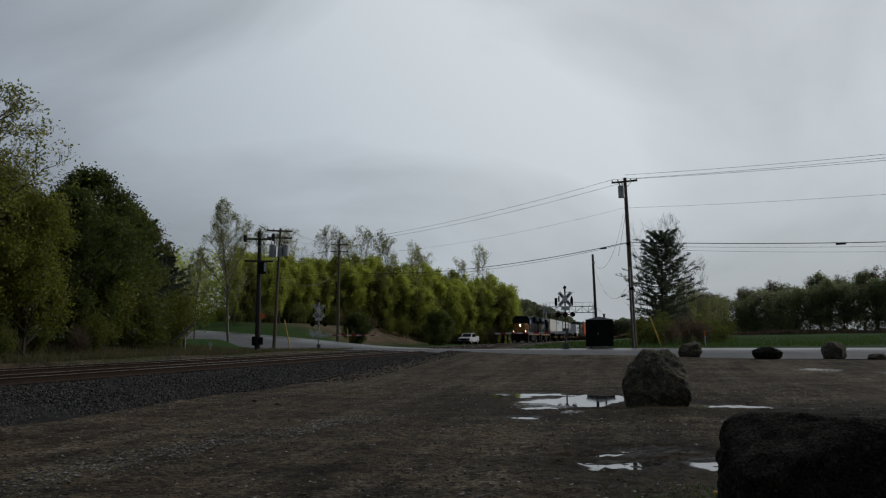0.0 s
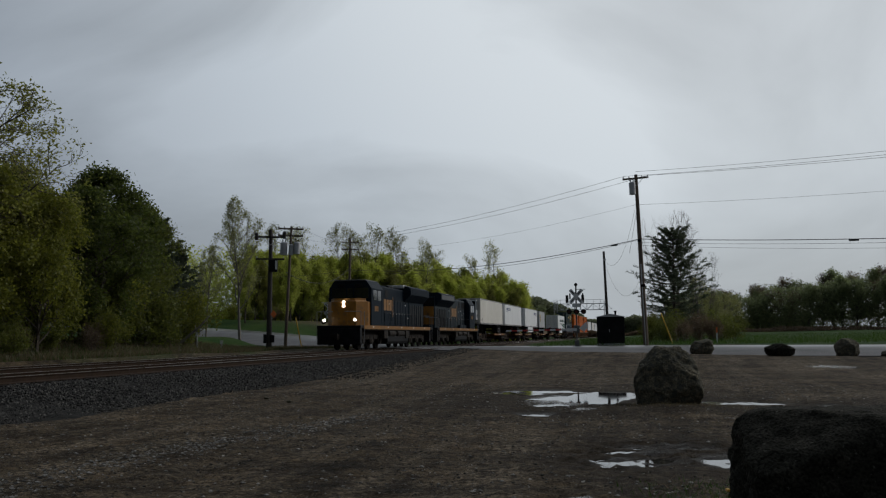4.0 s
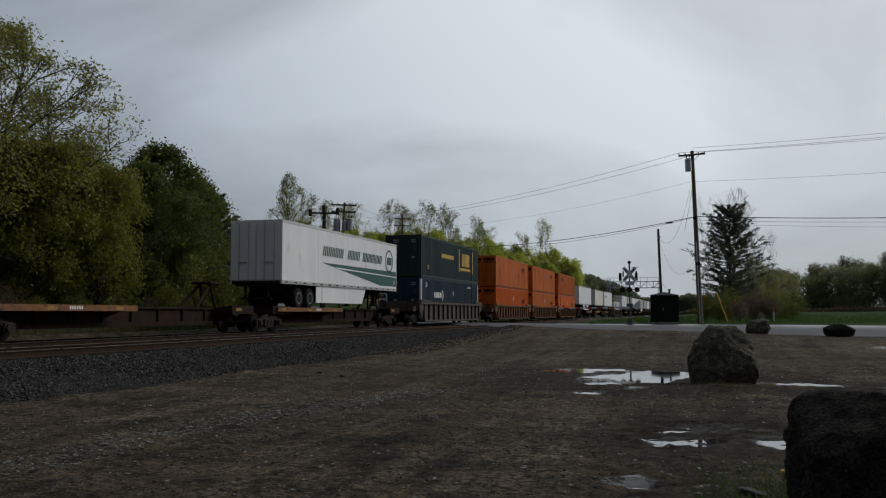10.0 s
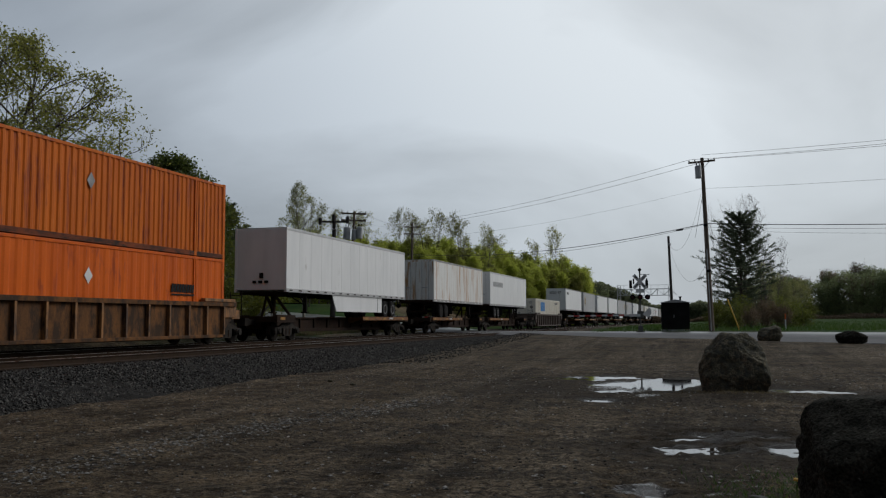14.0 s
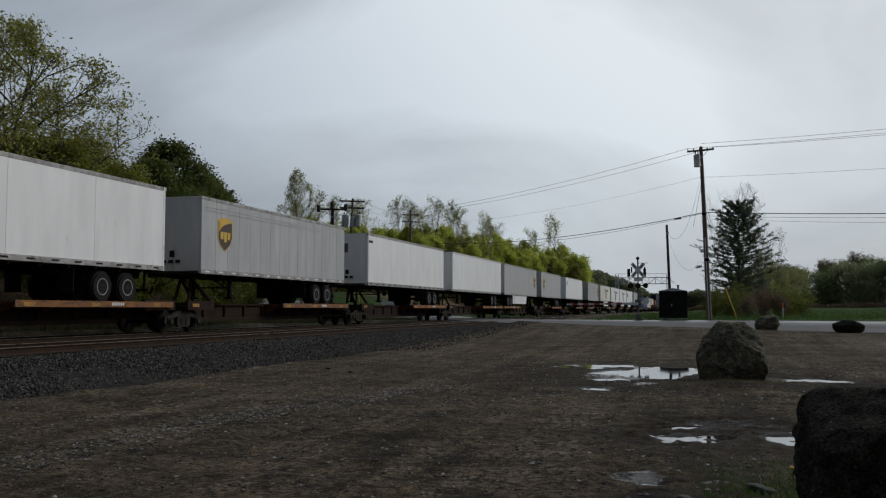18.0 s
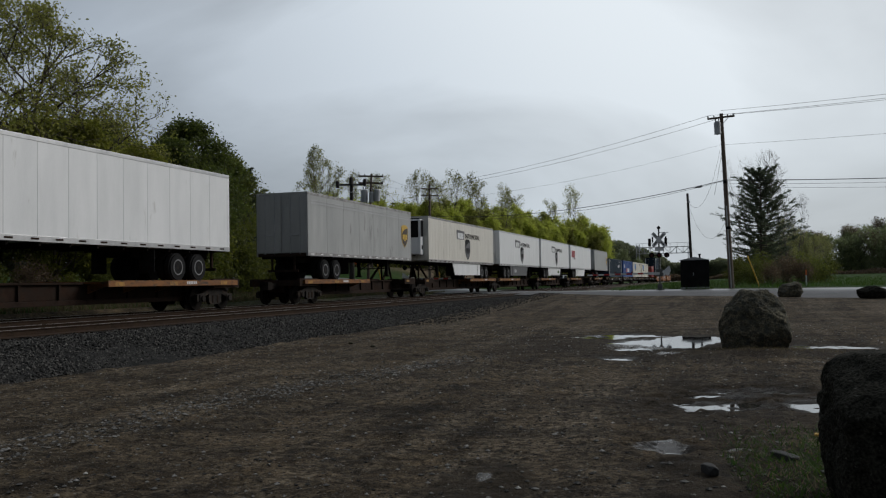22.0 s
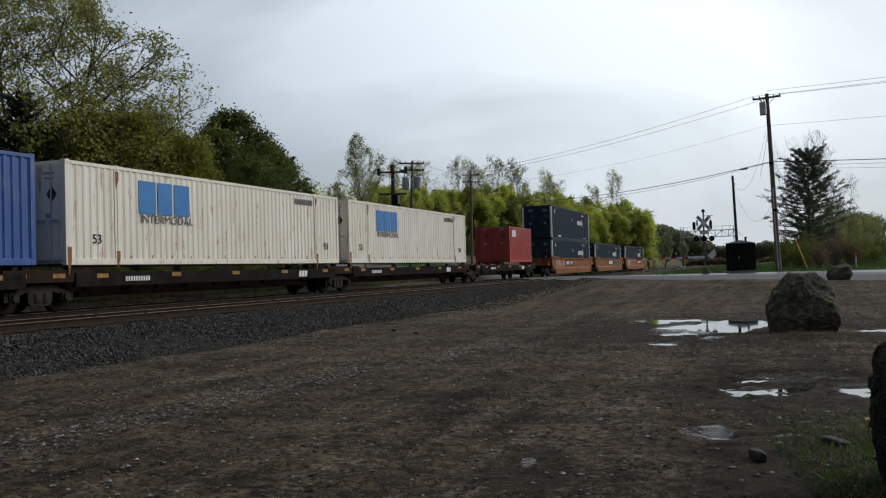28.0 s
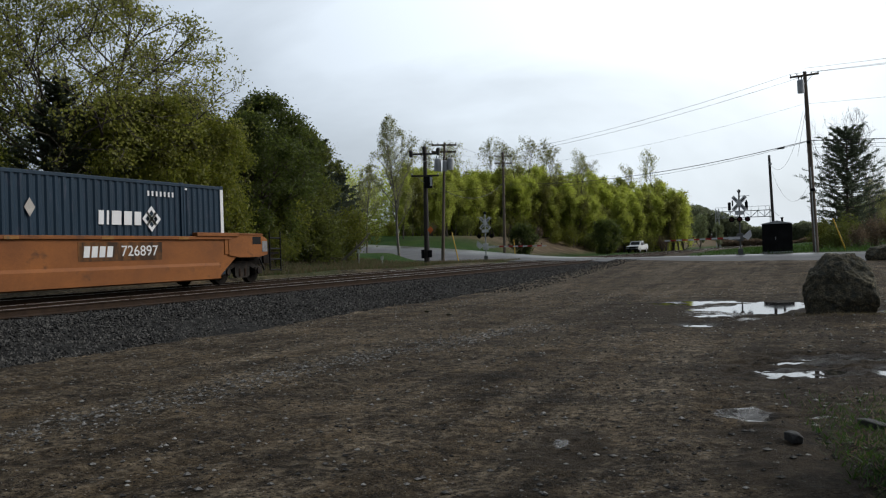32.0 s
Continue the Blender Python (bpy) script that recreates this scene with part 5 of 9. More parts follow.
def crate(u, length, z, label, paint, posts=None, pitch=0.28, depth=0.036, height=2.9, mid=True, door_front=True, group="freight containers on the train"):
    """A freight container: folded walls, posts, rails, castings, doors with lock rods."""
    c = mover("freight_container", label, "container", u, group)
    mat = M[paint]
    post = M[posts] if posts else mat
    W, L, H = 1.295, length, height
    c.location.z += z
    part("box_core", boxes((-W + 0.06, W - 0.06, 0.06, L - 0.06, 0.05, H - 0.03)), mat, c)
    for s in (1, -1):
        v, f = corrugated(0.16, L - 0.16, 0.17, H - 0.12, s * (W - 0.012), pitch, depth, sign=s)
        link("side_wall", sheet(v, f, "side_wall", mat), c)
    for s in (-1, 1):
        a, b = sorted((s * (W - 0.09), s * W))
        part("bottom_rail", boxes((a, b, 0.1, L - 0.1, 0.0, 0.17), bevel=0.01), M["crate_rail"] if paint.startswith("crate_orange") else mat, c)
        a, b = sorted((s * (W - 0.07), s * W))
        part("top_rail", boxes((a, b, 0.1, L - 0.1, H - 0.12, H - 0.02), bevel=0.01), mat, c)
    part("roof", boxes((-W + 0.05, W - 0.05, 0.1, L - 0.1, H - 0.05, H - 0.012)), mat, c)
    for s in (-1, 1):
        for y in (0.0, L - 0.16):
            a, b = sorted((s * (W - 0.14), s * (W + 0.003)))
            part("corner_post", boxes((a, b, y, y + 0.16, 0.12, H - 0.1), bevel=0.01), post, c)
    ends = [0.0, L - 0.17]
    for s in (-1, 1):
        for y in ends + ([1.98, L - 2.15] if mid and L > 14 else []):
            a, b = sorted((s * (W - 0.16), s * (W + 0.006)))
            part("corner_casting", boxes((a, b, y, y + 0.17, 0, 0.12), bevel=0.012), mat, c)
            part("corner_casting", boxes((a, b, y, y + 0.17, H - 0.12, H), bevel=0.012), mat, c)
    if mid and L > 14:
        for y in (1.94, L - 2.14):
            for dy in (0.0, 0.12):
                part("mid_post", boxes((W - 0.05, W + 0.004, y + dy, y + dy + 0.085, 0.12, H - 0.12), bevel=0.006), mat, c)
            part("mid_post", boxes((-W - 0.004, -W + 0.05, y, y + 0.2, 0.12, H - 0.12)), mat, c)
    for y, d in ((0.0, -1), (L, 1)):
        door = (d < 0) == door_front
        if door:
            for sx in (-0.63, 0.63):
                dr = part("door", boxes((sx - 0.52, sx + 0.52, min(y, y - d * 0.06), max(y, y - d * 0.06), 0.14, H - 0.12), bevel=0.008), mat, c)
                bm = bmesh.new()
                for k in (-0.28, 0.2):
                    ring(bm, (sx + k, y + d * 0.03, 0.1), (sx + k, y + d * 0.03, H - 0.1), 0.022, 0.022, 6)
                    box(bm, sx + k - 0.02, sx + k + 0.26, min(y + d * 0.02, y + d * 0.06), max(y + d * 0.02, y + d * 0.06), 1.2, 1.25)
                part("lock_rod", bm, mat if paint != "cream" else M["galv"], dr)
                if paint.startswith("crate_orange"):
                    part("name_bar", boxes((sx - 0.5, sx + 0.5, min(y, y + d * 0.006), max(y, y + d * 0.006), 2.42, 2.66), (sx - 0.5, sx + 0.4, min(y, y + d * 0.006), max(y, y + d * 0.006), 2.24, 2.33)), M["grime"], dr, "dark worn name bar")
                    continue
                part("door_placard", prism(bmesh.new(), [(sx + 0.02, 1.95), (sx + 0.2, 1.72), (sx + 0.38, 1.95), (sx + 0.2, 2.18)], "y", min(y, y + d * 0.006), max(y, y + d * 0.006)), M["logo_brown"], dr)
                part("door_label", boxes((sx - 0.1, sx + 0.3, min(y, y + d * 0.006), max(y, y + d * 0.006), 2.5, 2.56), (sx - 0.05, sx + 0.26, min(y, y + d * 0.006), max(y, y + d * 0.006), 2.36, 2.42), (sx - 0.02, sx + 0.2, min(y, y + d * 0.006), max(y, y + d * 0.006), 1.3, 1.42)), M["placard"], dr)
        else:
            v, f = corrugated(-1.1, 1.1, 0.15, H - 0.12, 0, 0.3, 0.04, 1)
            v = [(b, y + (a - 0.01) * d, e) for a, b, e in v]
            link("end_wall", sheet(v, f, "end_wall", mat), c)
    return c


def maxi_well(u, length, style="well_orange", ribs=False, first=False, last=False):
    """A well car unit: deep sides between raised ends over the trucks."""
    car = mover("well_car", "orange steel well car" if style == "well_orange" else "brown ribbed steel well car", "railcar", u - 1.55, "well cars in the train")
    L = length + 3.1
    a, b = 1.0, L - 1.0
    mat = M[style]
    for s in (-1, 1):
        bm = bmesh.new()
        if ribs:
            pts = [(a, 0.98), (a + 0.9, 0.3), (b - 0.9, 0.3), (b, 0.98), (b, 1.55), (a, 1.55)]
            prism(bm, pts, "x", s * 1.3, s * 1.36)
            x0, x1 = sorted((s * 1.34, s * 1.5))
            box(bm, x0, x1, a - 0.1, b + 0.1, 1.43, 1.58, 0.01)
            box(bm, x0, x1, a + 0.9, b - 0.9, 0.25, 0.36, 0.01)
        else:
            pts = [(a, 0.95), (a + 1.1, 0.22), (b - 1.1, 0.22), (b, 0.95), (b, 1.6), (a, 1.6)]
            prism(bm, pts, "x", s * 1.33, s * 1.39)
            x0, x1 = sorted((s * 1.36, s * 1.46))
            box(bm, x0, x1, a + 0.4, b - 0.4, 1.5, 1.6, 0.01)
            prism(bm, [(s * 1.39, 0.75), (s * 1.46, 0.66), (s * 1.46, 0.24), (s * 1.36, 0.2)], "y", a + 1.0, b - 1.0)
        sd = part("side_wall", bm, (M["well_brown"] if style == "well_brown" else M["well_side"]) if ribs else mat, car)
        if ribs:
            n = round((b - a - 1.6) / 1.2)
            rib = boxes((0, 0.13, -0.045, 0.045, 0.36, 1.43), bevel=0.008)
            me = finish(rib, "rib", mat)
            for k in range(n + 1):
                link("rib", me, sd, at=pose(s * 1.36, a + 0.8 + k * (b - a - 1.6) / n, 0, 0, 0, 0 if s > 0 else 180))
        else:
            for y in (2.2, 5.5, 8.8, 12.0, 15.2):
                part("reflector", boxes((s * 1.464 - 0.005, s * 1.464 + 0.005, y, y + 0.45, 1.5, 1.58)), M["loco_gold"], sd, "faded yellow side reflector")
    part("well_floor", boxes((-1.3, 1.3, a + 1.2, b - 1.2, 0.22, 0.34), (-1.3, 1.3, a, a + 1.3, 0.95, 1.1), (-1.3, 1.3, b - 1.3, b, 0.95, 1.1)), M["rust"], car)
    for y0, y1, d in ((0.1, 1.7, -1), (L - 1.7, L - 0.1, 1)):
        bm = boxes((-1.2, 1.2, y0, y1, 0.95, 1.3), (-1.42, 1.42, y0 if d > 0 else y1 - 0.9, y1 if d < 0 else y0 + 0.9, 1.0, 1.62), bevel=0.02)
        part("end_platform", bm, mat, car)
        yy = y0 if d < 0 else y1
        if last and d > 0 and not ribs:
            e = L + 0.75
            eb = part("end_body", prism(bmesh.new(), [(L - 1.5, 0.98), (L - 1.5, 1.66), (e - 0.35, 1.66), (e, 1.5), (e, 0.98), (e - 0.5, 0.9), (L - 0.9, 0.9)], "x", -1.44, 1.44), mat, car)
            part("end_opening", boxes((1.441, 1.446, L - 0.15, L + 0.35, 1.34, 1.6)), M["black"], eb)
            part("placard_frame", boxes((1.441, 1.456, L + 0.42, L + 0.72, 1.08, 1.45)), M["rim_grey"], eb)
            part("end_flange", boxes((-1.47, 1.47, L - 1.5, e - 0.3, 1.66, 1.71), bevel=0.01), mat, eb)
            part("end_deck", boxes((-1.2, 1.2, e, e + 1.1, 0.98, 1.06), (-0.3, 0.3, e, e + 1.3, 0.62, 0.98)), M["grime"], car)
            for sx in (-1.3, 1.3):
                part("end_ladder", bars(((sx, e + 0.35, 0.42), (sx, e + 0.35, 1.8), 0.028), ((sx, e + 1.05, 0.36), (sx, e + 1.05, 1.8), 0.028), *[((sx, e + 0.35, z), (sx, e + 1.05, z), 0.028) for z in (0.42, 0.8, 1.18, 1.56)], n=6), M["black"], car)
            part("brake_wheel", bars(((0.4, e + 0.9, 1.5), (0.4, e + 0.94, 1.5), 0.28), n=16), M["black"], car)
            part("air_hose", bars(((0.35, e + 1.1, 0.85), (0.4, e + 1.3, 0.45), 0.03), ((0.4, e + 1.3, 0.45), (0.3, e + 1.45, 0.4), 0.03), n=6), M["black"], car)
            continue
        bm = bars(((-1.25, yy, 1.1), (-1.25, yy, 2.05), 0.025), ((-0.75, yy, 1.1), (-0.75, yy, 2.05), 0.025), ((1.25, yy, 1.1), (1.25, yy, 2.05), 0.025), ((0.75, yy, 1.1), (0.75, yy, 2.05), 0.025), *[((sx, yy, z), (sx + 0.5, yy, z), 0.02) for sx in (-1.25, 0.75) for z in (1.3, 1.6, 1.9)], n=6)
        part("end_ladder", bm, M["grime"], car)
    for y0, y1 in ((1.0, 3.2), (L - 3.2, L - 1.0)):
        for a in (1.3, -1.5):
            part("top_flange", boxes((a, a + 0.2, y0, y1, 1.6, 1.72), bevel=0.015), mat, car)
    truck(car, 0.2 if not first else 0.9)
    if last:
        truck(car, L - 0.9 if ribs else L - 0.25)
    for on, y, s in ((first, 0.1, -1), (last, L - 0.1 + (0 if ribs else 1.6), 1)):
        if on:
            part("coupler", boxes((-0.12, 0.12, min(y, y + s * 1.1), max(y, y + s * 1.1), 0.7, 0.95), (-0.2, 0.2, min(y + s * 0.85, y + s * 1.25), max(y + s * 0.85, y + s * 1.25), 0.66, 1.0)), M["grime"], car)
    return car


def locomotive(u, length, label, cab_front, gold):
    """A six-axle road locomotive: tank, trucks, walkway, hood, radiator wing, cab and rails."""
    lo = mover("locomotive", label, "locomotive", u, "locomotives of the train")
    L = length

    def Y(y):
        return y if cab_front else L - y

    def yb(a, b):
        return sorted((Y(a), Y(b)))
    blue, grey, gold_m = M["loco_blue"], M["loco_grey"], M["loco_gold"]
    hood = grey if not cab_front else blue
    # walkway and sill
    part("underframe", boxes((-1.5, 1.5, *yb(0.9, L - 0.9), 1.28, 1.6), (-1.0, 1.0, *yb(0.3, L - 0.3), 0.9, 1.3), bevel=0.02), M["grime"], lo)
    bm = boxes((1.5, 1.515, *yb(1.0, L - 1.0), 1.36, 1.6), (-1.515, -1.5, *yb(1.0, L - 1.0), 1.36, 1.6))
    part("sill_stripe", bm, gold_m, lo, "golden yellow sill stripe")
    # hood in sections
    part("long_hood", boxes((-0.95, 0.95, *yb(5.4, 14.3), 1.6, 4.45), bevel=0.08), hood, lo)
    for k in range(6):
        part("engine_door", boxes((0.95, 0.975, *yb(9.4 + k * 0.8, 10.1 + k * 0.8), 1.75, 3.5), bevel=0.006), hood, lo)
    for k in range(4):
        part("hood_door", boxes((0.95, 0.972, *yb(5.75 + k * 0.9, 6.55 + k * 0.9), 1.75, 3.45), bevel=0.006), hood, lo)
    for k in range(9):
        part("door_latch", boxes((0.972, 0.99, *yb(6.5 + k * 0.82, 6.56 + k * 0.82), 2.5, 2.62)), M["galv"], lo)
    part("hood_seam", boxes((0.95, 0.968, *yb(5.6, 14.2), 3.52, 3.57)), M["black"], lo)
    part("radiator_house", boxes((-0.98, 0.98, *yb(14.3, 19.2), 1.6, 4.4), bevel=0.06), hood, lo)
    # radiator wing that juts out over the walkway
    bm = bmesh.new()
    prism(bm, [(-1.0, 3.55), (-1.53, 4.1), (-1.53, 4.62), (-1.2, 4.78), (1.2, 4.78), (1.53, 4.62), (1.53, 4.1), (1.0, 3.55)], "y", *yb(12.9, 19.0))
    wing = part("radiator_wing", bm, blue, lo)
    for s in (-1, 1):
        part("radiator_screen", boxes((s * 1.5375 - 0.0075, s * 1.5375 + 0.0075, *yb(13.3, 18.7), 4.16, 4.58)), M["loco_screen"] if not cab_front else M["loco_blue"], wing)
    part("wing_sheet", boxes((-1.0, 1.0, *yb(12.7, 14.4), 4.6, 4.84), bevel=0.03), M["alu"], wing)
    for k in range(6):
        lv = part("louvre", boxes((0.98, 1.0, *yb(14.7 + k * 0.72, 15.2 + k * 0.72), 1.75, 3.3)), M["black"], lo)
        part("louvre_frame", boxes((0.98, 1.015, *yb(14.62 + k * 0.72, 14.69 + k * 0.72), 1.7, 3.36), (0.98, 1.015, *yb(14.69 + k * 0.72, 15.2 + k * 0.72), 3.31, 3.36)), M["loco_grey"], lv)
    part("exhaust_stack", boxes((-0.45, 0.45, *yb(10.4, 11.6), 4.45, 4.7), bevel=0.03), M["black"], lo)
    part("roof_hatch", boxes((-0.7, 0.7, *yb(6.0, 8.6), 4.45, 4.58), (-0.6, 0.6, *yb(8.9, 10.2), 4.45, 4.54), bevel=0.03), hood, lo)
    for a, b in ((5.5, 5.85), (5.95, 6.35), (6.5, 6.95), (7.65, 8.5)):
        part("hood_vent", boxes((0.95, 0.972, *yb(a, b), 3.66, 4.26), bevel=0.004), M["black"], lo)
    part("cable_tray", boxes((0.95, 1.2, *yb(5.6, 9.0), 1.62, 1.95), bevel=0.02), hood, lo)
    for k in range(7):
        part("roof_rib", boxes((-0.9, 0.9, *yb(6.1 + k * 0.95, 6.16 + k * 0.95), 4.43, 4.48)), M["loco_screen"], lo)
    # cab and nose
    bm = bmesh.new()
    prism(bm, [(-1.5, 1.6), (-1.5, 4.1), (-1.15, 4.62), (1.15, 4.62), (1.5, 4.1), (1.5, 1.6)], "y", *yb(2.6, 5.4))
    cabp = part("cab", bm, blue, lo)
    part("cab_roof", boxes((-1.1, 1.1, *yb(2.5, 5.4), 4.62, 4.7), bevel=0.03), M["loco_screen"], cabp)
    for s in (-1, 1):
        x0, x1 = sorted((s * 1.5, s * 1.512))
        part("side_window", boxes((x0, x1, *yb(3.0, 3.8), 3.3, 4.0), (x0, x1, *yb(4.0, 4.8), 3.3, 4.0), bevel=0.004), M["glass"], cabp)
        part("cab_door", boxes((x0, x1, *yb(4.95, 5.3), 1.7, 3.9)), blue, cabp)
    f0, f1 = yb(2.57, 2.6)
    for a, b, lo_z in ((-1.3, -0.28, 3.45), (0.28, 1.3, 3.45), (-0.2, 0.2, 3.3)):
        part("windscreen", boxes((a, b, f0, f1, lo_z, 4.15), bevel=0.004), M["glass"], cabp)
    part("number_box", boxes((-0.85, -0.35, *yb(2.5, 2.6), 4.2, 4.42), bevel=0.02), M["black"], cabp)
    part("number_box", boxes((0.35, 0.85, *yb(2.5, 2.6), 4.2, 4.42), bevel=0.02), M["black"], cabp)
    bm = bmesh.new()
    prism(bm, [(-1.4, Y(2.6)), (-1.4, Y(2.1)), (-0.85, Y(1.25)), (0.85, Y(1.25)), (1.4, Y(2.1)), (1.4, Y(2.6))], "z", 1.6, 3.4)
    bmesh.ops.bevel(bm, geom=[e for e in bm.edges if min(v.co.z for v in e.verts) > 3.3], offset=0.22, segments=3, affect="EDGES")
    nose = part("nose", bm, gold_m if cab_front else grey, lo, "golden yellow nose" if cab_front else "")
    n0, n1 = yb(1.19, 1.25)
    for z in (2.9, 3.14):
        bm = bmesh.new()
        ring(bm, (0, Y(1.7), z), (0, Y(1.2), z), 0.085, 0.095, 16)
        part("headlight", bm, M["lamp"] if cab_front else M["glass"], nose, "pair of round headlights")
    for x in (-1.05, 1.05):
        bm = bmesh.new()
        ring(bm, (x, Y(0.5), 1.95), (x, Y(0.38), 1.95), 0.08, 0.09, 14)
        part("ditch_light", bm, M["lamp"] if cab_front else M["glass"], lo, "low ditch light")
    part("nose_door", boxes((-0.4, 0.3, n0, n1, 1.7, 2.75), bevel=0.01), gold_m if cab_front else grey, nose)
    # rear end
    he = part("hood_end", boxes((-0.92, 0.92, *yb(19.2, 19.26), 1.65, 4.3), bevel=0.02), M["black"], lo)
    part("end_panel", boxes((-0.05, 0.88, *yb(19.26, 19.29), 1.9, 3.52), bevel=0.01), gold_m, he, "golden yellow end panel")
    part("end_panel_sill", boxes((-0.05, 0.88, *yb(19.26, 19.285), 1.66, 1.88)), hood, he)
    part("end_handle", bars(((0.4, Y(19.33), 2.6), (0.4, Y(19.33), 2.95), 0.02), n=6), M["black"], he)
    for x in (-0.42, -0.24):
        part("rear_light", bars(((x, Y(19.26), 3.5), (x, Y(19.32), 3.5), 0.05), n=12), M["dimlamp"], he, "small lit rear headlight")
    # ends: platforms, plow, steps, couplers
    for a, d in ((0.0, 1), (L, -1)):
        aa = a if cab_front else L - a
        dd = d if cab_front else -d
        y0, y1 = sorted((aa, aa + dd * 1.3))
        part("end_platform", boxes((-1.5, 1.5, y0 + 0.25, y1, 1.4, 1.6), (-1.45, 1.45, y0 + 0.2, y1 - 0.6, 0.35, 1.4), bevel=0.03), M["black"], lo)
        for s in (-1, 1):
            x0, x1 = sorted((s * 1.1, s * 1.52))
            for k in range(4):
                part("step", boxes((x0, x1, y0 + 0.3 + 0.05 * k, y0 + 0.95, 0.4 + 0.34 * k, 0.44 + 0.34 * k)), M["truck_grey"], lo)
            part("grab_rail", bars(((s * 1.5, y0 + 0.28, 0.5), (s * 1.5, y0 + 0.28, 2.5), 0.022), ((s * 1.5, y1 - 0.3, 0.5), (s * 1.5, y1 - 0.25, 2.5), 0.022), ((s * 1.5, y0 + 0.28, 2.5), (s * 0.4, y0 + 0.28, 2.5), 0.022), n=6), M["rim_grey"], lo)
        part("coupler", boxes((-0.14, 0.14, min(aa - dd * 0.55, aa + dd * 0.3), max(aa - dd * 0.55, aa + dd * 0.3), 0.72, 1.0), (-0.24, 0.24, min(aa - dd * 0.7, aa - dd * 0.3), max(aa - dd * 0.7, aa - dd * 0.3), 0.66, 1.06), bevel=0.02), M["grime"], lo)
    # handrail along the walkway
    for s in (-1, 1):
        rows = [((s * 1.47, Y(5.6), 2.55), (s * 1.47, Y(19.4), 2.55), 0.022)]
        part("handrail", bars(*rows, n=6), M["black"], lo)
        for k in range(10):
            y = Y(5.7 + k * 1.5)
            part("stanchion", bars(((s * 1.47, y, 1.55), (s * 1.47, y, 2.56), 0.022), n=6), M["black"], lo)
    # tank, trucks
    bm = bmesh.new()
    prism(bm, [(-1.3, 0.32), (-1.42, 0.5), (-1.42, 0.82), (-1.0, 1.3), (1.0, 1.3), (1.42, 0.82), (1.42, 0.5), (1.3, 0.32)], "y", *yb(6.7, 12.4))
    part("fuel_tank", bm, M["black"], lo)
    for a, b in ((7.1, 8.7), (9.3, 11.15)):
        bm = bmesh.new()
        ring(bm, (1.28, Y(a), 1.08), (1.28, Y(b), 1.08), 0.25, 0.25, 18)
        ring(bm, (1.28, Y(a), 1.08), (1.28, Y(a) - (0.1 if cab_front else -0.1), 1.08), 0.25, 0.12, 18)
        ring(bm, (1.28, Y(b), 1.08), (1.28, Y(b) + (0.1 if cab_front else -0.1), 1.08), 0.25, 0.12, 18)
        part("air_tank", bm, M["truck_grey"], lo)
    for a, b in ((5.65, 6.6), (11.5, 12.5)):
        part("battery_box", boxes((1.0, 1.5, *yb(a, b), 0.72, 1.28), bevel=0.03), M["truck_grey"], lo)
    for cy in (4.0, 16.4):
        for s in (-1, 1):
            bm = bmesh.new()
            pts = [(-2.35, 0.45), (-2.35, 0.85), (-1.7, 0.98), (1.7, 0.98), (2.35, 0.85), (2.35, 0.45), (2.05, 0.4), (1.5, 0.7), (0.5, 0.7), (0.3, 0.45), (-0.3, 0.45), (-0.5, 0.7), (-1.5, 0.7), (-2.05, 0.4)]
            prism(bm, [(Y(cy) + p, q) for p, q in pts], "x", s * 1.0 - 0.07, s * 1.0 + 0.07)
            for dy in (-1.95, 0, 1.95):
                box(bm, s * 1.0 - 0.13, s * 1.0 + 0.13, Y(cy) + dy - 0.2, Y(cy) + dy + 0.2, 0.36, 0.7, 0.02)
                for q in (-0.42, 0.42):
                    ring(bm, (s * 1.03, Y(cy) + dy + q, 0.5), (s * 1.03, Y(cy) + dy + q, 0.9), 0.09, 0.09, 8)
            part("truck_frame", bm, M["truck_grey"], lo)
        for dy in (-1.95, 0, 1.95):
            link("axle", AXLE, lo, at=(0, Y(cy) + dy, 0.52))
            for s in (-1, 1):
                link("wheel", BIG_WHEEL, lo, at=pose(s * 0.76, Y(cy) + dy, 0.52, 0, 0, 0 if s > 0 else 180))
    blocks(cabp, M["loco_gold"], min(Y(3.3), Y(4.5)), 2.75, 0.36, [0.6, 0.5, 0.6], 0.3, x=1.513)
    for k, (yy, z) in enumerate(((5.9, 3.1), (6.8, 2.9), (7.4, 3.3), (8.7, 3.2), (13.2, 3.2), (14.0, 2.2))):
        part("warning_label", boxes((0.976, 0.982, *yb(yy, yy + 0.14), z, z + 0.12)), M["logo_white"], lo)
    for k in range(5):
        part("sill_label", boxes((1.515, 1.52, *yb(2.9 + k * 3.6, 3.1 + k * 3.6), 1.46, 1.56)), M["logo_white"], lo)
    # plain shapes where the railway's initials stand
    yc = 8.3 if cab_front else Y(10.9)
    mk = M["loco_gold"]
    y0 = yc - 1.0
    bm = bmesh.new()
    for k in range(3):
        a = y0 + k * 0.72
        box(bm, 0.98, 0.986, a, a + 0.6, 2.75, 3.55)
        box(bm, 0.988, 0.99, a + 0.2, a + 0.5, 3.0, 3.3)
    for yy in (y0 - 0.35, y0 + 2.35):
        box(bm, 0.98, 0.986, yy - 0.07, yy + 0.07, 2.3, 3.8)
    part("initials_blocks", bm, mk, lo, "faded block lettering")
    return lo


# the train, front to rear: distances from its nose
locomotive(0.2, 20.4, "dark blue diesel locomotive with golden nose and lit headlights", True, False)
locomotive(22.3, 20.6, "grey and blue diesel locomotive running cab rearward", False, True)

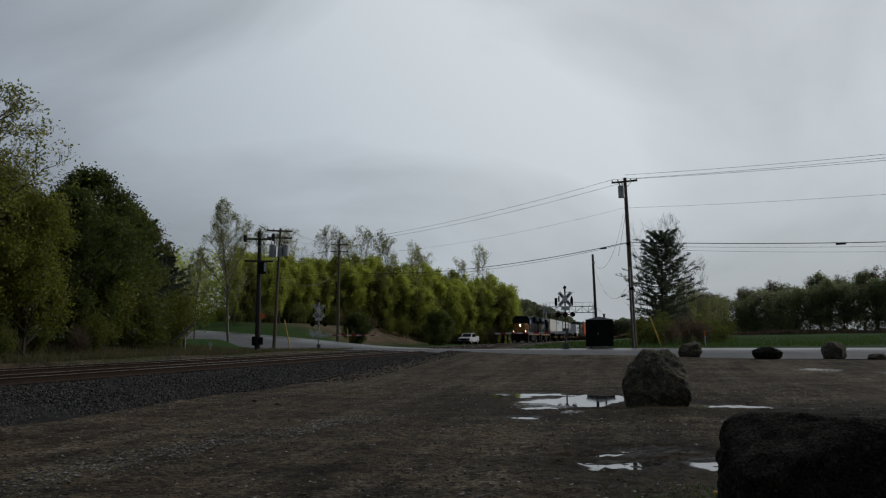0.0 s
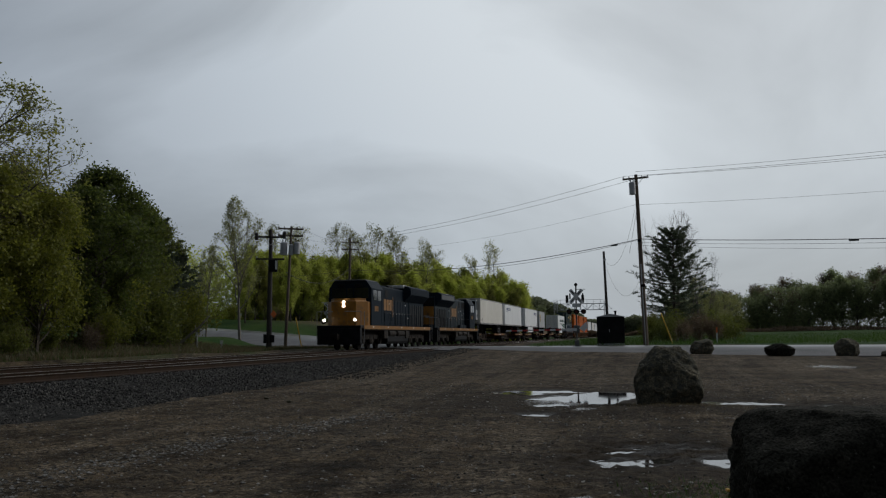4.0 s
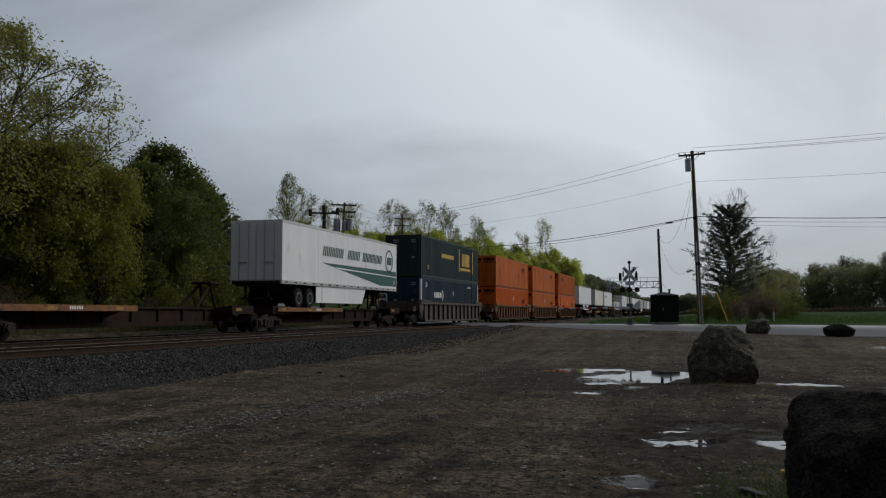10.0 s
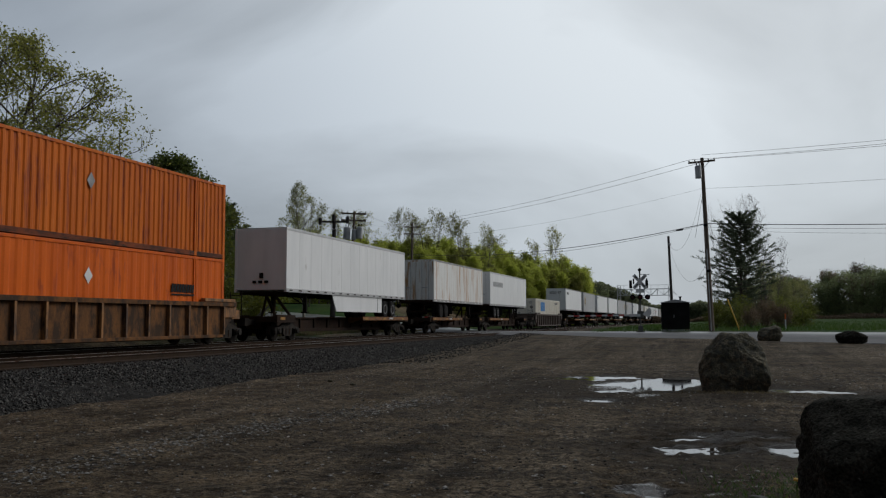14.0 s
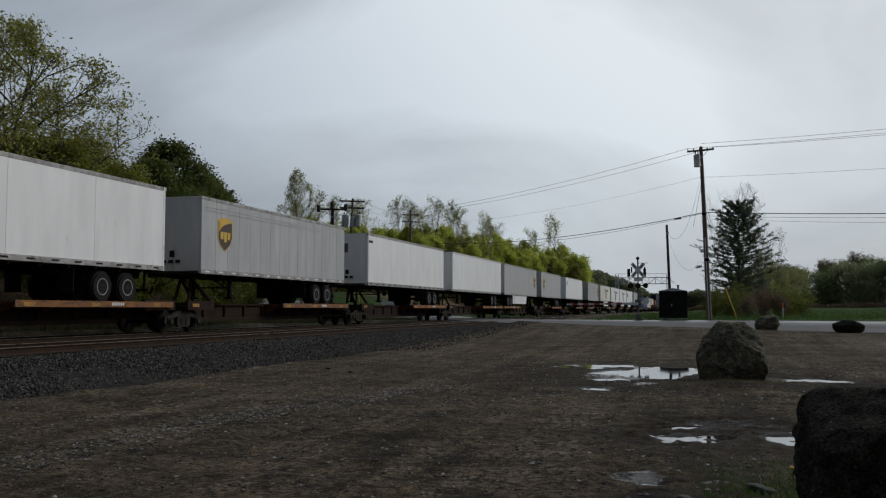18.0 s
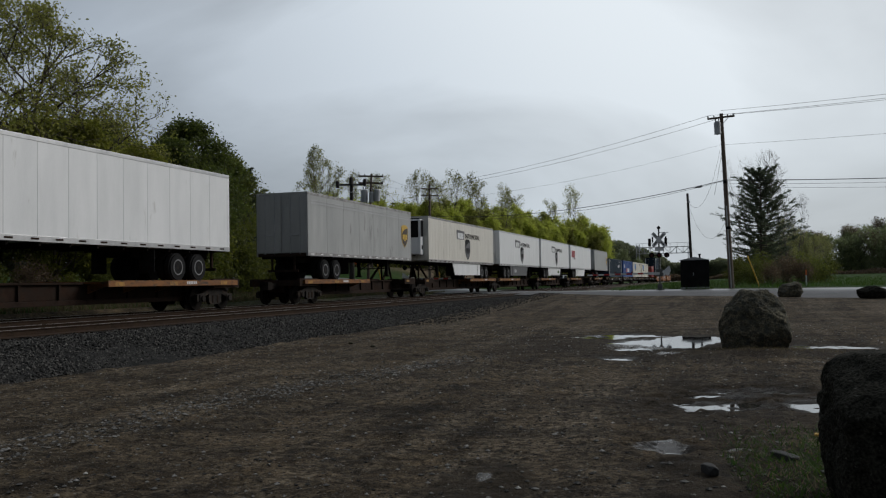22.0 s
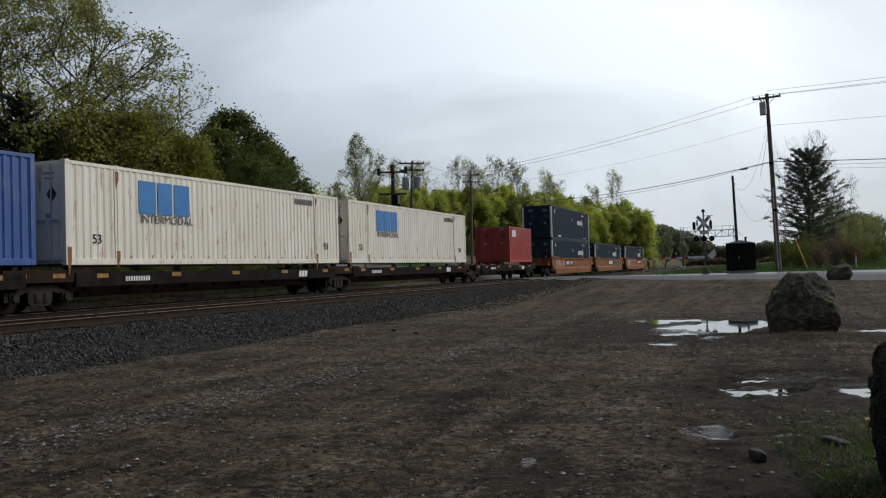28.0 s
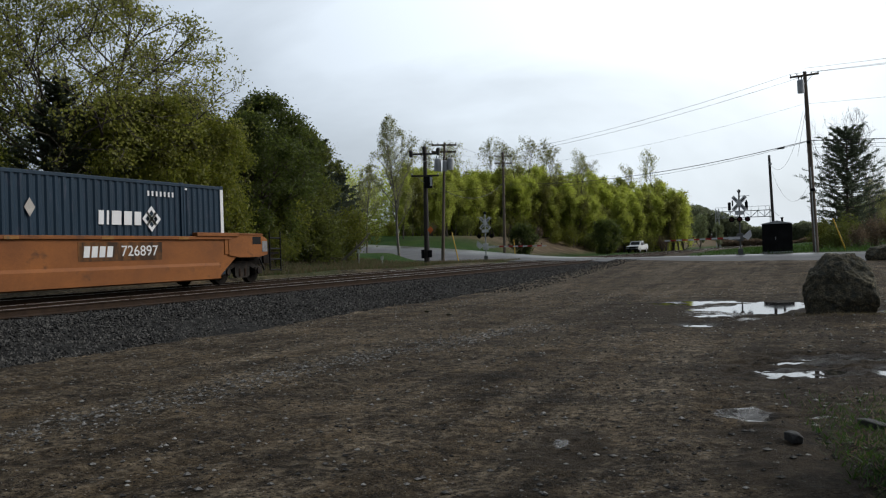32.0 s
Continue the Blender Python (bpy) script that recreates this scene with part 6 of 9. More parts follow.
T1 = trailer(45.0, 16.15, "plain cream-white refrigerated road trailer", body="trailer_cream", cooler=True, smooth=True, ribs=2.6)
T2 = trailer(63.2, 16.15, "white road trailer with navy name bar", smooth=True, ribs=2.6)
T3 = trailer(83.9, 15.7, "white panelled road trailer, doors leading, with navy name bar", back=False, skirt="trailer")
T4 = trailer(103.1, 8.53, "short grey parcel trailer with brown and gold shield", body="trailer_grey", duals=1, ribs=4)
T5 = trailer(137.9, 15.9, "white road trailer with green swoosh and lettering", back=False, skirt="trailer", ribs=4)
T6 = trailer(241.9, 16.15, "white panelled road trailer with side skirt", skirt="trailer")
T7 = trailer(264.2, 13.7, "rust-streaked old white road trailer", body="trailer_rusty", back=False, ribs=0.62, rim="rust")
T8 = trailer(280.6, 15.6, "worn white ribbed road trailer with faded name", back=False, ribs=1.0, rim="rim_grey")
T10 = trailer(322.6, 14.8, "white road trailer with its number on nose and side", smooth=True, ribs=4)
T11 = trailer(339.7, 13.7, "grey parcel trailer with brown and gold shield", body="trailer_grey", ribs=0.9)
T12 = trailer(356.8, 14.9, "clean white road trailer with name plate on the nose", smooth=True, ribs=4, plate=True)
T13 = trailer(374.0, 16.15, "white panelled road trailer on tandem wheels")
T14 = trailer(391.6, 16.15, "grey parcel trailer with skirt and shield badge", body="trailer_grey", back=False, skirt="trailer", ribs=0.9)
T15 = trailer(410.8, 13.8, "grey parcel trailer with large shield at its front", body="trailer_grey", ribs=4)
T16 = trailer(429.0, 16.15, "white panelled road trailer with name plates", plate=True)
T17 = trailer(451.8, 13.7, "darker grey parcel trailer with small shield", body="trailer_dull", back=False, ribs=2)
T18 = trailer(468.8, 16.15, "cream-white refrigerated trailer with dark shield and lettering", body="trailer_cream", cooler=True, skirt="trailer", ribs=0.6)
T19 = trailer(487.1, 16.0, "white refrigerated trailer with dark skirt and shield", back=False, cooler=True, skirt="logo_grey", ribs=0.6)
T20 = trailer(504.1, 16.15, "white refrigerated trailer with pale skirt and shield", back=False, cooler=True, skirt="trailer", ribs=0.6)
T21 = trailer(521.6, 16.1, "clean white leased trailer with red name blocks", back=False, skirt="trailer")
T22 = trailer(541.3, 13.7, "dull grey parcel trailer with shield at its rear", body="trailer_dull", back=False, ribs=2)

GOLD, BROWN = M["logo_gold"], M["logo_brown"]
shield(T4, 1.35, 3.75, 1.45, GOLD, BROWN, GOLD)
shield(T11, 1.7, 3.75, 1.3, GOLD, BROWN, GOLD)
shield(T14, 15.0, 3.7, 1.3, GOLD, BROWN, GOLD)
shield(T15, 1.6, 3.75, 1.35, GOLD, BROWN, GOLD)
shield(T17, 12.6, 3.6, 1.3, GOLD, BROWN, GOLD)
shield(T22, 12.5, 3.6, 1.3, GOLD, BROWN, GOLD)
for t in (T4, T11, T14, T15, T17, T22):
    L = {T4: 8.53, T11: 13.7, T14: 16.15, T15: 13.8, T17: 13.7, T22: 13.7}[t]
    part("roof_band", boxes((1.3, 1.304, 0.3, L - 0.3, 4.55, 4.62), (1.3, 1.304, 0.3, L - 0.3, 4.68, 4.72)), M["trailer_grey"], t)

for t, y0 in ((T2, 1.6), (T3, 11.3)):
    decal(t, "name_bar", M["logo_navy"], [(y0, 4.2), (y0 + 3.4, 4.2), (y0 + 3.4, 4.55), (y0, 4.55)])
    blocks(t, M["logo_white"], y0 + 0.9, 4.375, 0.2, [0.8] * 8, 0.3, x=1.307)
    decal(t, "name_bar_end", M["logo_navy"], [(y0 + (0.1 if t is T2 else 3.0), 4.0), (y0 + (0.7 if t is T2 else 3.6), 4.0), (y0 + (0.7 if t is T2 else 3.6), 4.14), (y0 + (0.1 if t is T2 else 3.0), 4.14)])
words("53", 0.42, M["logo_black"], T1, (1.305, 1.0, 2.62))
words("53", 0.42, M["logo_black"], T3, (1.305, 15.2, 2.62))
decal(T5, "green_swoosh", M["logo_green"], [(4.5, 3.35), (15.8, 3.35), (15.8, 2.45), (13.0, 2.45)])
decal(T5, "pale_swoosh", M["trailer"], [(6.0, 3.2), (15.8, 3.05), (15.8, 3.0), (6.5, 3.12)], x=1.306)
blocks(T5, M["logo_green"], 4.6, 3.95, 0.5, [0.25] * 12, 0.2, slant=0.25)
blocks(T5, M["logo_green"], 7.9, 3.95, 0.5, [0.25] * 8, 0.2, slant=0.25)
blocks(T5, M["logo_green"], 10.1, 3.95, 0.5, [0.25] * 14, 0.2, slant=0.25)
bm = bmesh.new()
for k in range(28):
    a0, a1 = k * math.tau / 28, (k + 1) * math.tau / 28
    prism(bm, [(14.5 + 0.68 * math.cos(a0), 3.95 + 0.68 * math.sin(a0)), (14.5 + 0.68 * math.cos(a1), 3.95 + 0.68 * math.sin(a1)), (14.5 + 0.58 * math.cos(a1), 3.95 + 0.58 * math.sin(a1)), (14.5 + 0.58 * math.cos(a0), 3.95 + 0.58 * math.sin(a0))], "x", 1.3, 1.306)
part("round_badge", bm, M["logo_green"], T5)
blocks(T5, M["logo_green"], 14.15, 3.95, 0.45, [0.5, 0.5, 0.5], 0.12)
words("53", 0.34, M["logo_white"], T5, (1.308, 15.4, 2.65))
words("2028197", 0.42, M["logo_black"], T10, (1.3, 1.9, 4.42), 1.75)
wn = words("2028197", 0.42, M["logo_black"], T10, (0, 0, 0), 1.5)
wn.matrix_basis = Matrix.Translation((-0.1, -0.012, 4.5)) @ Matrix(((1, 0, 0, 0), (0, 0, -1, 0), (0, 1, 0, 0), (0, 0, 0, 1)))
blocks(T8, M["trailer_grey"], 1.0, 4.05, 0.42, [0.6] * 11, 0.25)
blocks(T12, M["logo_black"], 0.1, 4.6, 0.14, [0.6] * 5, 0.3)
bm = boxes((1.3, 1.306, 0.75, 1.9, 4.0, 4.55))
pl = part("name_plate", bm, M["logo_grey"], T16)
part("plate_field", boxes((1.306, 1.31, 0.8, 1.85, 4.05, 4.5)), M["trailer"], pl)
blocks(pl, M["logo_green"], 0.9, 4.28, 0.16, [0.6] * 6, 0.25, x=1.31)
for t, y0 in ((T18, 6.4), (T19, 5.9), (T20, 5.9)):
    decal(t, "name_block", M["logo_grey"], [(y0 - 0.25, 3.85), (y0 + 1.5, 3.85), (y0 + 1.6, 4.45), (y0 - 0.3, 4.5)])
    blocks(t, M["trailer"], y0 - 0.05, 4.1, 0.4, [0.55] * 5, 0.15, x=1.307)
    words("INTERMODAL", 0.5, M["logo_black"], t, (1.305, y0 + 3.75, 4.12), 3.8)
    shield(t, y0 + 2.4, 3.2, 1.5, M["logo_black"], M["logo_grey"], M["logo_black"])
    part("side_rib", boxes(*[(1.29, 1.297, 0.2, 15.8, z, z + 0.02) for z in (2.5, 2.7, 2.9, 3.1, 3.3, 3.5, 3.7, 3.9, 4.1, 4.3, 4.5, 4.7)]), M["trailer_cream"] if t is T18 else M["trailer"], t)
blocks(T21, M["logo_red"], 0.8, 4.0, 0.8, [0.7, 0.5, 0.62, 0.64], 0.12, slant=0.25)
decal(T21, "name_underline", M["logo_red"], [(1.7, 3.55), (3.2, 3.55), (3.2, 3.58), (1.7, 3.58)])
blocks(T21, M["logo_grey"], 2.1, 3.45, 0.16, [0.9] * 5, 0.9)
OVAL = [(9.5 + 0.5 * math.cos(k * math.tau / 20), 1.78 + 0.15 * math.sin(k * math.tau / 20)) for k in range(20)]
decal(T20, "skirt_mark", M["logo_black"], OVAL, x=1.242)
blocks(T20, M["logo_lime"], 9.15, 1.78, 0.13, [1.0, 1.0, 1.0], 0.35, x=1.249, name="skirt_lettering")
decal(T20, "skirt_band", M["logo_grey"], [(5.0, 1.34), (10.3, 1.34), (10.42, 1.46), (5.0, 1.46)], x=1.242)
blocks(T1, M["logo_black"], 0.4, 4.85, 0.08, [4.0], 0.3)
decal(T1, "worn_patch", M["cream"], [(2.6, 3.1), (3.5, 3.1), (3.5, 3.35), (2.6, 3.35)])

for spec in ((45.0, 16.15, True, True, False), (63.2, 16.15, True, False, True), (83.9, 15.7, False, True, False), (103.1, 8.53, True, False, True),
             (120.0, 14.6, False, True, False), (137.9, 15.9, False, False, True), (241.9, 16.15, True, True, True), (264.2, 13.7, False, True, False), (280.6, 15.6, False, False, True),
             (322.6, 14.8, True, True, False), (339.7, 13.7, True, False, False), (356.8, 14.9, True, False, False), (374.0, 16.15, True, False, False), (391.6, 16.15, False, False, False),
             (410.8, 13.8, True, False, False), (429.0, 16.15, True, False, True), (451.8, 13.7, False, True, False), (468.8, 16.15, True, False, False), (487.1, 16.0, False, False, False),
             (504.1, 16.15, False, False, False), (521.6, 16.1, False, False, False), (541.3, 13.7, False, False, True),
             (557.7, 16.15, True, True, False), (576.2, 16.15, True, False, False), (593.4, 16.15, True, False, False), (610.6, 16.15, True, False, False), (629.5, 13.6, False, False, True)):
    u, L, back, first, last = spec
    spine_unit(u, L, back, u < 556, u < 556, first, last)

# stacked containers in well cars
C1b = crate(159.0, 16.15, 0.36, "dark blue container with white posts in a well car", "navy", "logo_white")
C1t = crate(159.0, 16.15, 3.27, "dark teal stacked container with yellow block initials", "darkgreen")
crates_o = []
for u in (182.2, 201.2, 220.4):
    low, up = ((0.46, 0.024), (0.28, 0.036)) if u > 210 else ((0.28, 0.036), (0.56, 0.034))
    crates_o.append(crate(u, 16.15, 0.36, "orange container in a well car with dark name bars", "crate_orange_faded" if 190 < u < 210 else "crate_orange_deep", pitch=low[0], depth=low[1]))
    crates_o.append(crate(u, 16.15, 3.27, "orange upper container stacked on another", "crate_orange", pitch=up[0], depth=up[1]))
CC = crate(301.4, 16.15, 0.36, "cream container low in a well car with blue initials", "cream")
K1 = crate(557.7, 16.15, 1.27, "navy blue container with white posts on a spine car", "navy", "logo_white")
K2 = crate(576.2, 16.15, 1.27, "bright blue container with white and red name blocks", "blue")
K3 = crate(593.4, 16.15, 1.27, "cream container with rust stains and blue initials", "cream", depth=0.022)
K4 = crate(610.6, 16.15, 1.27, "cream container with blue initials, rusty door end", "cream", depth=0.022)
K5 = crate(636.5, 6.06, 1.27, "short red container alone at the end of a flatcar", "crate_red", height=2.59, mid=False)
U1 = crate(649.6, 16.15, 0.36, "navy container low in an orange well car", "navy", "logo_white")
U1t = crate(649.6, 16.15, 3.27, "navy container stacked on another with white emblem", "navy", "logo_white")
U2 = crate(669.0, 16.15, 0.36, "navy container with white emblem in a well car", "navy", "logo_white")
U3 = crate(689.0, 16.15, 0.36, "navy container in the last well car of the train", "navy", "logo_white")

for u in (159.0, 182.2, 201.2, 220.4):
    maxi_well(u, 16.15, "well_brown" if u < 170 else "well_tan", True, u in (159.0, 182.2), u in (159.0, 220.4))
maxi_well(301.4, 16.15, "well_brown", True, True, True)
WELLS = [maxi_well(u, 16.15, "well_orange", False, u == 649.6, u == 689.0) for u in (649.6, 669.0, 689.0)]


def emblem(c, y, z, k=1.0):
    """A diamond of four loops beside a row of plain bars."""
    for dy, dz in ((-0.2, 0), (0.2, 0), (0, 0.19), (0, -0.19)):
        bm = bmesh.new()
        w, h = 0.27 * k, 0.26 * k
        o = [(y + dy * k - w, z + dz * k), (y + dy * k, z + dz * k + h), (y + dy * k + w, z + dz * k), (y + dy * k, z + dz * k - h)]
        q = [(y + dy * k - w * 0.42, z + dz * k), (y + dy * k, z + dz * k + h * 0.42), (y + dy * k + w * 0.42, z + dz * k), (y + dy * k, z + dz * k - h * 0.42)]
        for i in range(4):
            prism(bm, [o[i], o[(i + 1) % 4], q[(i + 1) % 4], q[i]], "x", 1.297, 1.303)
        bmesh.ops.remove_doubles(bm, verts=bm.verts, dist=1e-4)
        part("emblem_loop", bm, M["logo_white"], c)
    blocks(c, M["logo_white"], y - 2.5 * k, z, 0.46 * k, [0.5, 0.22, 0.95, 0.8, 0.7], 0.28, x=1.297, slant=0.05)


def diamond(c, y, z, r=0.3, material="logo_white"):
    decal(c, "diamond_placard", M[material], [(y - r * 0.72, z), (y, z - r), (y + r * 0.72, z), (y, z + r)], 1.297)


for c in (C1b, K1, U1, U1t, U2, U3):
    emblem(c, 12.65 if c is not C1b else 5.2, 1.75, 0.85)
    diamond(c, 8.2, 1.95, 0.24, "placard")
    blocks(c, M["logo_white"], 2.3, 0.3, 0.15, [0.55] * 8, 0.4, x=1.3)
    blocks(c, M["logo_white"], 13.4, 0.3, 0.12, [0.55] * 6, 0.4, x=1.3)
    blocks(c, M["logo_white"], 12.5, 2.5, 0.15, [0.5] * 7, 0.7, x=1.297)
    decal(c, "height_mark", M["logo_white"], [(1.0, 2.52), (1.38, 2.52), (1.38, 2.57), (1.0, 2.57)], 1.297)
    blocks(c, M["logo_white"], 1.05, 2.36, 0.2, [0.55, 0.55], 0.3, x=1.297)
    for y in (1.9, 14.2):
        decal(c, "casting_label", M["logo_white"], [(y, 2.68), (y + 0.1, 2.68), (y + 0.1, 2.74), (y, 2.74)], 1.302)
blocks(C1t, M["logo_gold"], 10.9, 1.75, 1.0, [0.3, 0.22, 0.3, 0.22, 0.3, 0.3], 0.12, x=1.297, slant=0.08)
blocks(C1t, M["logo_gold"], 10.3, 1.0, 0.2, [1.4] * 10, 0.2, x=1.297)
for y in (9.9, 14.2):
    decal(C1t, "bracket", M["logo_gold"], [(y, 0.75), (y + 0.16, 0.75), (y + 0.16, 2.55), (y, 2.55)], 1.297)
blocks(C1t, M["logo_gold"], 5.0, 1.75, 0.3, [0.6] * 14, 0.2, x=1.297, slant=0.1)
words("53", 0.4, M["logo_gold"], C1t, (1.3, 1.6, 0.75))
for i, c in enumerate(crates_o):
    yy = 2.8 if i == 5 else 12.6
    zz = 2.13 if i % 2 else 1.68
    blocks(c, M["logo_black"], yy, zz, 0.3, [0.42] * 9, 0.12, x=1.297, slant=0.1)
    decal(c, "name_underline", M["logo_black"], [(yy, zz - 0.26), (yy + 1.45, zz - 0.26), (yy + 1.45, zz - 0.2), (yy, zz - 0.2)], 1.297)
    diamond(c, 8.2, 1.9, 0.26, "rim_grey" if i % 2 else "logo_white")
for c in (CC, K3, K4):
    blocks(c, M["logo_blue"], 3.0, 2.05, 1.0, [0.8, 0.7, 0.8], 0.1, x=1.297)
    if c is not CC:
        words("INTERMODAL", 0.36, M["logo_grey"], c, (1.3, 4.35, 1.38), 2.6)
    for k, (y, z, h) in enumerate(((2.0, 2.72, 0.5), (14.1, 2.72, 0.35), (2.02, 0.4, 0.5), (14.12, 0.4, 0.7), (0.08, 0.5, 0.8))):
        decal(c, "rust_stain", M["rust_stain"], [(y, z - h), (y + 0.05, z - h * 0.8), (y + 0.11, z - h * 0.5), (y + 0.12, z), (y - 0.03, z), (y - 0.02, z - h * 0.6)], 1.3005)
    for k in range(12):
        y = 2.6 + k * 0.97
        decal(c, "rust_stain", M["rust_stain"], [(y, 0.2), (y + 0.04, 0.19), (y + 0.06, 0.27 + 0.03 * (k % 3)), (y + 0.01, 0.26)], 1.2965)
    words("53", 0.38, M["logo_black"], c, (1.3, 1.2, 0.72))
    words("53", 0.38, M["logo_black"], c, (1.3, 15.0, 0.72))
    blocks(c, M["logo_grey"], 12.4, 2.5, 0.22, [0.6] * 8, 0.25, x=1.297)
bm = bmesh.new()
for k in range(4):
    box(bm, 1.297, 1.303, 1.6 + 0.32 * k, 1.86 + 0.32 * k, 1.6, 2.2)
part("globe_blocks", bm, M["logo_white"], K2)
blocks(K2, M["logo_red"], 5.0, 1.2, 0.7, [0.5] * 4, 0.12, x=1.297)
blocks(K2, M["logo_white"], 6.9, 1.2, 0.7, [0.5] * 7, 0.12, x=1.297)
blocks(K5, M["logo_white"], 0.7, 2.1, 0.5, [0.75, 0.7, 0.3], 0.12, x=1.297)
blocks(K5, M["logo_white"], 4.8, 1.3, 0.12, [0.5], 0.3, x=1.297)
for i, wcar in enumerate(WELLS):
    yy = (6.2, 8.6, 11.2)[i]
    bd = decal(wcar, "mark_board", M["logo_black"] if i == 1 else M["well_side"], [(yy, 0.9), (yy + 3.3, 0.9), (yy + 3.3, 1.42), (yy, 1.42)], 1.392)
    if i == 1:
        blocks(bd, M["logo_white"], yy + 0.3, 1.16, 0.4, [1.6, 1.6, 1.6], 0.5, x=1.398, slant=0.25)
    else:
        blocks(bd, M["logo_white"], yy + 0.2, 1.16, 0.3, [0.7, 0.7, 0.7, 0.7], 0.25, x=1.398, slant=0.15)
        words("726897", 0.42, M["logo_white"], bd, (1.4, yy + 2.35, 1.16), 1.5)
for k, (y, w, h, m) in enumerate(((2.4, 0.6, 0.8, "spray_green"), (3.2, 0.75, 0.85, "spray_pink"), (4.1, 0.5, 0.7, "spray_green"), (4.9, 0.6, 0.85, "spray_pink"))):
    decal(WELLS[0], "sprayed_letter", M[m], [(y, 0.82), (y + w * 0.3, 0.78), (y + w * 0.45, 1.1), (y + w * 0.6, 0.78), (y + w, 0.85), (y + w * 0.92, 0.8 + h * 0.8), (y + w * 0.5, 0.8 + h * 0.72), (y + w * 0.08, 0.8 + h * 0.82)], 1.392)


def sprayed_outline(car, y, z, w, h, seed, material, x):
    """A sprayed shape: a wobbling closed stroke with a short stroke inside."""
    r = random.Random(seed)
    n = 18
    ph = r.uniform(0, 6)
    loop = []
    for k in range(n):
        a = k * math.tau / n
        q = (abs(math.cos(a)) ** 3.5 + abs(math.sin(a)) ** 3.5) ** (-1 / 3.5) * (1 + 0.13 * math.sin(3 * a + ph))
        loop.append((math.cos(a) * q, math.sin(a) * q))
    bm = bmesh.new()
    for (a0, b0), (a1, b1) in zip(loop, loop[1:] + loop[:1]):
        t0 = 0.86
        prism(bm, [(y + a0 * w / 2, z + b0 * h / 2), (y + a1 * w / 2, z + b1 * h / 2), (y + a1 * t0 * w / 2, z + b1 * t0 * h / 2), (y + a0 * t0 * w / 2, z + b0 * t0 * h / 2)], "x", x, x + 0.004)
    u = r.uniform(-0.1, 0.1) * w
    prism(bm, [(y + u, z - 0.05 * h), (y + u + 0.05, z - 0.05 * h), (y + u + 0.09, z + 0.2 * h), (y + u + 0.04, z + 0.2 * h)], "x", x, x + 0.004)
    part("sprayed_letter", bm, material, car)


for k in range(5):
    y = 12.55 + k * 0.74
    sprayed_outline(WELLS[1], y + 0.03, 1.07, 0.72, 0.76, 50 + k, M["spray_pale"] if k in (1, 3) else M["alu"], 1.39)
    sprayed_outline(WELLS[1], y, 1.1, 0.72, 0.78, 60 + k, M["logo_black"], 1.394)
for k, y in enumerate((2.9, 3.75)):
    decal(WELLS[2], "sprayed_letter", M["spray_pale"], [(y, 0.8), (y + 0.3, 0.86), (y + 0.7, 0.76), (y + 0.62, 1.1), (y + 0.74, 1.42), (y + 0.35, 1.36), (y + 0.05, 1.44), (y + 0.12, 1.1)], 1.392)
    decal(WELLS[2], "sprayed_shade", M["logo_grey"], [(y + 0.2, 0.98), (y + 0.28, 0.98), (y + 0.42, 1.25), (y + 0.34, 1.25)], 1.399)

for y in (5.6, 6.0):
    decal(T19, "skirt_diamond", M["logo_white"], [(y - 0.16, 1.75), (y, 1.55), (y + 0.16, 1.75), (y, 1.95)], 1.242)

part("side_rib", boxes(*[(1.29, 1.296, 0.2, 15.7, z, z + 0.018) for z in (2.6, 2.8, 3.0, 3.2, 3.4, 3.6, 3.8, 4.0, 4.2, 4.4, 4.6, 4.8)]), M["trailer"], T5)

# ---- trees ----
LEAF = {
    "spring": leafy("spring_leaves", (0.14, 0.155, 0.03), (0.27, 0.265, 0.06)),
    "woodland": leafy("woodland_leaves", (0.33, 0.38, 0.055), (0.54, 0.57, 0.12)),
    "yellow": leafy("yellow_green_leaves", (0.095, 0.112, 0.014), (0.2, 0.205, 0.03)),
    "dark": leafy("dark_leaves", (0.044, 0.064, 0.013), (0.105, 0.13, 0.026)),
    "olive": leafy("olive_leaves", (0.08, 0.098, 0.018), (0.17, 0.188, 0.036)),
    # distance haze is put into this leaf colour: a paled, greyed green
    "far": leafy("far_hazed_leaves", (0.15, 0.175, 0.095), (0.25, 0.275, 0.16)),
    # treeline leaves greyed and lightened, haze painted into their colour
    "mist": leafy("hazed_leaves", (0.15, 0.185, 0.085), (0.26, 0.295, 0.14)),
    "needle": leafy("needles", (0.06, 0.08, 0.05), (0.125, 0.15, 0.092)),
    "pale": leafy("pale_leaves", (0.2, 0.21, 0.075), (0.36, 0.36, 0.14)),
    "brown": leafy("dry_twigs", (0.10, 0.07, 0.045), (0.17, 0.125, 0.08)),
    "grass": leafy("grass_blades", (0.02, 0.058, 0.007), (0.052, 0.085, 0.015)),
    "straw": leafy("dry_grass", (0.06, 0.05, 0.027), (0.135, 0.108, 0.058)),
}


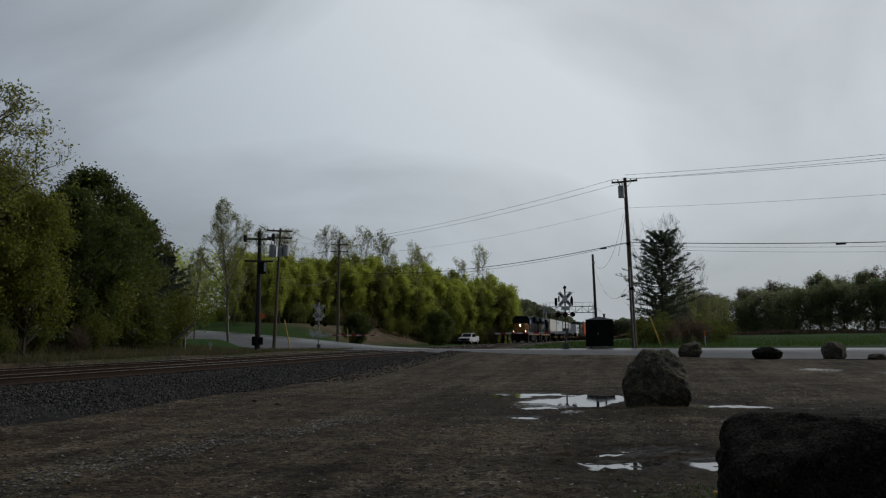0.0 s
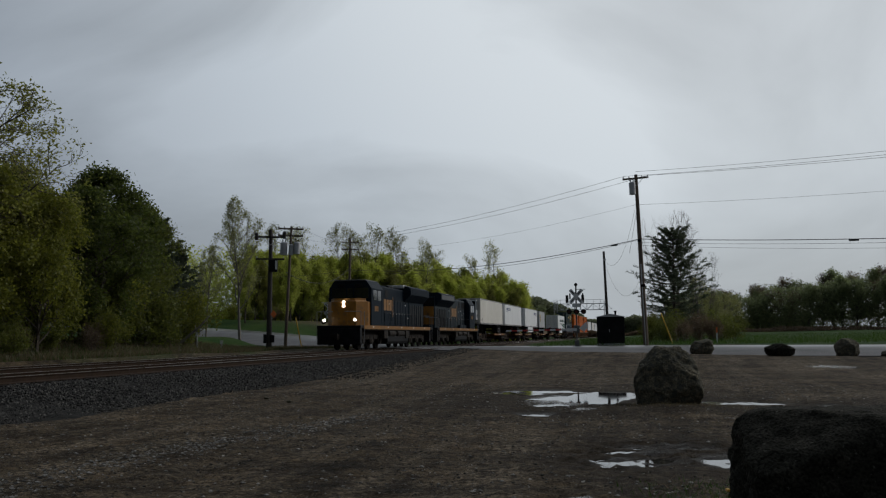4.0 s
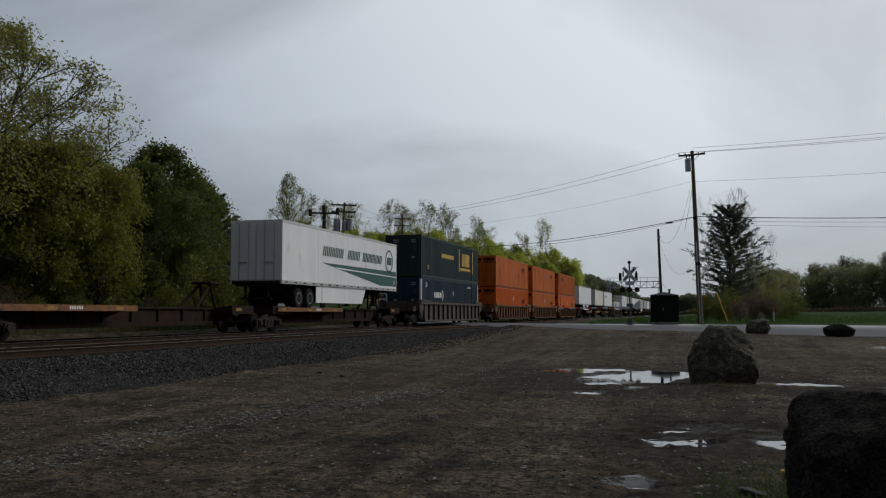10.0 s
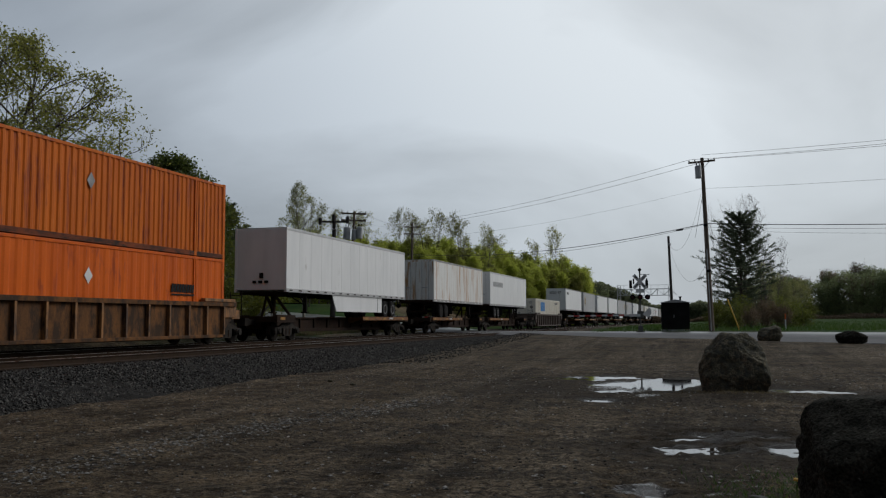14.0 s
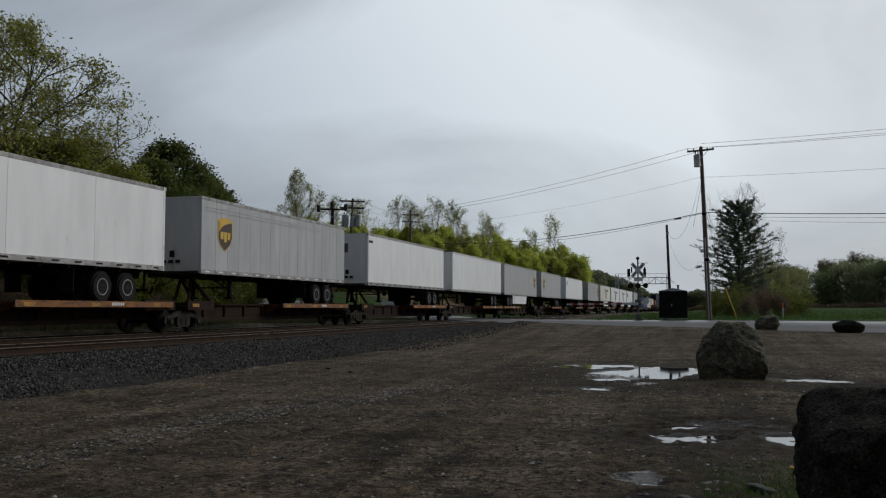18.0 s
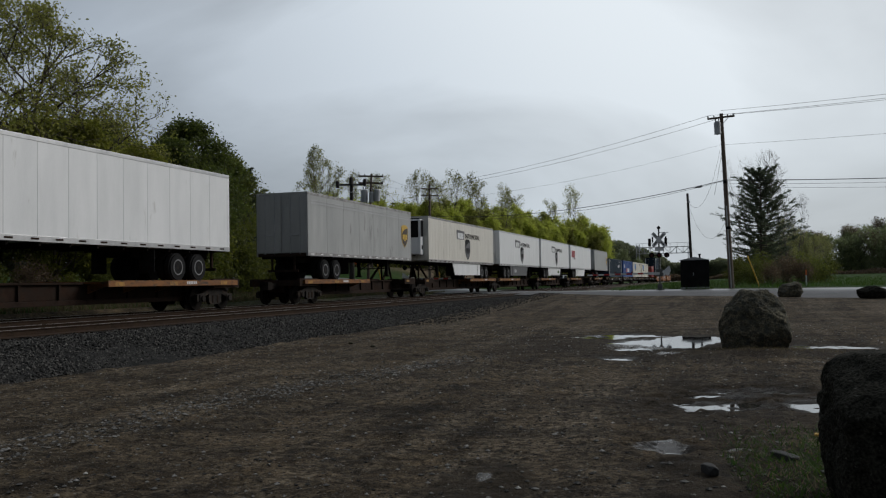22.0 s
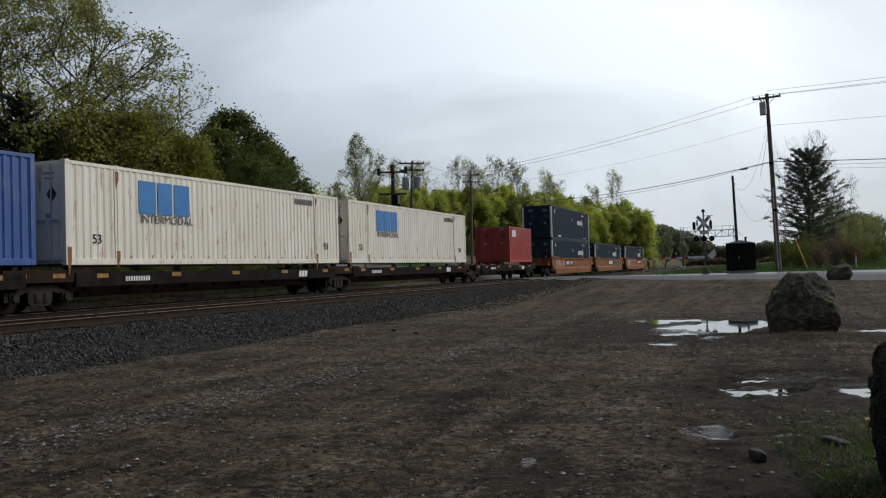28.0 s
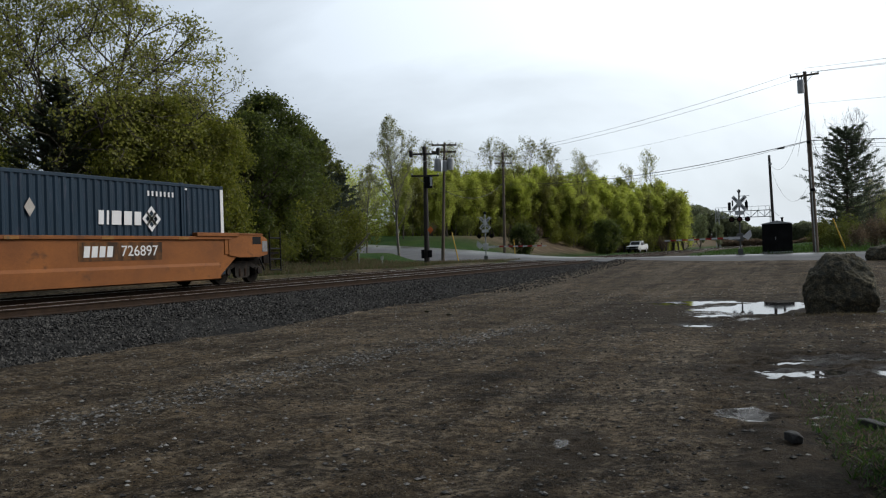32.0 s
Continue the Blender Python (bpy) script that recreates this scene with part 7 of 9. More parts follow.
def leaf_cloud(points, size, seed, name, material, flat=0.5):
    """A leaf of four corners at each point, turned at random."""
    r = np.random.RandomState(seed)
    n = len(points)
    p = np.asarray(points)
    a = r.normal(size=(n, 3))
    a /= np.linalg.norm(a, axis=1)[:, None] + 1e-9
    b = np.cross(a, r.normal(size=(n, 3)))
    b /= np.linalg.norm(b, axis=1)[:, None] + 1e-9
    s = size * (0.6 + 0.8 * r.rand(n, 1))
    a, b = a * s, b * s * flat
    v = np.stack([p - a, p + b, p + a, p - b], 1).reshape(-1, 3)
    f = np.arange(4 * n).reshape(-1, 4)
    me = bpy.data.meshes.new(name)
    me.from_pydata(v.tolist(), [], f.tolist())
    me.materials.append(material)
    return me


def grow(seed, height, spread_, first=0.25, limbs=16, twigs=6, rise=0.55, lean=0.04, thick=None, stems=1, fork=0.0, taper_top=0.5):
    """A skeleton: trunk, limbs and twigs as tapered bars; returns its mesh builder and the twig ends."""
    r = random.Random(seed)
    bm = bmesh.new()
    tips = []
    thick = thick or height * 0.016
    for st in range(stems):
        base = Vector((r.uniform(-0.3, 0.3) * (stems > 1), r.uniform(-0.3, 0.3) * (stems > 1), -0.2))
        way = Vector((r.uniform(-lean, lean) * (3 if stems > 1 else 1), r.uniform(-lean, lean) * (3 if stems > 1 else 1), 1))
        line = [base]
        for k in range(8):
            way = (way + Vector((r.uniform(-0.06, 0.06), r.uniform(-0.06, 0.06), 0.12))).normalized()
            line.append(line[-1] + way * height * (0.97 - 0.1 * st) / 8)
        for k in range(8):
            ring(bm, line[k], line[k + 1], thick * (1 - k / 8.6), thick * (1 - (k + 1) / 8.6), 7, False)
        for i in range(limbs):
            h = first + (1 - first) * (i + r.random()) / limbs
            k = min(7, int(h * 8))
            p = line[k].lerp(line[k + 1], h * 8 - k)
            ang = r.uniform(0, math.tau)
            rel = (h - first) / (1 - first)
            ln = spread_ * (math.sin(math.pi * (0.25 + 0.63 * rel)) ** 0.7 * (1 - taper_top * rel)) * r.uniform(0.65, 1.1)
            d = Vector((math.cos(ang), math.sin(ang), rise * r.uniform(0.5, 1.4))).normalized()
            th = thick * 0.42 * (1 - 0.6 * h)
            q, pts = p, [p]
            for s in range(4):
                d = (d + Vector((r.uniform(-0.22, 0.22), r.uniform(-0.22, 0.22), r.uniform(-0.08, 0.22)))).normalized()
                q2 = q + d * ln / 4
                ring(bm, q, q2, th * (1 - s / 4.6), th * (1 - (s + 1) / 4.6), 5, False)
                q = q2
                pts.append(q)
            for w in range(twigs):
                s = r.uniform(0.25, 1.0) * 4
                j = min(3, int(s))
                b = pts[j].lerp(pts[j + 1], s - j)
                dd = (d + Vector((r.uniform(-1, 1), r.uniform(-1, 1), r.uniform(-0.5, 0.9))) * 0.9).normalized()
                e = b + dd * ln * r.uniform(0.16, 0.38)
                ring(bm, b, e, th * 0.3, th * 0.1, 4, False)
                tips += [(b, e)]
    return bm, tips


def tree_meshes(seed, height, spread_, leaves, size, material, bark="bark", puff=0.35, name="tree", **kw):
    bm, tips = grow(seed, height, spread_, **kw)
    trunk = finish(bm, "trunk", M[bark])
    if not leaves:
        return trunk, None
    r = np.random.RandomState(seed + 77)
    B, E = np.array([tuple(t[0]) for t in tips]), np.array([tuple(t[1]) for t in tips])
    wt_ = np.linalg.norm(E - B, axis=1) ** 2.2
    i = r.choice(len(tips), leaves, p=wt_ / wt_.sum())
    f = r.rand(leaves, 1) ** 0.6
    pts = B[i] + (E[i] - B[i]) * (0.2 + 0.95 * f) + r.normal(size=(leaves, 3)) * puff
    pts[:, 2] = np.maximum(pts[:, 2], 0.1)
    return trunk, leaf_cloud(pts, size, seed, "crown", LEAF[material])


def plant(meshes, label, x, y, turn=0.0, scale=1.0, name="tree", group="", tilt=0.0, wide=1.0, sink=0.0):
    trunk, crown = meshes
    t = thing(name, label, "tree" if "tree" in name else "shrub", pose(x, y, ground_z(x, y) - sink, tilt, 0, turn), group)
    t.scale = (scale * wide, scale * wide, scale)
    link("trunk", trunk, t)
    if crown is not None:
        link("crown", crown, t)
    return t


def tubes(segs, name, material, n=5):
    """Tapered open bars: segs hold p, q, r0, r1."""
    p, q = np.array([g[0] for g in segs]), np.array([g[1] for g in segs])
    r0, r1 = np.array([g[2] for g in segs])[:, None], np.array([g[3] for g in segs])[:, None]
    d = q - p
    d /= np.linalg.norm(d, axis=1)[:, None] + 1e-9
    ref = np.where(np.abs(d[:, 2:3]) > 0.9, np.array([[1.0, 0, 0]]), np.array([[0, 0, 1.0]]))
    s_ = np.cross(d, ref)
    s_ /= np.linalg.norm(s_, axis=1)[:, None] + 1e-9
    t_ = np.cross(d, s_)
    v = []
    for c, r in ((p, r0), (q, r1)):
        for k in range(n):
            v.append(c + (s_ * math.cos(k * math.tau / n) + t_ * math.sin(k * math.tau / n)) * r)
    v = np.stack(v, 1).reshape(-1, 3)
    base = (np.arange(len(segs)) * 2 * n)[:, None, None]
    f = np.array([(k, (k + 1) % n, n + (k + 1) % n, n + k) for k in range(n)])[None] + base
    return sheet(v.tolist(), f.reshape(-1, 4).tolist(), name, material)


def branchy(seed, height, radius, leaves, size, material, bark="bark", stems=1, start=0.25, levels=4, limbs=9, fork=4, angle=0.75, lift=0.25, widest=0.45, top=0.35, puff=0.12, thick=None, crook=0.16, flat=0.55, lean=(0, 0), keep_low=0.0):
    """A tree grown by forking: limbs that fork into boughs and twigs inside a rounded crown, leaves along the twigs."""
    r = random.Random(seed)
    thick = thick or height * 0.015
    segs, twigs = [], []
    ax = np.array([lean[0], lean[1], 0.0])

    def room(z):
        f = min(1.0, max(0.0, (z / height - keep_low) / (1 - keep_low)))
        k = (f / widest) ** 0.6 if f < widest else 1 - (1 - top) * ((f - widest) / (1 - widest)) ** 1.6
        return radius * (0.25 + 0.75 * k) if f < widest else radius * k

    def inside(p, slack):
        c = p - ax * max(0.0, p[2]) / height
        wob = 1 + 0.22 * math.sin(3 * math.atan2(c[1], c[0]) + seed + c[2] * 0.9)
        return p[2] < height * (0.97 + 0.5 * slack) and math.hypot(c[0], c[1]) < room(p[2]) * wob * (1 + slack)

    def unit(v):
        return v / (np.linalg.norm(v) + 1e-9)

    def grow_branch(p, d, ln, th, level):
        n = 3 if level < levels else 2
        pts = [p]
        for k in range(n):
            d = unit(d + np.array([r.gauss(0, crook), r.gauss(0, crook), r.gauss(0, crook) + lift * (0.5 if level > 1 else 1.0) * 0.6]))
            q = pts[-1] + d * ln / n
            if not inside(q, 0.0 if level < 3 else 0.09):
                q = pts[-1] + d * ln / n * 0.4
                segs.append((pts[-1], q, th * (1 - k / (n + 0.6)), th * 0.3))
                pts.append(q)
                break
            segs.append((pts[-1], q, th * (1 - k / (n + 0.6)), th * (1 - (k + 1) / (n + 0.6))))
            pts.append(q)
        if level >= levels - 1:
            twigs.extend(zip(pts[:-1], pts[1:]))
        if level >= levels:
            return
        m = fork + (r.random() < 0.4)
        for i in range(m):
            f = 0.3 + 0.7 * (i + r.random()) / m
            j = min(len(pts) - 2, int(f * (len(pts) - 1)))
            b = pts[j] + (pts[j + 1] - pts[j]) * min(1, f * (len(pts) - 1) - j)
            side = unit(np.cross(d, np.array([r.gauss(0, 1), r.gauss(0, 1), r.gauss(0, 1)])))
            e = unit(d + side * r.uniform(0.5, 1.1) * angle * 1.3)
            grow_branch(b, e, ln * r.uniform(0.45, 0.68), th * 0.5, level + 1)

    for st in range(stems):
        p = np.array([r.uniform(-0.35, 0.35) * (stems > 1), r.uniform(-0.35, 0.35) * (stems > 1), -0.3])
        a0 = r.uniform(0, math.tau)
        d = unit(np.array([math.cos(a0) * 0.22 * (stems > 1) + lean[0] / height, math.sin(a0) * 0.22 * (stems > 1) + lean[1] / height, 1.0]))
        line = [p]
        hh = height * (0.98 - 0.12 * st)
        for k in range(8):
            d = unit(d + np.array([r.gauss(0, 0.06), r.gauss(0, 0.06), 0.06]))
            line.append(line[-1] + d * hh / 8)
            segs.append((line[-2], line[-1], thick * (1 - k / 8.3), thick * (1 - (k + 1) / 8.3)))
        for i in range(limbs):
            h = start + (0.97 - start) * (i + r.random()) / limbs
            k = min(7, int(h * 8))
            b = line[k] + (line[k + 1] - line[k]) * (h * 8 - k)
            a1 = i * 2.4 + r.uniform(-0.5, 0.5)
            e = unit(np.array([math.cos(a1), math.sin(a1), 1.0 / math.tan(angle) * r.uniform(0.6, 1.2)]))
            grow_branch(b, e, (room(b[2]) * 1.05 + 0.12 * height * (1 - h)) * r.uniform(0.7, 1.05), thick * 0.5 * (1 - 0.65 * h), 1)
    trunk = tubes(segs, "trunk", M[bark])
    if not leaves:
        return trunk, None
    q = np.random.RandomState(seed + 77)
    B, E = np.array([t[0] for t in twigs]), np.array([t[1] for t in twigs])
    w = np.linalg.norm(E - B, axis=1) + 0.02
    i = q.choice(len(twigs), leaves, p=w / w.sum())
    pts = B[i] + (E[i] - B[i]) * (0.1 + 1.0 * q.rand(leaves, 1)) + q.normal(size=(leaves, 3)) * puff
    pts[:, 2] = np.maximum(pts[:, 2], 0.1)
    return trunk, leaf_cloud(pts, size, seed, "crown", LEAF[material], flat)


def bough_tree(seed, height, radius, leaves, size, bare=0.12, n_boughs=70, droop=0.2, widest=0.33, top=0.3, power=1.1):
    """A ragged evergreen: long boughs that bend upward, with needle tufts towards their ends and gaps between."""
    r = random.Random(seed)
    segs, tufts = [(np.array([0, 0, -0.3]), np.array([0.15, 0, height]), height * 0.018, 0.02)], []
    for i in range(n_boughs):
        h = bare + (0.99 - bare) * (i / n_boughs) ** 0.9
        a = i * 2.4 + r.uniform(-0.6, 0.6)
        k = (0.55 + 0.45 * (h / widest)) if h < widest else 1 - (1 - top) * ((h - widest) / (1 - widest)) ** power
        ln = radius * k * r.uniform(0.55, 1.12)
        p = np.array([0.15 * h, 0, h * height])
        d = np.array([math.cos(a), math.sin(a), -droop + 0.5 * h])
        q = p
        for s in range(5):
            e = q + d * ln / 5
            segs.append((q, e, 0.05 * (1 - s / 5.5), 0.05 * (1 - (s + 1) / 5.5)))
            if s >= 1:
                for w in range(4):
                    b = q + (e - q) * r.random()
                    t = np.array([d[0] * 0.7 + r.gauss(0, 0.5), d[1] * 0.7 + r.gauss(0, 0.5), 0.25 + r.gauss(0, 0.25)]) * ln * r.uniform(0.1, 0.2)
                    segs.append((b, b + t, 0.012, 0.006))
                    tufts.append((b, b + t))
            q = e
            d = d + np.array([r.gauss(0, 0.08), r.gauss(0, 0.08), 0.14 + r.gauss(0, 0.04)])
    q = np.random.RandomState(seed)
    B, E = np.array([t[0] for t in tufts]), np.array([t[1] for t in tufts])
    i = q.randint(0, len(tufts), leaves)
    pts = B[i] + (E[i] - B[i]) * (0.2 + 0.9 * q.rand(leaves, 1)) + q.normal(size=(leaves, 3)) * np.array([1, 1, 0.6]) * 0.07
    return tubes(segs, "trunk", M["bark"]), leaf_cloud(pts, size, seed, "crown", LEAF["needle"], 0.3)


rt = random.Random(21)
OPEN = [branchy(101, 13.6, 7.6, 36000, 0.07, "spring", stems=3, start=0.22, levels=4, limbs=11, fork=4, angle=0.85, lift=0.16, widest=0.45, top=0.25, puff=0.17, thick=0.2),
        branchy(102, 12.5, 4.6, 17000, 0.075, "yellow", stems=2, start=0.2, levels=4, limbs=9, fork=3, angle=0.7, widest=0.55, puff=0.16, thick=0.15)]
DENSE = [branchy(111, 10.5, 4.0, 42000, 0.085, "dark", start=0.06, levels=4, limbs=34, fork=3, angle=0.8, lift=0.4, widest=0.36, top=0.12, puff=0.2, crook=0.24),
         branchy(112, 9.0, 3.7, 46000, 0.082, "olive", start=0.06, levels=4, limbs=30, fork=3, angle=0.8, lift=0.4, widest=0.42, top=0.3, puff=0.26, crook=0.2),
         branchy(113, 8.0, 3.6, 44000, 0.078, "yellow", start=0.06, levels=4, limbs=28, fork=3, angle=0.85, lift=0.35, widest=0.45, top=0.4, puff=0.26, crook=0.2)]
WOOD = [branchy(121, 12.0, 2.6, 9500, 0.115, "woodland", start=0.08, levels=4, limbs=22, fork=3, angle=0.5, lift=0.45, widest=0.5, top=0.08, puff=0.27, crook=0.26),
        branchy(122, 12.0, 2.4, 9500, 0.115, "woodland", start=0.08, levels=4, limbs=22, fork=3, angle=0.45, lift=0.45, widest=0.55, top=0.08, puff=0.27, crook=0.26),
        branchy(123, 12.5, 2.4, 9500, 0.115, "spring", start=0.1, levels=4, limbs=22, fork=3, angle=0.45, lift=0.45, widest=0.55, top=0.08, puff=0.27, crook=0.26),
        branchy(124, 14.5, 2.4, 1700, 0.085, "pale", start=0.4, levels=4, limbs=11, fork=3, angle=0.42, lift=0.45, widest=0.7, top=0.4, puff=0.16, thick=0.1)]
# crowns take the haze-tinted leaf colour
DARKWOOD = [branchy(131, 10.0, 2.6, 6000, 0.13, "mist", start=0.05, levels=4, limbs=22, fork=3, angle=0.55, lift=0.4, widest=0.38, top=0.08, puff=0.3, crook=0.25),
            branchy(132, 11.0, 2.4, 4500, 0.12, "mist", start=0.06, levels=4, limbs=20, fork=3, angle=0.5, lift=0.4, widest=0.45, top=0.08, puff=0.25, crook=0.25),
            branchy(133, 11.0, 2.2, 2600, 0.09, "brown", "palebark", start=0.2, levels=4, limbs=14, fork=3, angle=0.45, lift=0.4, widest=0.6, top=0.3, puff=0.2, thick=0.09)]
SLIM = branchy(142, 14.4, 2.9, 9500, 0.066, "pale", "palebark", start=0.2, levels=4, limbs=24, fork=3, angle=0.5, lift=0.35, widest=0.45, top=0.12, puff=0.13, thick=0.15)
BARE = branchy(153, 12.0, 3.0, 0, 0, "brown", "palebark", stems=3, start=0.3, levels=4, limbs=8, fork=4, angle=0.55, lift=0.4, widest=0.7, top=0.5, thick=0.1)
BARE2 = branchy(152, 9.0, 1.6, 0, 0, "brown", "palebark", stems=1, start=0.25, levels=4, limbs=9, fork=3, angle=0.45, lift=0.4, widest=0.6, top=0.4, thick=0.08)
SPRUCE = bough_tree(161, 10.3, 3.5, 62000, 0.075, n_boughs=135, widest=0.38, top=0.32, power=1.3)
PINE = bough_tree(162, 9.5, 3.2, 34000, 0.1, widest=0.3, top=0.12, n_boughs=100)
SHRUB = [tree_meshes(171, 2.4, 1.6, 4200, 0.06, "olive", puff=0.2, limbs=14, twigs=6, first=0.02, rise=0.7, thick=0.05, stems=2),
         tree_meshes(172, 2.6, 1.5, 4200, 0.06, "yellow", puff=0.2, limbs=14, twigs=6, first=0.02, rise=0.7, thick=0.05, stems=2),
         tree_meshes(173, 2.0, 1.5, 2600, 0.05, "brown", puff=0.16, limbs=14, twigs=8, first=0.02, rise=0.9, thick=0.04, stems=3)]
ROUND = branchy(181, 3.3, 1.9, 12000, 0.07, "dark", start=0.03, levels=3, limbs=24, fork=4, angle=0.9, widest=0.45, top=0.3, puff=0.16, thick=0.07)

g1 = "trees along the far side of the railway"
plant(OPEN[0], "tall open-crowned tree in thin spring leaf", -31.0, 31.2, 40, 0.95, group=g1, wide=1.12)
plant(OPEN[1], "tall forked tree with yellow-green new leaves", -30.0, 17.5, 110, 1.05, group=g1)
plant(OPEN[1], "tall forked tree with yellow-green new leaves", -36.0, 27.0, 200, 0.9, group=g1)
plant(OPEN[0], "tall open-crowned tree in thin spring leaf", -33.0, 8.0, 250, 1.05, group=g1)
plant(PINE, "dark ragged pine beyond the tracks", -33.5, 39.5, 30, 0.95, "pine_tree", g1, wide=1.15)
plant(PINE, "dark ragged pine beyond the tracks", -30.5, 30.0, 130, 0.88, "pine_tree", g1)
plant(DENSE[0], "dense dark green leafy tree reaching the ground", -29.6, 44.6, 0, 0.93, group=g1, wide=1.12)
plant(DENSE[0], "dense dark green leafy tree reaching the ground", -32.0, 42.5, 140, 0.74, group=g1, wide=1.1)
plant(DENSE[1], "olive green leafy tree beyond the tracks", -32.0, 51.5, 80, 0.92, group=g1)
plant(PINE, "dark ragged pine beyond the tracks", -34.0, 58.5, 75, 0.92, "pine_tree", g1)
plant(PINE, "dark ragged pine beyond the tracks", -35.6, 64.5, 200, 0.76, "pine_tree", g1)
plant(PINE, "dark ragged pine beyond the tracks", -38.5, 66.5, 290, 0.7, "pine_tree", g1)
for x, y, k, s in ((-27.6, 36.8, 2, 0.86), (-28.6, 33.0, 2, 0.95), (-30.5, 22.5, 1, 0.8), (-27.0, 21.0, 2, 0.68), (-28.0, 14.5, 1, 0.8), (-31.5, 12.0, 2, 0.9), (-28.5, 6.0, 1, 0.8), (-35.5, 24.0, 1, 1.0), (-36.0, 40.0, 1, 1.0), (-37.0, 46.5, 0, 0.95), (-38.0, 53.0, 1, 0.9), (-40.5, 33.0, 0, 1.1), (-41.0, 58.5, 1, 0.75), (-42.0, 20.0, 0, 1.1), (-44.0, 47.0, 1, 1.0), (-40, 8, 0, 1.1)):
    plant(DENSE[k], ("dense dark green leafy tree", "olive green leafy tree beyond the tracks", "bushy yellow-green tree in new leaf")[k], x, y, rt.uniform(0, 360), s * rt.uniform(0.95, 1.05), group=g1)
for k in range(34):
    plant(SHRUB[rt.choice((0, 0, 1, 1, 2))], "undergrowth shrub below the trees", -28.2 - rt.random() * 5.5 - (k > 26) * 4, 8 + k * 1.75 + rt.uniform(-1, 1), rt.uniform(0, 360), rt.uniform(1.0, 1.7), "shrub", "undergrowth shrubs beyond the railway")
for k in range(10):
    plant(SHRUB[(0, 2, 0, 2, 1)[k % 5]], "low shrub among dead weeds beside the railway", -26.4 - rt.random() * 1.6, 24 + k * 2.0 + rt.uniform(-0.8, 0.8), rt.uniform(0, 360), rt.uniform(0.5, 0.95), "shrub", "undergrowth shrubs beyond the railway")
plant(SLIM, "tall slender pale tree in first leaf by the road", -36.7, 77.6, 20, 0.96, group=g1)
plant(SLIM, "tall slender pale tree in first leaf by the road", -40.6, 78.5, 160, 0.62, group=g1)
for x, y, s in ((-43.5, 82.5, 0.95), (-41.5, 77.0, 0.85), (-46.0, 84.0, 1.0), (-44.5, 76, 0.9), (-47.5, 80, 1.05)):
    plant(BARE2, "leafless twiggy grey tree by the road", x, y, rt.uniform(0, 360), s, group=g1)
for x, y, k, s in ((-48.5, 104, 1, 0.62), (-44.5, 109.0, 0, 0.7)):
    plant(WOOD[k], "yellow-green young tree by the road", x, y, rt.uniform(0, 360), s, group=g1)

# the wood behind the crossing, on its bank
g2 = "trees of the wood beyond the road"
for layer, (back, s0) in enumerate(((0, 0.8), (5, 0.92), (11, 1.0))):
    for k in range(44):
        f = 0.98 * (k + rt.uniform(-0.35, 0.35)) / 43
        x = -58 + 36.5 * f - back * 0.55
        y = 112 + 58 * f + back * 0.8
        kind = rt.choice((0, 0, 1, 1, 2))
        if f < 0.1:
            continue
        s = s0 * rt.uniform(0.9, 1.08) * (0.9 + 0.24 * f)
        if layer == 2 and k % 4 == 1:
            kind, s = 3, s * 1.12
        plant(WOOD[kind], ("yellow-green rounded tree on the bank", "fresh green tree on the bank", "olive green tree on the bank", "tall thin-leaved tree above the wood")[kind], x, y, rt.uniform(0, 360), s, group=g2, wide=1.15, sink=0.5)
for x, y, s in ((-46.5, 136, 1.05), (-43.5, 139, 0.98), (-39.5, 147, 1.05), (-37.5, 150, 0.98), (-52, 130, 1.0)):
    plant(WOOD[3], "tall thin-leaved tree above the wood", x, y, rt.uniform(0, 360), s, group=g2, wide=1.25)
for k in range(22):
    f = k / 21
    plant(SHRUB[rt.choice((0, 1, 1, 2))], "shrub at the foot of the wood", -54 + 29 * f + rt.uniform(-1.5, 1.5), 108 + 54 * f + rt.uniform(-2, 2), rt.uniform(0, 360), rt.uniform(0.8, 1.4), "shrub", "shrubs below the wood")
plant(ROUND, "round dark green bush beside the road", -29.9, 95.4, 0, 1.05, "bush")
plant(ROUND, "grey-green bush on the bank", -27.5, 128.0, 70, 1.4, "bush")
for x, y, s in ((-24.5, 170, 0.95), (-23.5, 175, 0.8), (-26, 178, 0.95)):
    plant(WOOD[2], "olive green tree at the field edge", x, y, rt.uniform(0, 360), s, group=g2)

# spruce, bare tree and shrubs behind the tall pole
plant(SPRUCE, "dark green spruce with ragged upswept boughs", 2.6, 84.0, 0, 0.97, "spruce_tree")
plant(BARE, "tall leafless tree behind the spruce", 2.6, 89.0, 30, 1.03)
plant(BARE, "tall leafless tree behind the spruce", 5.4, 92.0, 150, 0.75)
for x, y, k, s in ((0.6, 78.5, 1, 0.95), (1.6, 76.5, 0, 0.85), (3.0, 75.5, 2, 0.9), (4.2, 79.0, 2, 1.2), (5.4, 78.0, 2, 1.0), (2.2, 80, 0, 1.1), (6.4, 82.0, 0, 1.1), (7.6, 84.0, 0, 1.0)):
    plant(SHRUB[k], ("olive shrub", "yellow-green shrub", "brown leafless shrub")[k] + " at the field's edge", x, y, rt.uniform(0, 360), s, "shrub", "shrubs by the tall pole")
# the dark treeline across the field, and woods in the distance
g3 = "trees across the field"
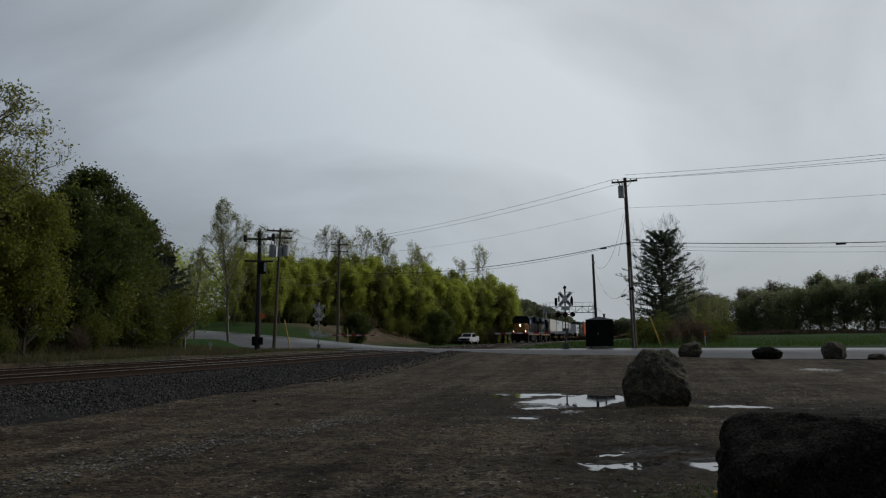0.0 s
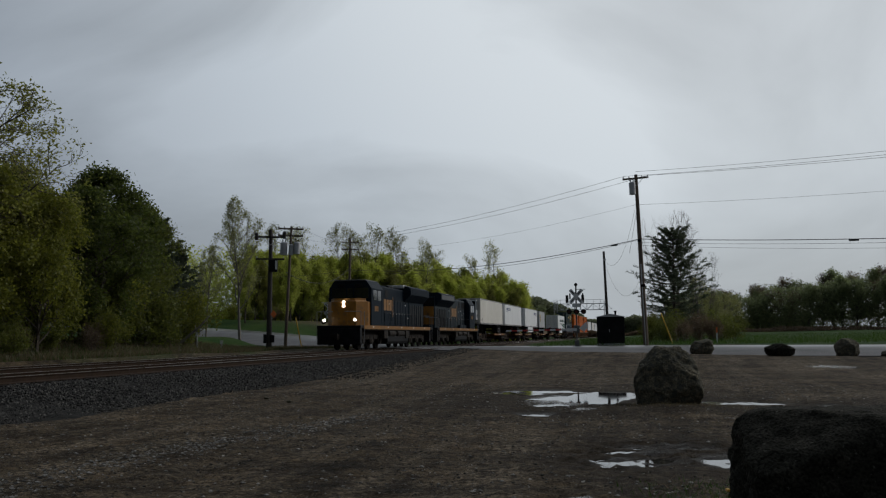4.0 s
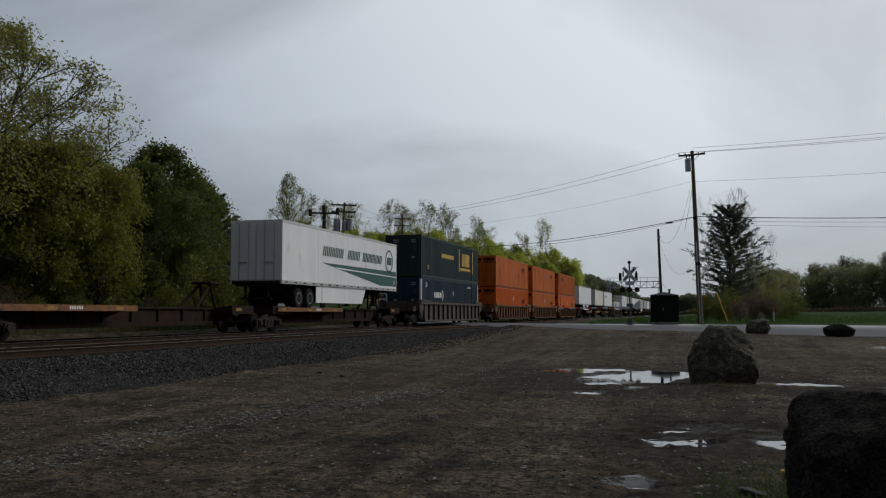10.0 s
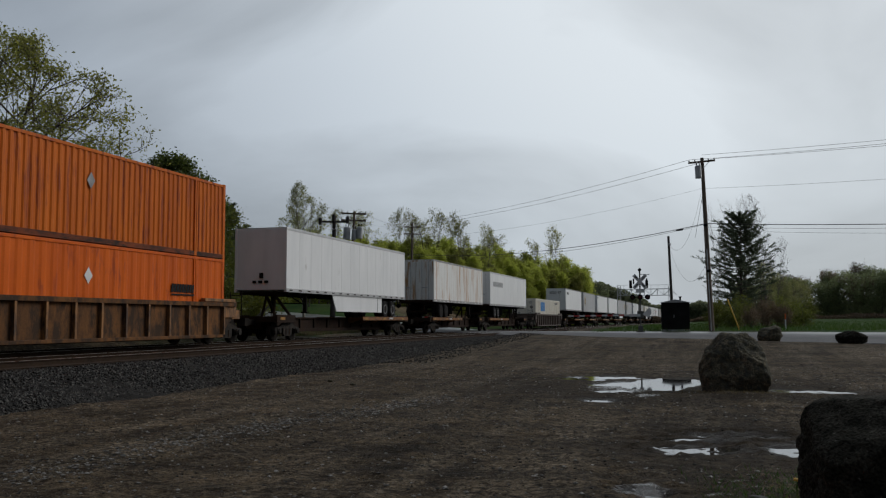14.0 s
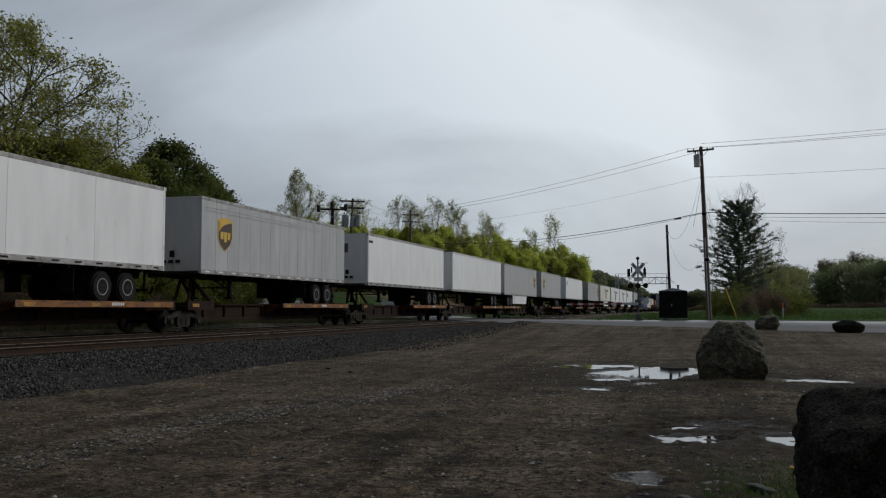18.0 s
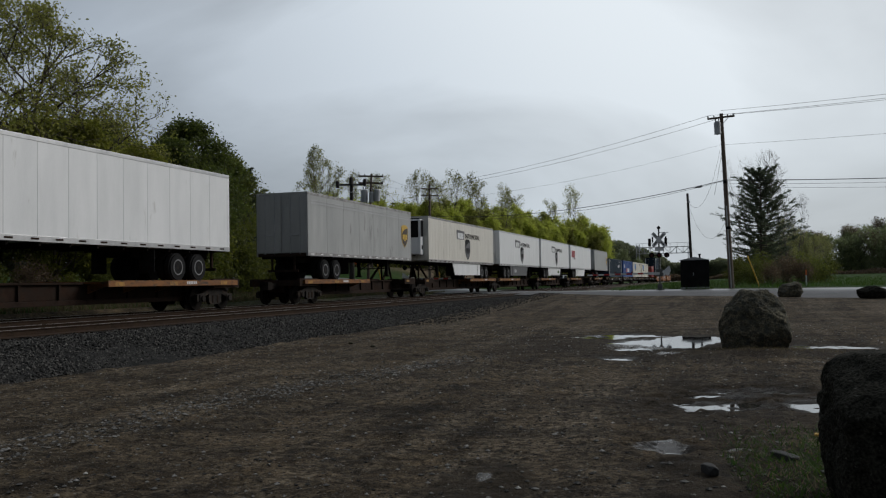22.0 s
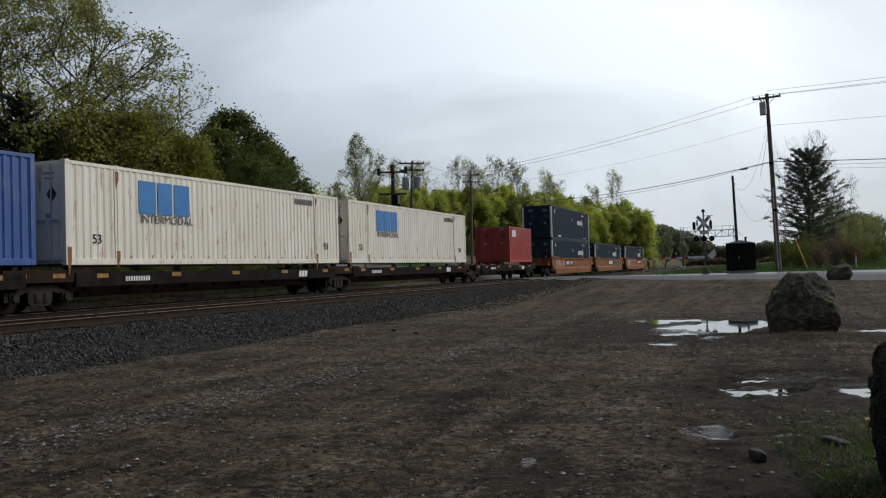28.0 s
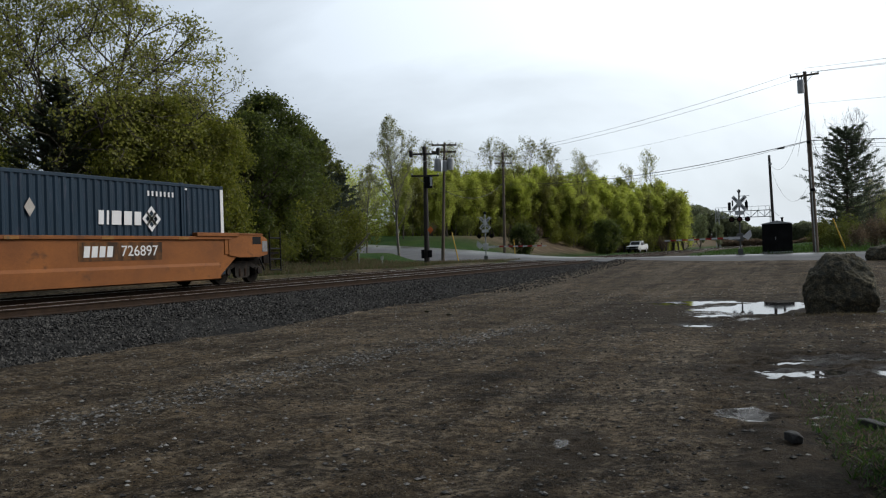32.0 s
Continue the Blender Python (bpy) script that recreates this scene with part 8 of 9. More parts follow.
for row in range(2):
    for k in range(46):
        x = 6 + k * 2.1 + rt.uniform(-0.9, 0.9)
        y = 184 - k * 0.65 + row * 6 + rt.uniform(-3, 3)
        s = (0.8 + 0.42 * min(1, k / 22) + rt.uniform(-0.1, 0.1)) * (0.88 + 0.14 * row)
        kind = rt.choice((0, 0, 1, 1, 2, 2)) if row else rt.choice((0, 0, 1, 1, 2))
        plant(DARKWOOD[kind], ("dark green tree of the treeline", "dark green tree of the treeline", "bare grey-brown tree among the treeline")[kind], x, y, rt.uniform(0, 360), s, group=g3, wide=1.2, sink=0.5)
for x, y, s, w in ((5.6, 97, 0.46, 1.5), (7.4, 103, 0.4, 1.5), (9.6, 116, 0.38, 1.7), (12.0, 130, 0.42, 1.6)):
    plant(SLIM, "young pale tree in first leaf at the field edge", x, y, rt.uniform(0, 360), s, wide=w)
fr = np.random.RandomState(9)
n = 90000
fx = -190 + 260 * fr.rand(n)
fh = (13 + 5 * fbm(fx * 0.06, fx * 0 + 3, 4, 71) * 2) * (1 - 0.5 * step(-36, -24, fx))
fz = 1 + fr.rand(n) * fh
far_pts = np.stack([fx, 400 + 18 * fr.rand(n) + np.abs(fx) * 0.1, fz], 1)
# haze over these woods comes from the pale leaf colour alone
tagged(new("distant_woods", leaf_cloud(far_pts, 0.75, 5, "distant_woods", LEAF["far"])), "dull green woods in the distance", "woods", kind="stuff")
n = 16000
fx = -17 + 34 * fr.rand(n)
far_pts = np.stack([fx - 12, 300 + 8 * fr.rand(n), 0.6 + fr.rand(n) * (1.6 + 1.4 * fbm(fx * 0.2, fx * 0, 3, 73))], 1)
tagged(new("trackside_scrub", leaf_cloud(far_pts, 0.28, 6, "trackside_scrub", LEAF["brown"])), "brown scrub along the distant line", "scrub", kind="stuff")

n = 64000
fx = 4 + 100 * fr.rand(n)
fy = 181 - (fx - 4) * 0.31 + 8 * fr.rand(n)
far_pts = np.stack([fx, fy, height(fx, fy) + fr.rand(n) ** 1.1 * (6.2 + 2.8 * np.minimum(1, (fx - 4) / 45) + 2.0 * fbm(fx * 0.3, fy * 0, 3, 79))], 1)
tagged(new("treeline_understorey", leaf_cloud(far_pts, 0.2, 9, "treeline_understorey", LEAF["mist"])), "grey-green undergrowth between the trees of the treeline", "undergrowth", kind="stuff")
n = 14000
fx = 4 + 66 * fr.rand(n)
fy = 172 - (fx - 4) * 0.3 + 8 * fr.rand(n)
far_pts = np.stack([fx, fy, height(fx, fy) + fr.rand(n) * (0.9 + 0.9 * fbm(fx * 0.25, fy * 0, 3, 77))], 1)
tagged(new("field_edge_weeds", leaf_cloud(far_pts, 0.16, 8, "field_edge_weeds", LEAF["brown"])), "brown dead weeds along the treeline's foot", "weeds", kind="stuff")

n = 70000
uf = fr.rand(n)
ub = 2 + 16 * fr.rand(n)
ux, uy = -62 + 41 * uf - ub * 0.55, 110 + 60 * uf + ub * 0.8
uz = height(ux, uy) + 8.5 * fr.rand(n) ** 1.2 * (0.6 + 0.8 * (0.5 + fbm(ux * 0.3, uy * 0.3, 3, 95)))
tagged(new("wood_understorey", leaf_cloud(np.stack([ux, uy, uz], 1), 0.2, 15, "wood_understorey", LEAF["woodland"])), "young green growth between the trees of the wood", "undergrowth", kind="stuff")
for x, y, k, s in ((-22.5, 196, 1, 0.8), (-19.5, 205, 1, 0.62), (-25.5, 202, 0, 0.85), (-28.5, 192, 1, 0.85)):
    plant(DARKWOOD[k], "grey-green tree beside the distant line", x, y, rt.uniform(0, 360), s, group=g2)

# grass and dry weeds beyond the tracks, by the road and round the near boulder
def blades(n, region, size, material, name, label, seed, lean=0.4):
    q = np.random.RandomState(seed)
    x, y = region(q, n)
    z = height(x, y)
    h = size * (0.5 + q.rand(len(x)))
    a = q.rand(len(x)) * math.tau
    w = h * 0.07 + 0.004
    dx, dy = np.cos(a) * w, np.sin(a) * w
    lx, ly = q.normal(size=len(x)) * lean * h, q.normal(size=len(x)) * lean * h
    v = np.stack([np.stack([x - dx, y - dy, z - 0.02], 1), np.stack([x + dx, y + dy, z - 0.02], 1), np.stack([x + lx + dx * 0.2, y + ly + dy * 0.2, z + h], 1)], 1).reshape(-1, 3)
    me = bpy.data.meshes.new(name)
    me.from_pydata(v.tolist(), [], np.arange(3 * len(x)).reshape(-1, 3).tolist())
    me.materials.append(LEAF[material])
    tagged(new(name, me), label, "grass", kind="stuff")


def verge(q, n):
    x, y = -23.3 - 11 * q.rand(n) ** 1.3, 8 + 66 * q.rand(n)
    k = (y < 58) | (x > -25.5)
    return x[k], y[k]


def field(q, n):
    t = q.rand(n) ** 1.5
    return -8 + 70 * q.rand(n), 64 + 60 * t


def tuft(q, n):
    x, y = 1.6 + q.normal(size=n) * 0.9, 6.9 + q.normal(size=n) * 1.3
    k = (x > 0.1 - (y - 6.5) * 0.15) & (x < 4) & (y > 4.3) & (y < 9.8)
    return x[k], y[k]


def rock_foot(q, n):
    return 0.6 + q.normal(size=n) * 0.75, 19.0 + q.normal(size=n) * 0.22


blades(38000, verge, 0.2, "straw", "dry_verge_weeds", "dry straw-coloured weeds beside the railway", 31)
blades(26000, verge, 0.14, "grass", "verge_grass", "green grass beside the railway", 32)
blades(30000, field, 0.22, "grass", "field_grass", "green grass of the field beyond the road", 33)
blades(16000, tuft, 0.05, "grass", "tuft_grass", "short green weeds round the near boulder", 34, 1.1)
blades(5000, tuft, 0.042, "brown", "tuft_straw", "dead straw round the near boulder", 35, 1.9)
blades(700, rock_foot, 0.04, "straw", "boulder_foot_grass", "dead grass at the boulder's foot", 36, 0.8)

DF = thing("dandelion", "yellow dandelion flower beside the dark boulder", "flower", (0.66, 8.3, ground_z(0.66, 8.3)))
part("stem", bars(((0, 0, -0.02), (0.01, 0.0, 0.1), 0.004), n=5), LEAF["grass"], DF)
bm = bmesh.new()
for k in range(16):
    a = k * math.tau / 16
    ring(bm, (0.01, 0, 0.1), (0.01 + 0.03 * math.cos(a), 0.03 * math.sin(a), 0.105 + 0.012 * (k % 2)), 0.009, 0.006, 5)
part("flower_head", bm, M["yellow"], DF)

# ---- poles and wires ----
def utility_pole(x, y, top, lean, r, material, label, arms, turn, lamps=(), group="utility poles"):
    """A round tapered pole with bolted crossarms and insulators; arms: (height, half length, thick)."""
    z0 = ground_z(x, y)
    p = thing("utility_pole", label, "utility pole", pose(x, y, z0, lean[0], lean[1], turn), group)
    h = top - z0
    bm = bmesh.new()
    ring(bm, (0, 0, -0.3), (0, 0, h), r, r * 0.62, 16)
    part("shaft", bm, material, p)
    for az, half, ins in arms:
        zz = az - z0
        arm = part("crossarm", boxes((-half, half, -r - 0.1, -r + 0.02, zz - 0.06, zz + 0.06), bevel=0.01), material, p)
        part("brace", bars(((-half * 0.55, -r - 0.05, zz - 0.05), (0, -r - 0.03, zz - 0.55), 0.018), ((half * 0.55, -r - 0.05, zz - 0.05), (0, -r - 0.03, zz - 0.55), 0.018), n=5), M["galv"], arm)
        for dx in (-half * 0.94, -half * 0.5, half * 0.5, half * 0.94)[:: 1 if ins else 3]:
            bm = bmesh.new()
            ring(bm, (dx, -r - 0.04, zz + 0.06), (dx, -r - 0.04, zz + 0.12), 0.03, 0.05, 8)
            ring(bm, (dx, -r - 0.04, zz + 0.12), (dx, -r - 0.04, zz + 0.18), 0.055, 0.03, 8)
            part("insulator", bm, M["galv"], arm)
    return p


def can(parent, x, y, z, r=0.24, h=0.8):
    bm = bmesh.new()
    ring(bm, (x, y, z), (x, y, z + h), r, r, 18)
    ring(bm, (x, y, z + h), (x, y, z + h + 0.08), r * 1.04, r * 0.7, 18)
    t = part("transformer", bm, M["galv"], parent, "grey transformer can")
    part("bushing", bars(((x - 0.08, y, z + h), (x - 0.1, y, z + h + 0.28), 0.035), ((x + 0.08, y, z + h), (x + 0.1, y, z + h + 0.28), 0.035)), M["grime"], t)
    part("hanger", boxes((x - 0.05, x + 0.05, min(0, y), max(0, y), z + 0.2, z + 0.28), (x - 0.05, x + 0.05, min(0, y), max(0, y), z + 0.6, z + 0.68)), M["galv"], t)


PR = utility_pole(0.05, 64.0, 12.75, (0, -1.7), 0.19, M["pole"], "tall leaning wooden utility pole with transformer", ((12.45, 0.9, True),), -8)
can(PR, -0.25, -0.34, 10.5, 0.22, 0.8)
part("conduit", bars(((0.0, -0.2, 0.0), (0.0, -0.2, 5.6), 0.035)), M["galv"], PR)
part("cable_clamp", boxes((-0.12, 0.12, -0.26, -0.16, 7.15, 7.3)), M["black"], PR)
part("pole_bracket", boxes((-0.1, 0.22, -0.3, -0.18, 4.0, 4.18)), M["black"], PR)

P1 = utility_pole(-24.75, 56.8, 8.7, (0, 0.6), 0.2, M["darkpole"], "stout dark signal-line pole with cutouts and switch box", ((8.35, 0.95, False), (6.85, 0.95, False)), 18)
for dx, dz in ((-0.93, 7.65), (0.0, 7.9), (0.93, 7.75)):
    bm = bmesh.new()
    ring(bm, (dx, -0.26, dz - 0.3), (dx, -0.26, dz + 0.1), 0.11, 0.14, 12)
    ring(bm, (dx, -0.26, dz + 0.1), (dx, -0.26, dz + 0.2), 0.14, 0.08, 12)
    part("cutout", bm, M["darkpole"], P1, "fat dark fuse cutout")
part("switch_box", boxes((-0.05, 0.5, -0.45, -0.1, 5.2, 6.0), bevel=0.02), M["black"], P1)
part("switch_box_face", boxes((0.36, 0.5, -0.462, -0.45, 5.35, 5.95)), M["white"], P1, "white box face")
part("lower_box", boxes((0.1, 0.38, -0.4, -0.1, 0.45, 0.95), (-0.35, -0.15, -0.35, -0.1, 0.4, 1.0), bevel=0.02), M["black"], P1)
part("warning_diamond", prism(bmesh.new(), [(0.1, 2.35), (0.3, 2.08), (0.5, 2.35), (0.3, 2.62)], "y", -0.27, -0.25), M["orange"], P1, "small orange diamond sign")
P2 = utility_pole(-25.4, 61.2, 9.65, (0, 2.6), 0.13, M["pole"], "slim wooden pole with three transformer cans", ((9.45, 0.93, True), (8.95, 0.93, True)), 12)
can(P2, -0.42, -0.32, 6.75, 0.26, 0.85)
can(P2, 0.12, -0.36, 6.75, 0.18, 0.7)
can(P2, 0.52, -0.3, 6.85, 0.24, 0.8)
P3 = utility_pole(-30.3, 90.1, 12.0, (0, 0.8), 0.17, M["pole"], "wooden utility pole with double crossarms beyond the road", ((11.5, 0.95, True), (10.75, 0.95, True)), 25)
P4 = utility_pole(42.0, 45.0, 12.25, (0, 0), 0.18, M["pole"], "wooden utility pole beside the road", ((11.95, 0.9, True),), -40)
ST = thing("stub_pole", "plain dark wooden pole behind the signal cabinet", "utility pole", pose(-2.65, 68.0, ground_z(-2.65, 68.0), 0, -1.6, 0))
bm = bmesh.new()
ring(bm, (0, 0, -0.3), (0, 0, 6.9), 0.12, 0.085, 12)
part("shaft", bm, M["darkpole"], ST)
part("pole_clamp", boxes((-0.02, 0.14, -0.14, 0.0, 6.2, 6.35)), M["galv"], ST)


def wire(p, q, sag, r, label="thin black overhead utility wire", n=22, lump=None):
    """A hanging wire between two places."""
    cu = bpy.data.curves.new("overhead_wire", "CURVE")
    cu.dimensions, cu.bevel_depth, cu.bevel_resolution = "3D", r, 1
    sp = cu.splines.new("POLY")
    sp.points.add(n)
    for k in range(n + 1):
        f = k / n
        v = Vector(p).lerp(Vector(q), f)
        sp.points[k].co = (v.x, v.y, v.z - 4 * sag * f * (1 - f), 1)
    cu.materials.append(M["wire"])
    w = tagged(new("overhead_wire", cu), label, "cable", "overhead wires")
    if lump:
        v = Vector(p).lerp(Vector(q), lump)
        z = v.z - 4 * sag * lump * (1 - lump)
        d = (Vector(q) - Vector(p)).normalized() * 0.28
        bm = bmesh.new()
        ring(bm, (v.x - d.x, v.y - d.y, z - 0.06), (v.x + d.x, v.y + d.y, z - 0.06), 0.06, 0.06, 8)
        part("splice_case", bm, M["wire"], w)
    return w


tx, ty = -0.3, 64.0
for dx, dz in ((-0.85, 12.65), (0.85, 12.65), (0.0, 12.95)):
    wire((tx + dx, ty, dz), (42 + dx * 0.4, 45 + dx * 0.8, dz - 0.45), 0.55, 0.011)
for dx, dz in ((-0.85, 12.65), (0.85, 12.65)):
    wire((tx + dx, ty, dz), (-30.3 + dx * 0.8, 90.1 + dx * 0.5, 11.7), 0.5, 0.011)
wire((-0.4, 64, 10.6), (42, 45, 10.1), 0.6, 0.008)
wire((-0.4, 64, 10.6), (-30.3, 90, 10.4), 0.7, 0.006)
wire((-0.15, 63.8, 8.15), (42, 45, 6.9), 0.75, 0.026, "thick black cable with a splice case", lump=0.3)
wire((-0.15, 63.8, 7.9), (42, 45, 6.65), 0.75, 0.01)
wire((-0.15, 63.8, 7.7), (42, 45, 6.35), 0.85, 0.008)
wire((-0.15, 63.8, 8.15), (-30.3, 89.9, 8.6), 0.9, 0.024, "thick black cable with a splice case", lump=0.06)
wire((-0.15, 63.8, 8.1), (-30.3, 89.9, 8.45), 1.05, 0.012)
wire((-30.3, 89.9, 8.6), (-25.4, 61.2, 6.3), 1.1, 0.018)
wire((-30.3, 89.9, 8.5), (-60, 108, 10.5), 0.8, 0.016)
for dx in (-0.85, 0.85):
    wire((-30.3 + dx, 90.1, 11.65), (-25.3 + dx, 61.2, 9.6), 0.5, 0.009)
    wire((-25.3 + dx, 61.2, 9.6), (-24.75 + dx, 56.6, 8.5), 0.6, 0.008)
wire((-0.45, 63.9, 10.2), (-2.75, 68.0, 7.0), 1.6, 0.008)
wire((-2.7, 68.0, 6.6), (-0.05, 63.9, 5.8), 1.9, 0.006)
wire((-0.35, 63.8, 10.0), (-0.9, 64.2, 7.2), 0.05, 0.01)


# ---- crossing signals ----
def crossing_signal(x, y, turn, label, arm_dir, h=4.25, look_away=False):
    z0 = ground_z(x, y)
    s = thing("crossing_signal", label, "crossing signal", pose(x, y, z0, 0, 0, turn), "signals of the level crossing")
    part("mast", bars(((0, 0, 0), (0, 0, h), 0.055), n=12), M["mast"] if not look_away else M["galv"], s)
    part("base", boxes((-0.3, 0.3, -0.3, 0.3, -0.1, 0.12), (-0.16, 0.16, -0.16, 0.16, 0.12, 0.5), bevel=0.02), M["mast"], s)
    bm = bmesh.new()
    ring(bm, (0, 0, h), (0, 0, h + 0.1), 0.1, 0.13, 12)
    ring(bm, (0, 0, h + 0.1), (0, 0, h + 0.2), 0.13, 0.03, 12)
    part("bell", bm, M["black"], s)
    part("side_bracket", bars(((0, 0, h - 0.25), (-0.65 * arm_dir, 0, h - 0.25), 0.02)), M["galv"], s)
    for k in (-1, 1):
        bm = boxes((-0.62, 0.62, -0.09, -0.07, -0.115, 0.115), bevel=0.004)
        cb = part("crossbuck_blade", bm, M["white"], s, "white crossbuck blade", at=Matrix.Translation((0, -0.012 * (k + 1), h - 0.74)) @ Matrix.Rotation(k * radians(48), 4, "Y"))
        for run in ((-0.5, -0.4, -0.3), (0.2, 0.3, 0.4)):
            part("lettering", boxes(*[(a, a + 0.07, -0.094, -0.09, -0.05, 0.05) for a in run]), M["logo_black"], cb)
    part("count_plate", boxes((-0.28, 0.28, -0.08, -0.06, h - 1.5, h - 1.26), bevel=0.004), M["white"], s)
    part("light_bar", bars(((-0.62, 0, h - 1.8), (0.62, 0, h - 1.8), 0.03)), M["black"], s)
    for k in (-0.5, 0.0, 0.5) if not look_away else (-0.5, 0.5):
        bm = bmesh.new()
        ring(bm, (k, -0.08, h - 1.8), (k, -0.05, h - 1.8), 0.18, 0.18, 20)
        ring(bm, (k, 0.12, h - 1.8), (k, -0.05, h - 1.8), 0.1, 0.16, 12)
        lt = part("flasher", bm, M["black"], s, "round black flasher")
        bm = bmesh.new()
        ring(bm, (k, -0.082, h - 1.8), (k, -0.1, h - 1.8), 0.1, 0.09, 16)
        part("lens", bm, M["black"] if look_away else (M["redlamp"] if k == 0.0 else M["greenlamp"]), lt)
        bm = bmesh.new()
        prism(bm, [(k - 0.16, h - 1.8), (k - 0.12, h - 1.68), (k, h - 1.63), (k + 0.12, h - 1.68), (k + 0.16, h - 1.8), (k + 0.13, h - 1.8), (k, h - 1.66), (k - 0.13, h - 1.8)], "y", -0.3, -0.08)
        part("hood", bm, M["black"], lt)
    for k in (-0.42, 0.46):
        part("upper_lamp", boxes((k - 0.05, k + 0.05, -0.08, 0.08, h - 0.92, h - 0.52), bevel=0.03), M["black"], s)
    gm = part("gate_machine", boxes((-0.22, 0.22, -0.2, 0.2, 1.0, 1.5), bevel=0.02), M["mast"] if not look_away else M["white"], s)
    a = arm_dir
    part("counterweight", prism(bmesh.new(), [(-a * 0.15, 1.3), (-a * 0.65, 1.75), (-a * 0.75, 1.35), (-a * 0.5, 1.05)], "y", -0.28, -0.24), M["white"], gm)
    part("gate_hinge", boxes(tuple(sorted((a * 0.0, a * 0.75))) + (-0.28, -0.24, 1.12, 1.3)), M["white"], gm)
    n = 11
    for k in range(n):
        x0, x1 = sorted((a * (0.7 + k * 0.38), a * (0.7 + (k + 1) * 0.38)))
        part("gate_stripe", boxes((x0, x1, -0.28, -0.25, 1.16 - k * 0.003, 1.28 - k * 0.006)), M["red"] if k % 2 else M["white"], gm)
    for k in (3, 6, 10):
        part("gate_lamp", boxes((a * (0.7 + k * 0.38) - 0.05, a * (0.7 + k * 0.38) + 0.05, -0.3, -0.22, 1.27, 1.38), bevel=0.01), M["redlamp"], gm)
    return s


crossing_signal(-4.6, 62.9, 4, "grey crossing signal with white crossbuck and lowered gate", -1, 4.25)
crossing_signal(-24.7, 68.7, 20, "crossing signal beyond the tracks with lowered striped gate", 1, 3.9, True)

# signal cabinet
cx, cy = -2.4, 66.0
CAB = thing("signal_cabinet", "black steel signal cabinet with shallow roof and vent", "cabinet", pose(cx, cy, ground_z(cx, cy), 0, 0, 2))
part("body", boxes((-0.97, 0.97, -0.7, 0.7, 0.08, 1.98), bevel=0.02), M["black"], CAB)
bm = bmesh.new()
prism(bm, [(-1.05, 1.98), (1.05, 1.98), (0.0, 2.2)], "y", -0.78, 0.78)
part("roof", bm, M["galv"], CAB)
part("vent_pipe", bars(((0.35, 0, 2.1), (0.35, 0, 2.36), 0.07), ((0.35, 0, 2.36), (0.35, 0, 2.42), 0.11), n=12), M["black"], CAB)
part("plinth", boxes((-1.0, 1.0, -0.74, 0.74, -0.15, 0.08)), M["galv"], CAB)
part("door", boxes((-0.8, -0.05, -0.715, -0.7, 0.2, 1.85), (0.05, 0.8, -0.715, -0.7, 0.2, 1.85), bevel=0.005), M["black"], CAB)
part("door_handle", boxes((-0.12, -0.08, -0.74, -0.715, 0.9, 1.1)), M["galv"], CAB)
part("paper_scrap", boxes((0.3, 0.62, -0.95, -0.75, 0.02, 0.08), bevel=0.01), M["white"], CAB, "white scrap at its foot")

# yellow guy guard, marker stake
GY_ = thing("guy_guard", "slanting yellow plastic guard on the pole's guy wire", "guy wire", (1.9, 66.0, ground_z(1.9, 66.0)))
part("guard", bars(((0, 0, 0), (-0.75, 0, 2.2), 0.045)), M["yellow"], GY_)
part("guy_wire", bars(((-0.75, 0, 2.2), (-2.3, -1.8, 9.0), 0.01), n=5), M["wire"], GY_)
for x, y in ((5.2, 69.8),):
    MS = thing("marker_stake", "white marker stake with orange top by the road", "marker post", (x, y, ground_z(x, y)))
    part("stake", boxes((-0.05, 0.05, -0.02, 0.02, -0.1, 0.75), bevel=0.005), M["white"], MS)
    part("orange_top", boxes((-0.05, 0.05, -0.02, 0.02, 0.75, 1.15), bevel=0.005), M["orange"], MS)
Y5 = thing("guy_guard", "slim yellow guard beside the pole beyond the road", "guy wire", (-29.3, 90.6, ground_z(-29.3, 90.6)))
part("guard", bars(((0, 0, 0), (-0.1, 0, 1.9), 0.05)), M["yellow"], Y5)
Y6 = thing("guy_guard", "slanting yellow guard beside the slim pole", "guy wire", (-24.2, 61.4, ground_z(-24.2, 61.4)))
part("guard", bars(((0, 0, 0), (-0.5, 0, 2.3), 0.045)), M["yellow"], Y6)

# signal bridge over the line
GA = thing("signal_bridge", "grey steel truss signal bridge over the distant tracks", "signal bridge", (0, 234, 0.5))
for x in (-22.4, -9.6):
    bm = bars(((x - 0.4, -0.4, 0), (x - 0.4, -0.4, 9.8), 0.07), ((x + 0.4, -0.4, 0), (x + 0.4, -0.4, 9.8), 0.07), ((x - 0.4, 0.4, 0), (x - 0.4, 0.4, 9.8), 0.07), ((x + 0.4, 0.4, 0), (x + 0.4, 0.4, 9.8), 0.07), n=6)
    for k in range(7):
        z = k * 1.4
        ring(bm, (x - 0.4, -0.4, z), (x + 0.4, -0.4, z + 1.4), 0.04, 0.04, 5)
        ring(bm, (x - 0.4, -0.4, z), (x + 0.4, -0.4, z), 0.04, 0.04, 5)
    part("tower", bm, M["galv"], GA)
bm = bmesh.new()
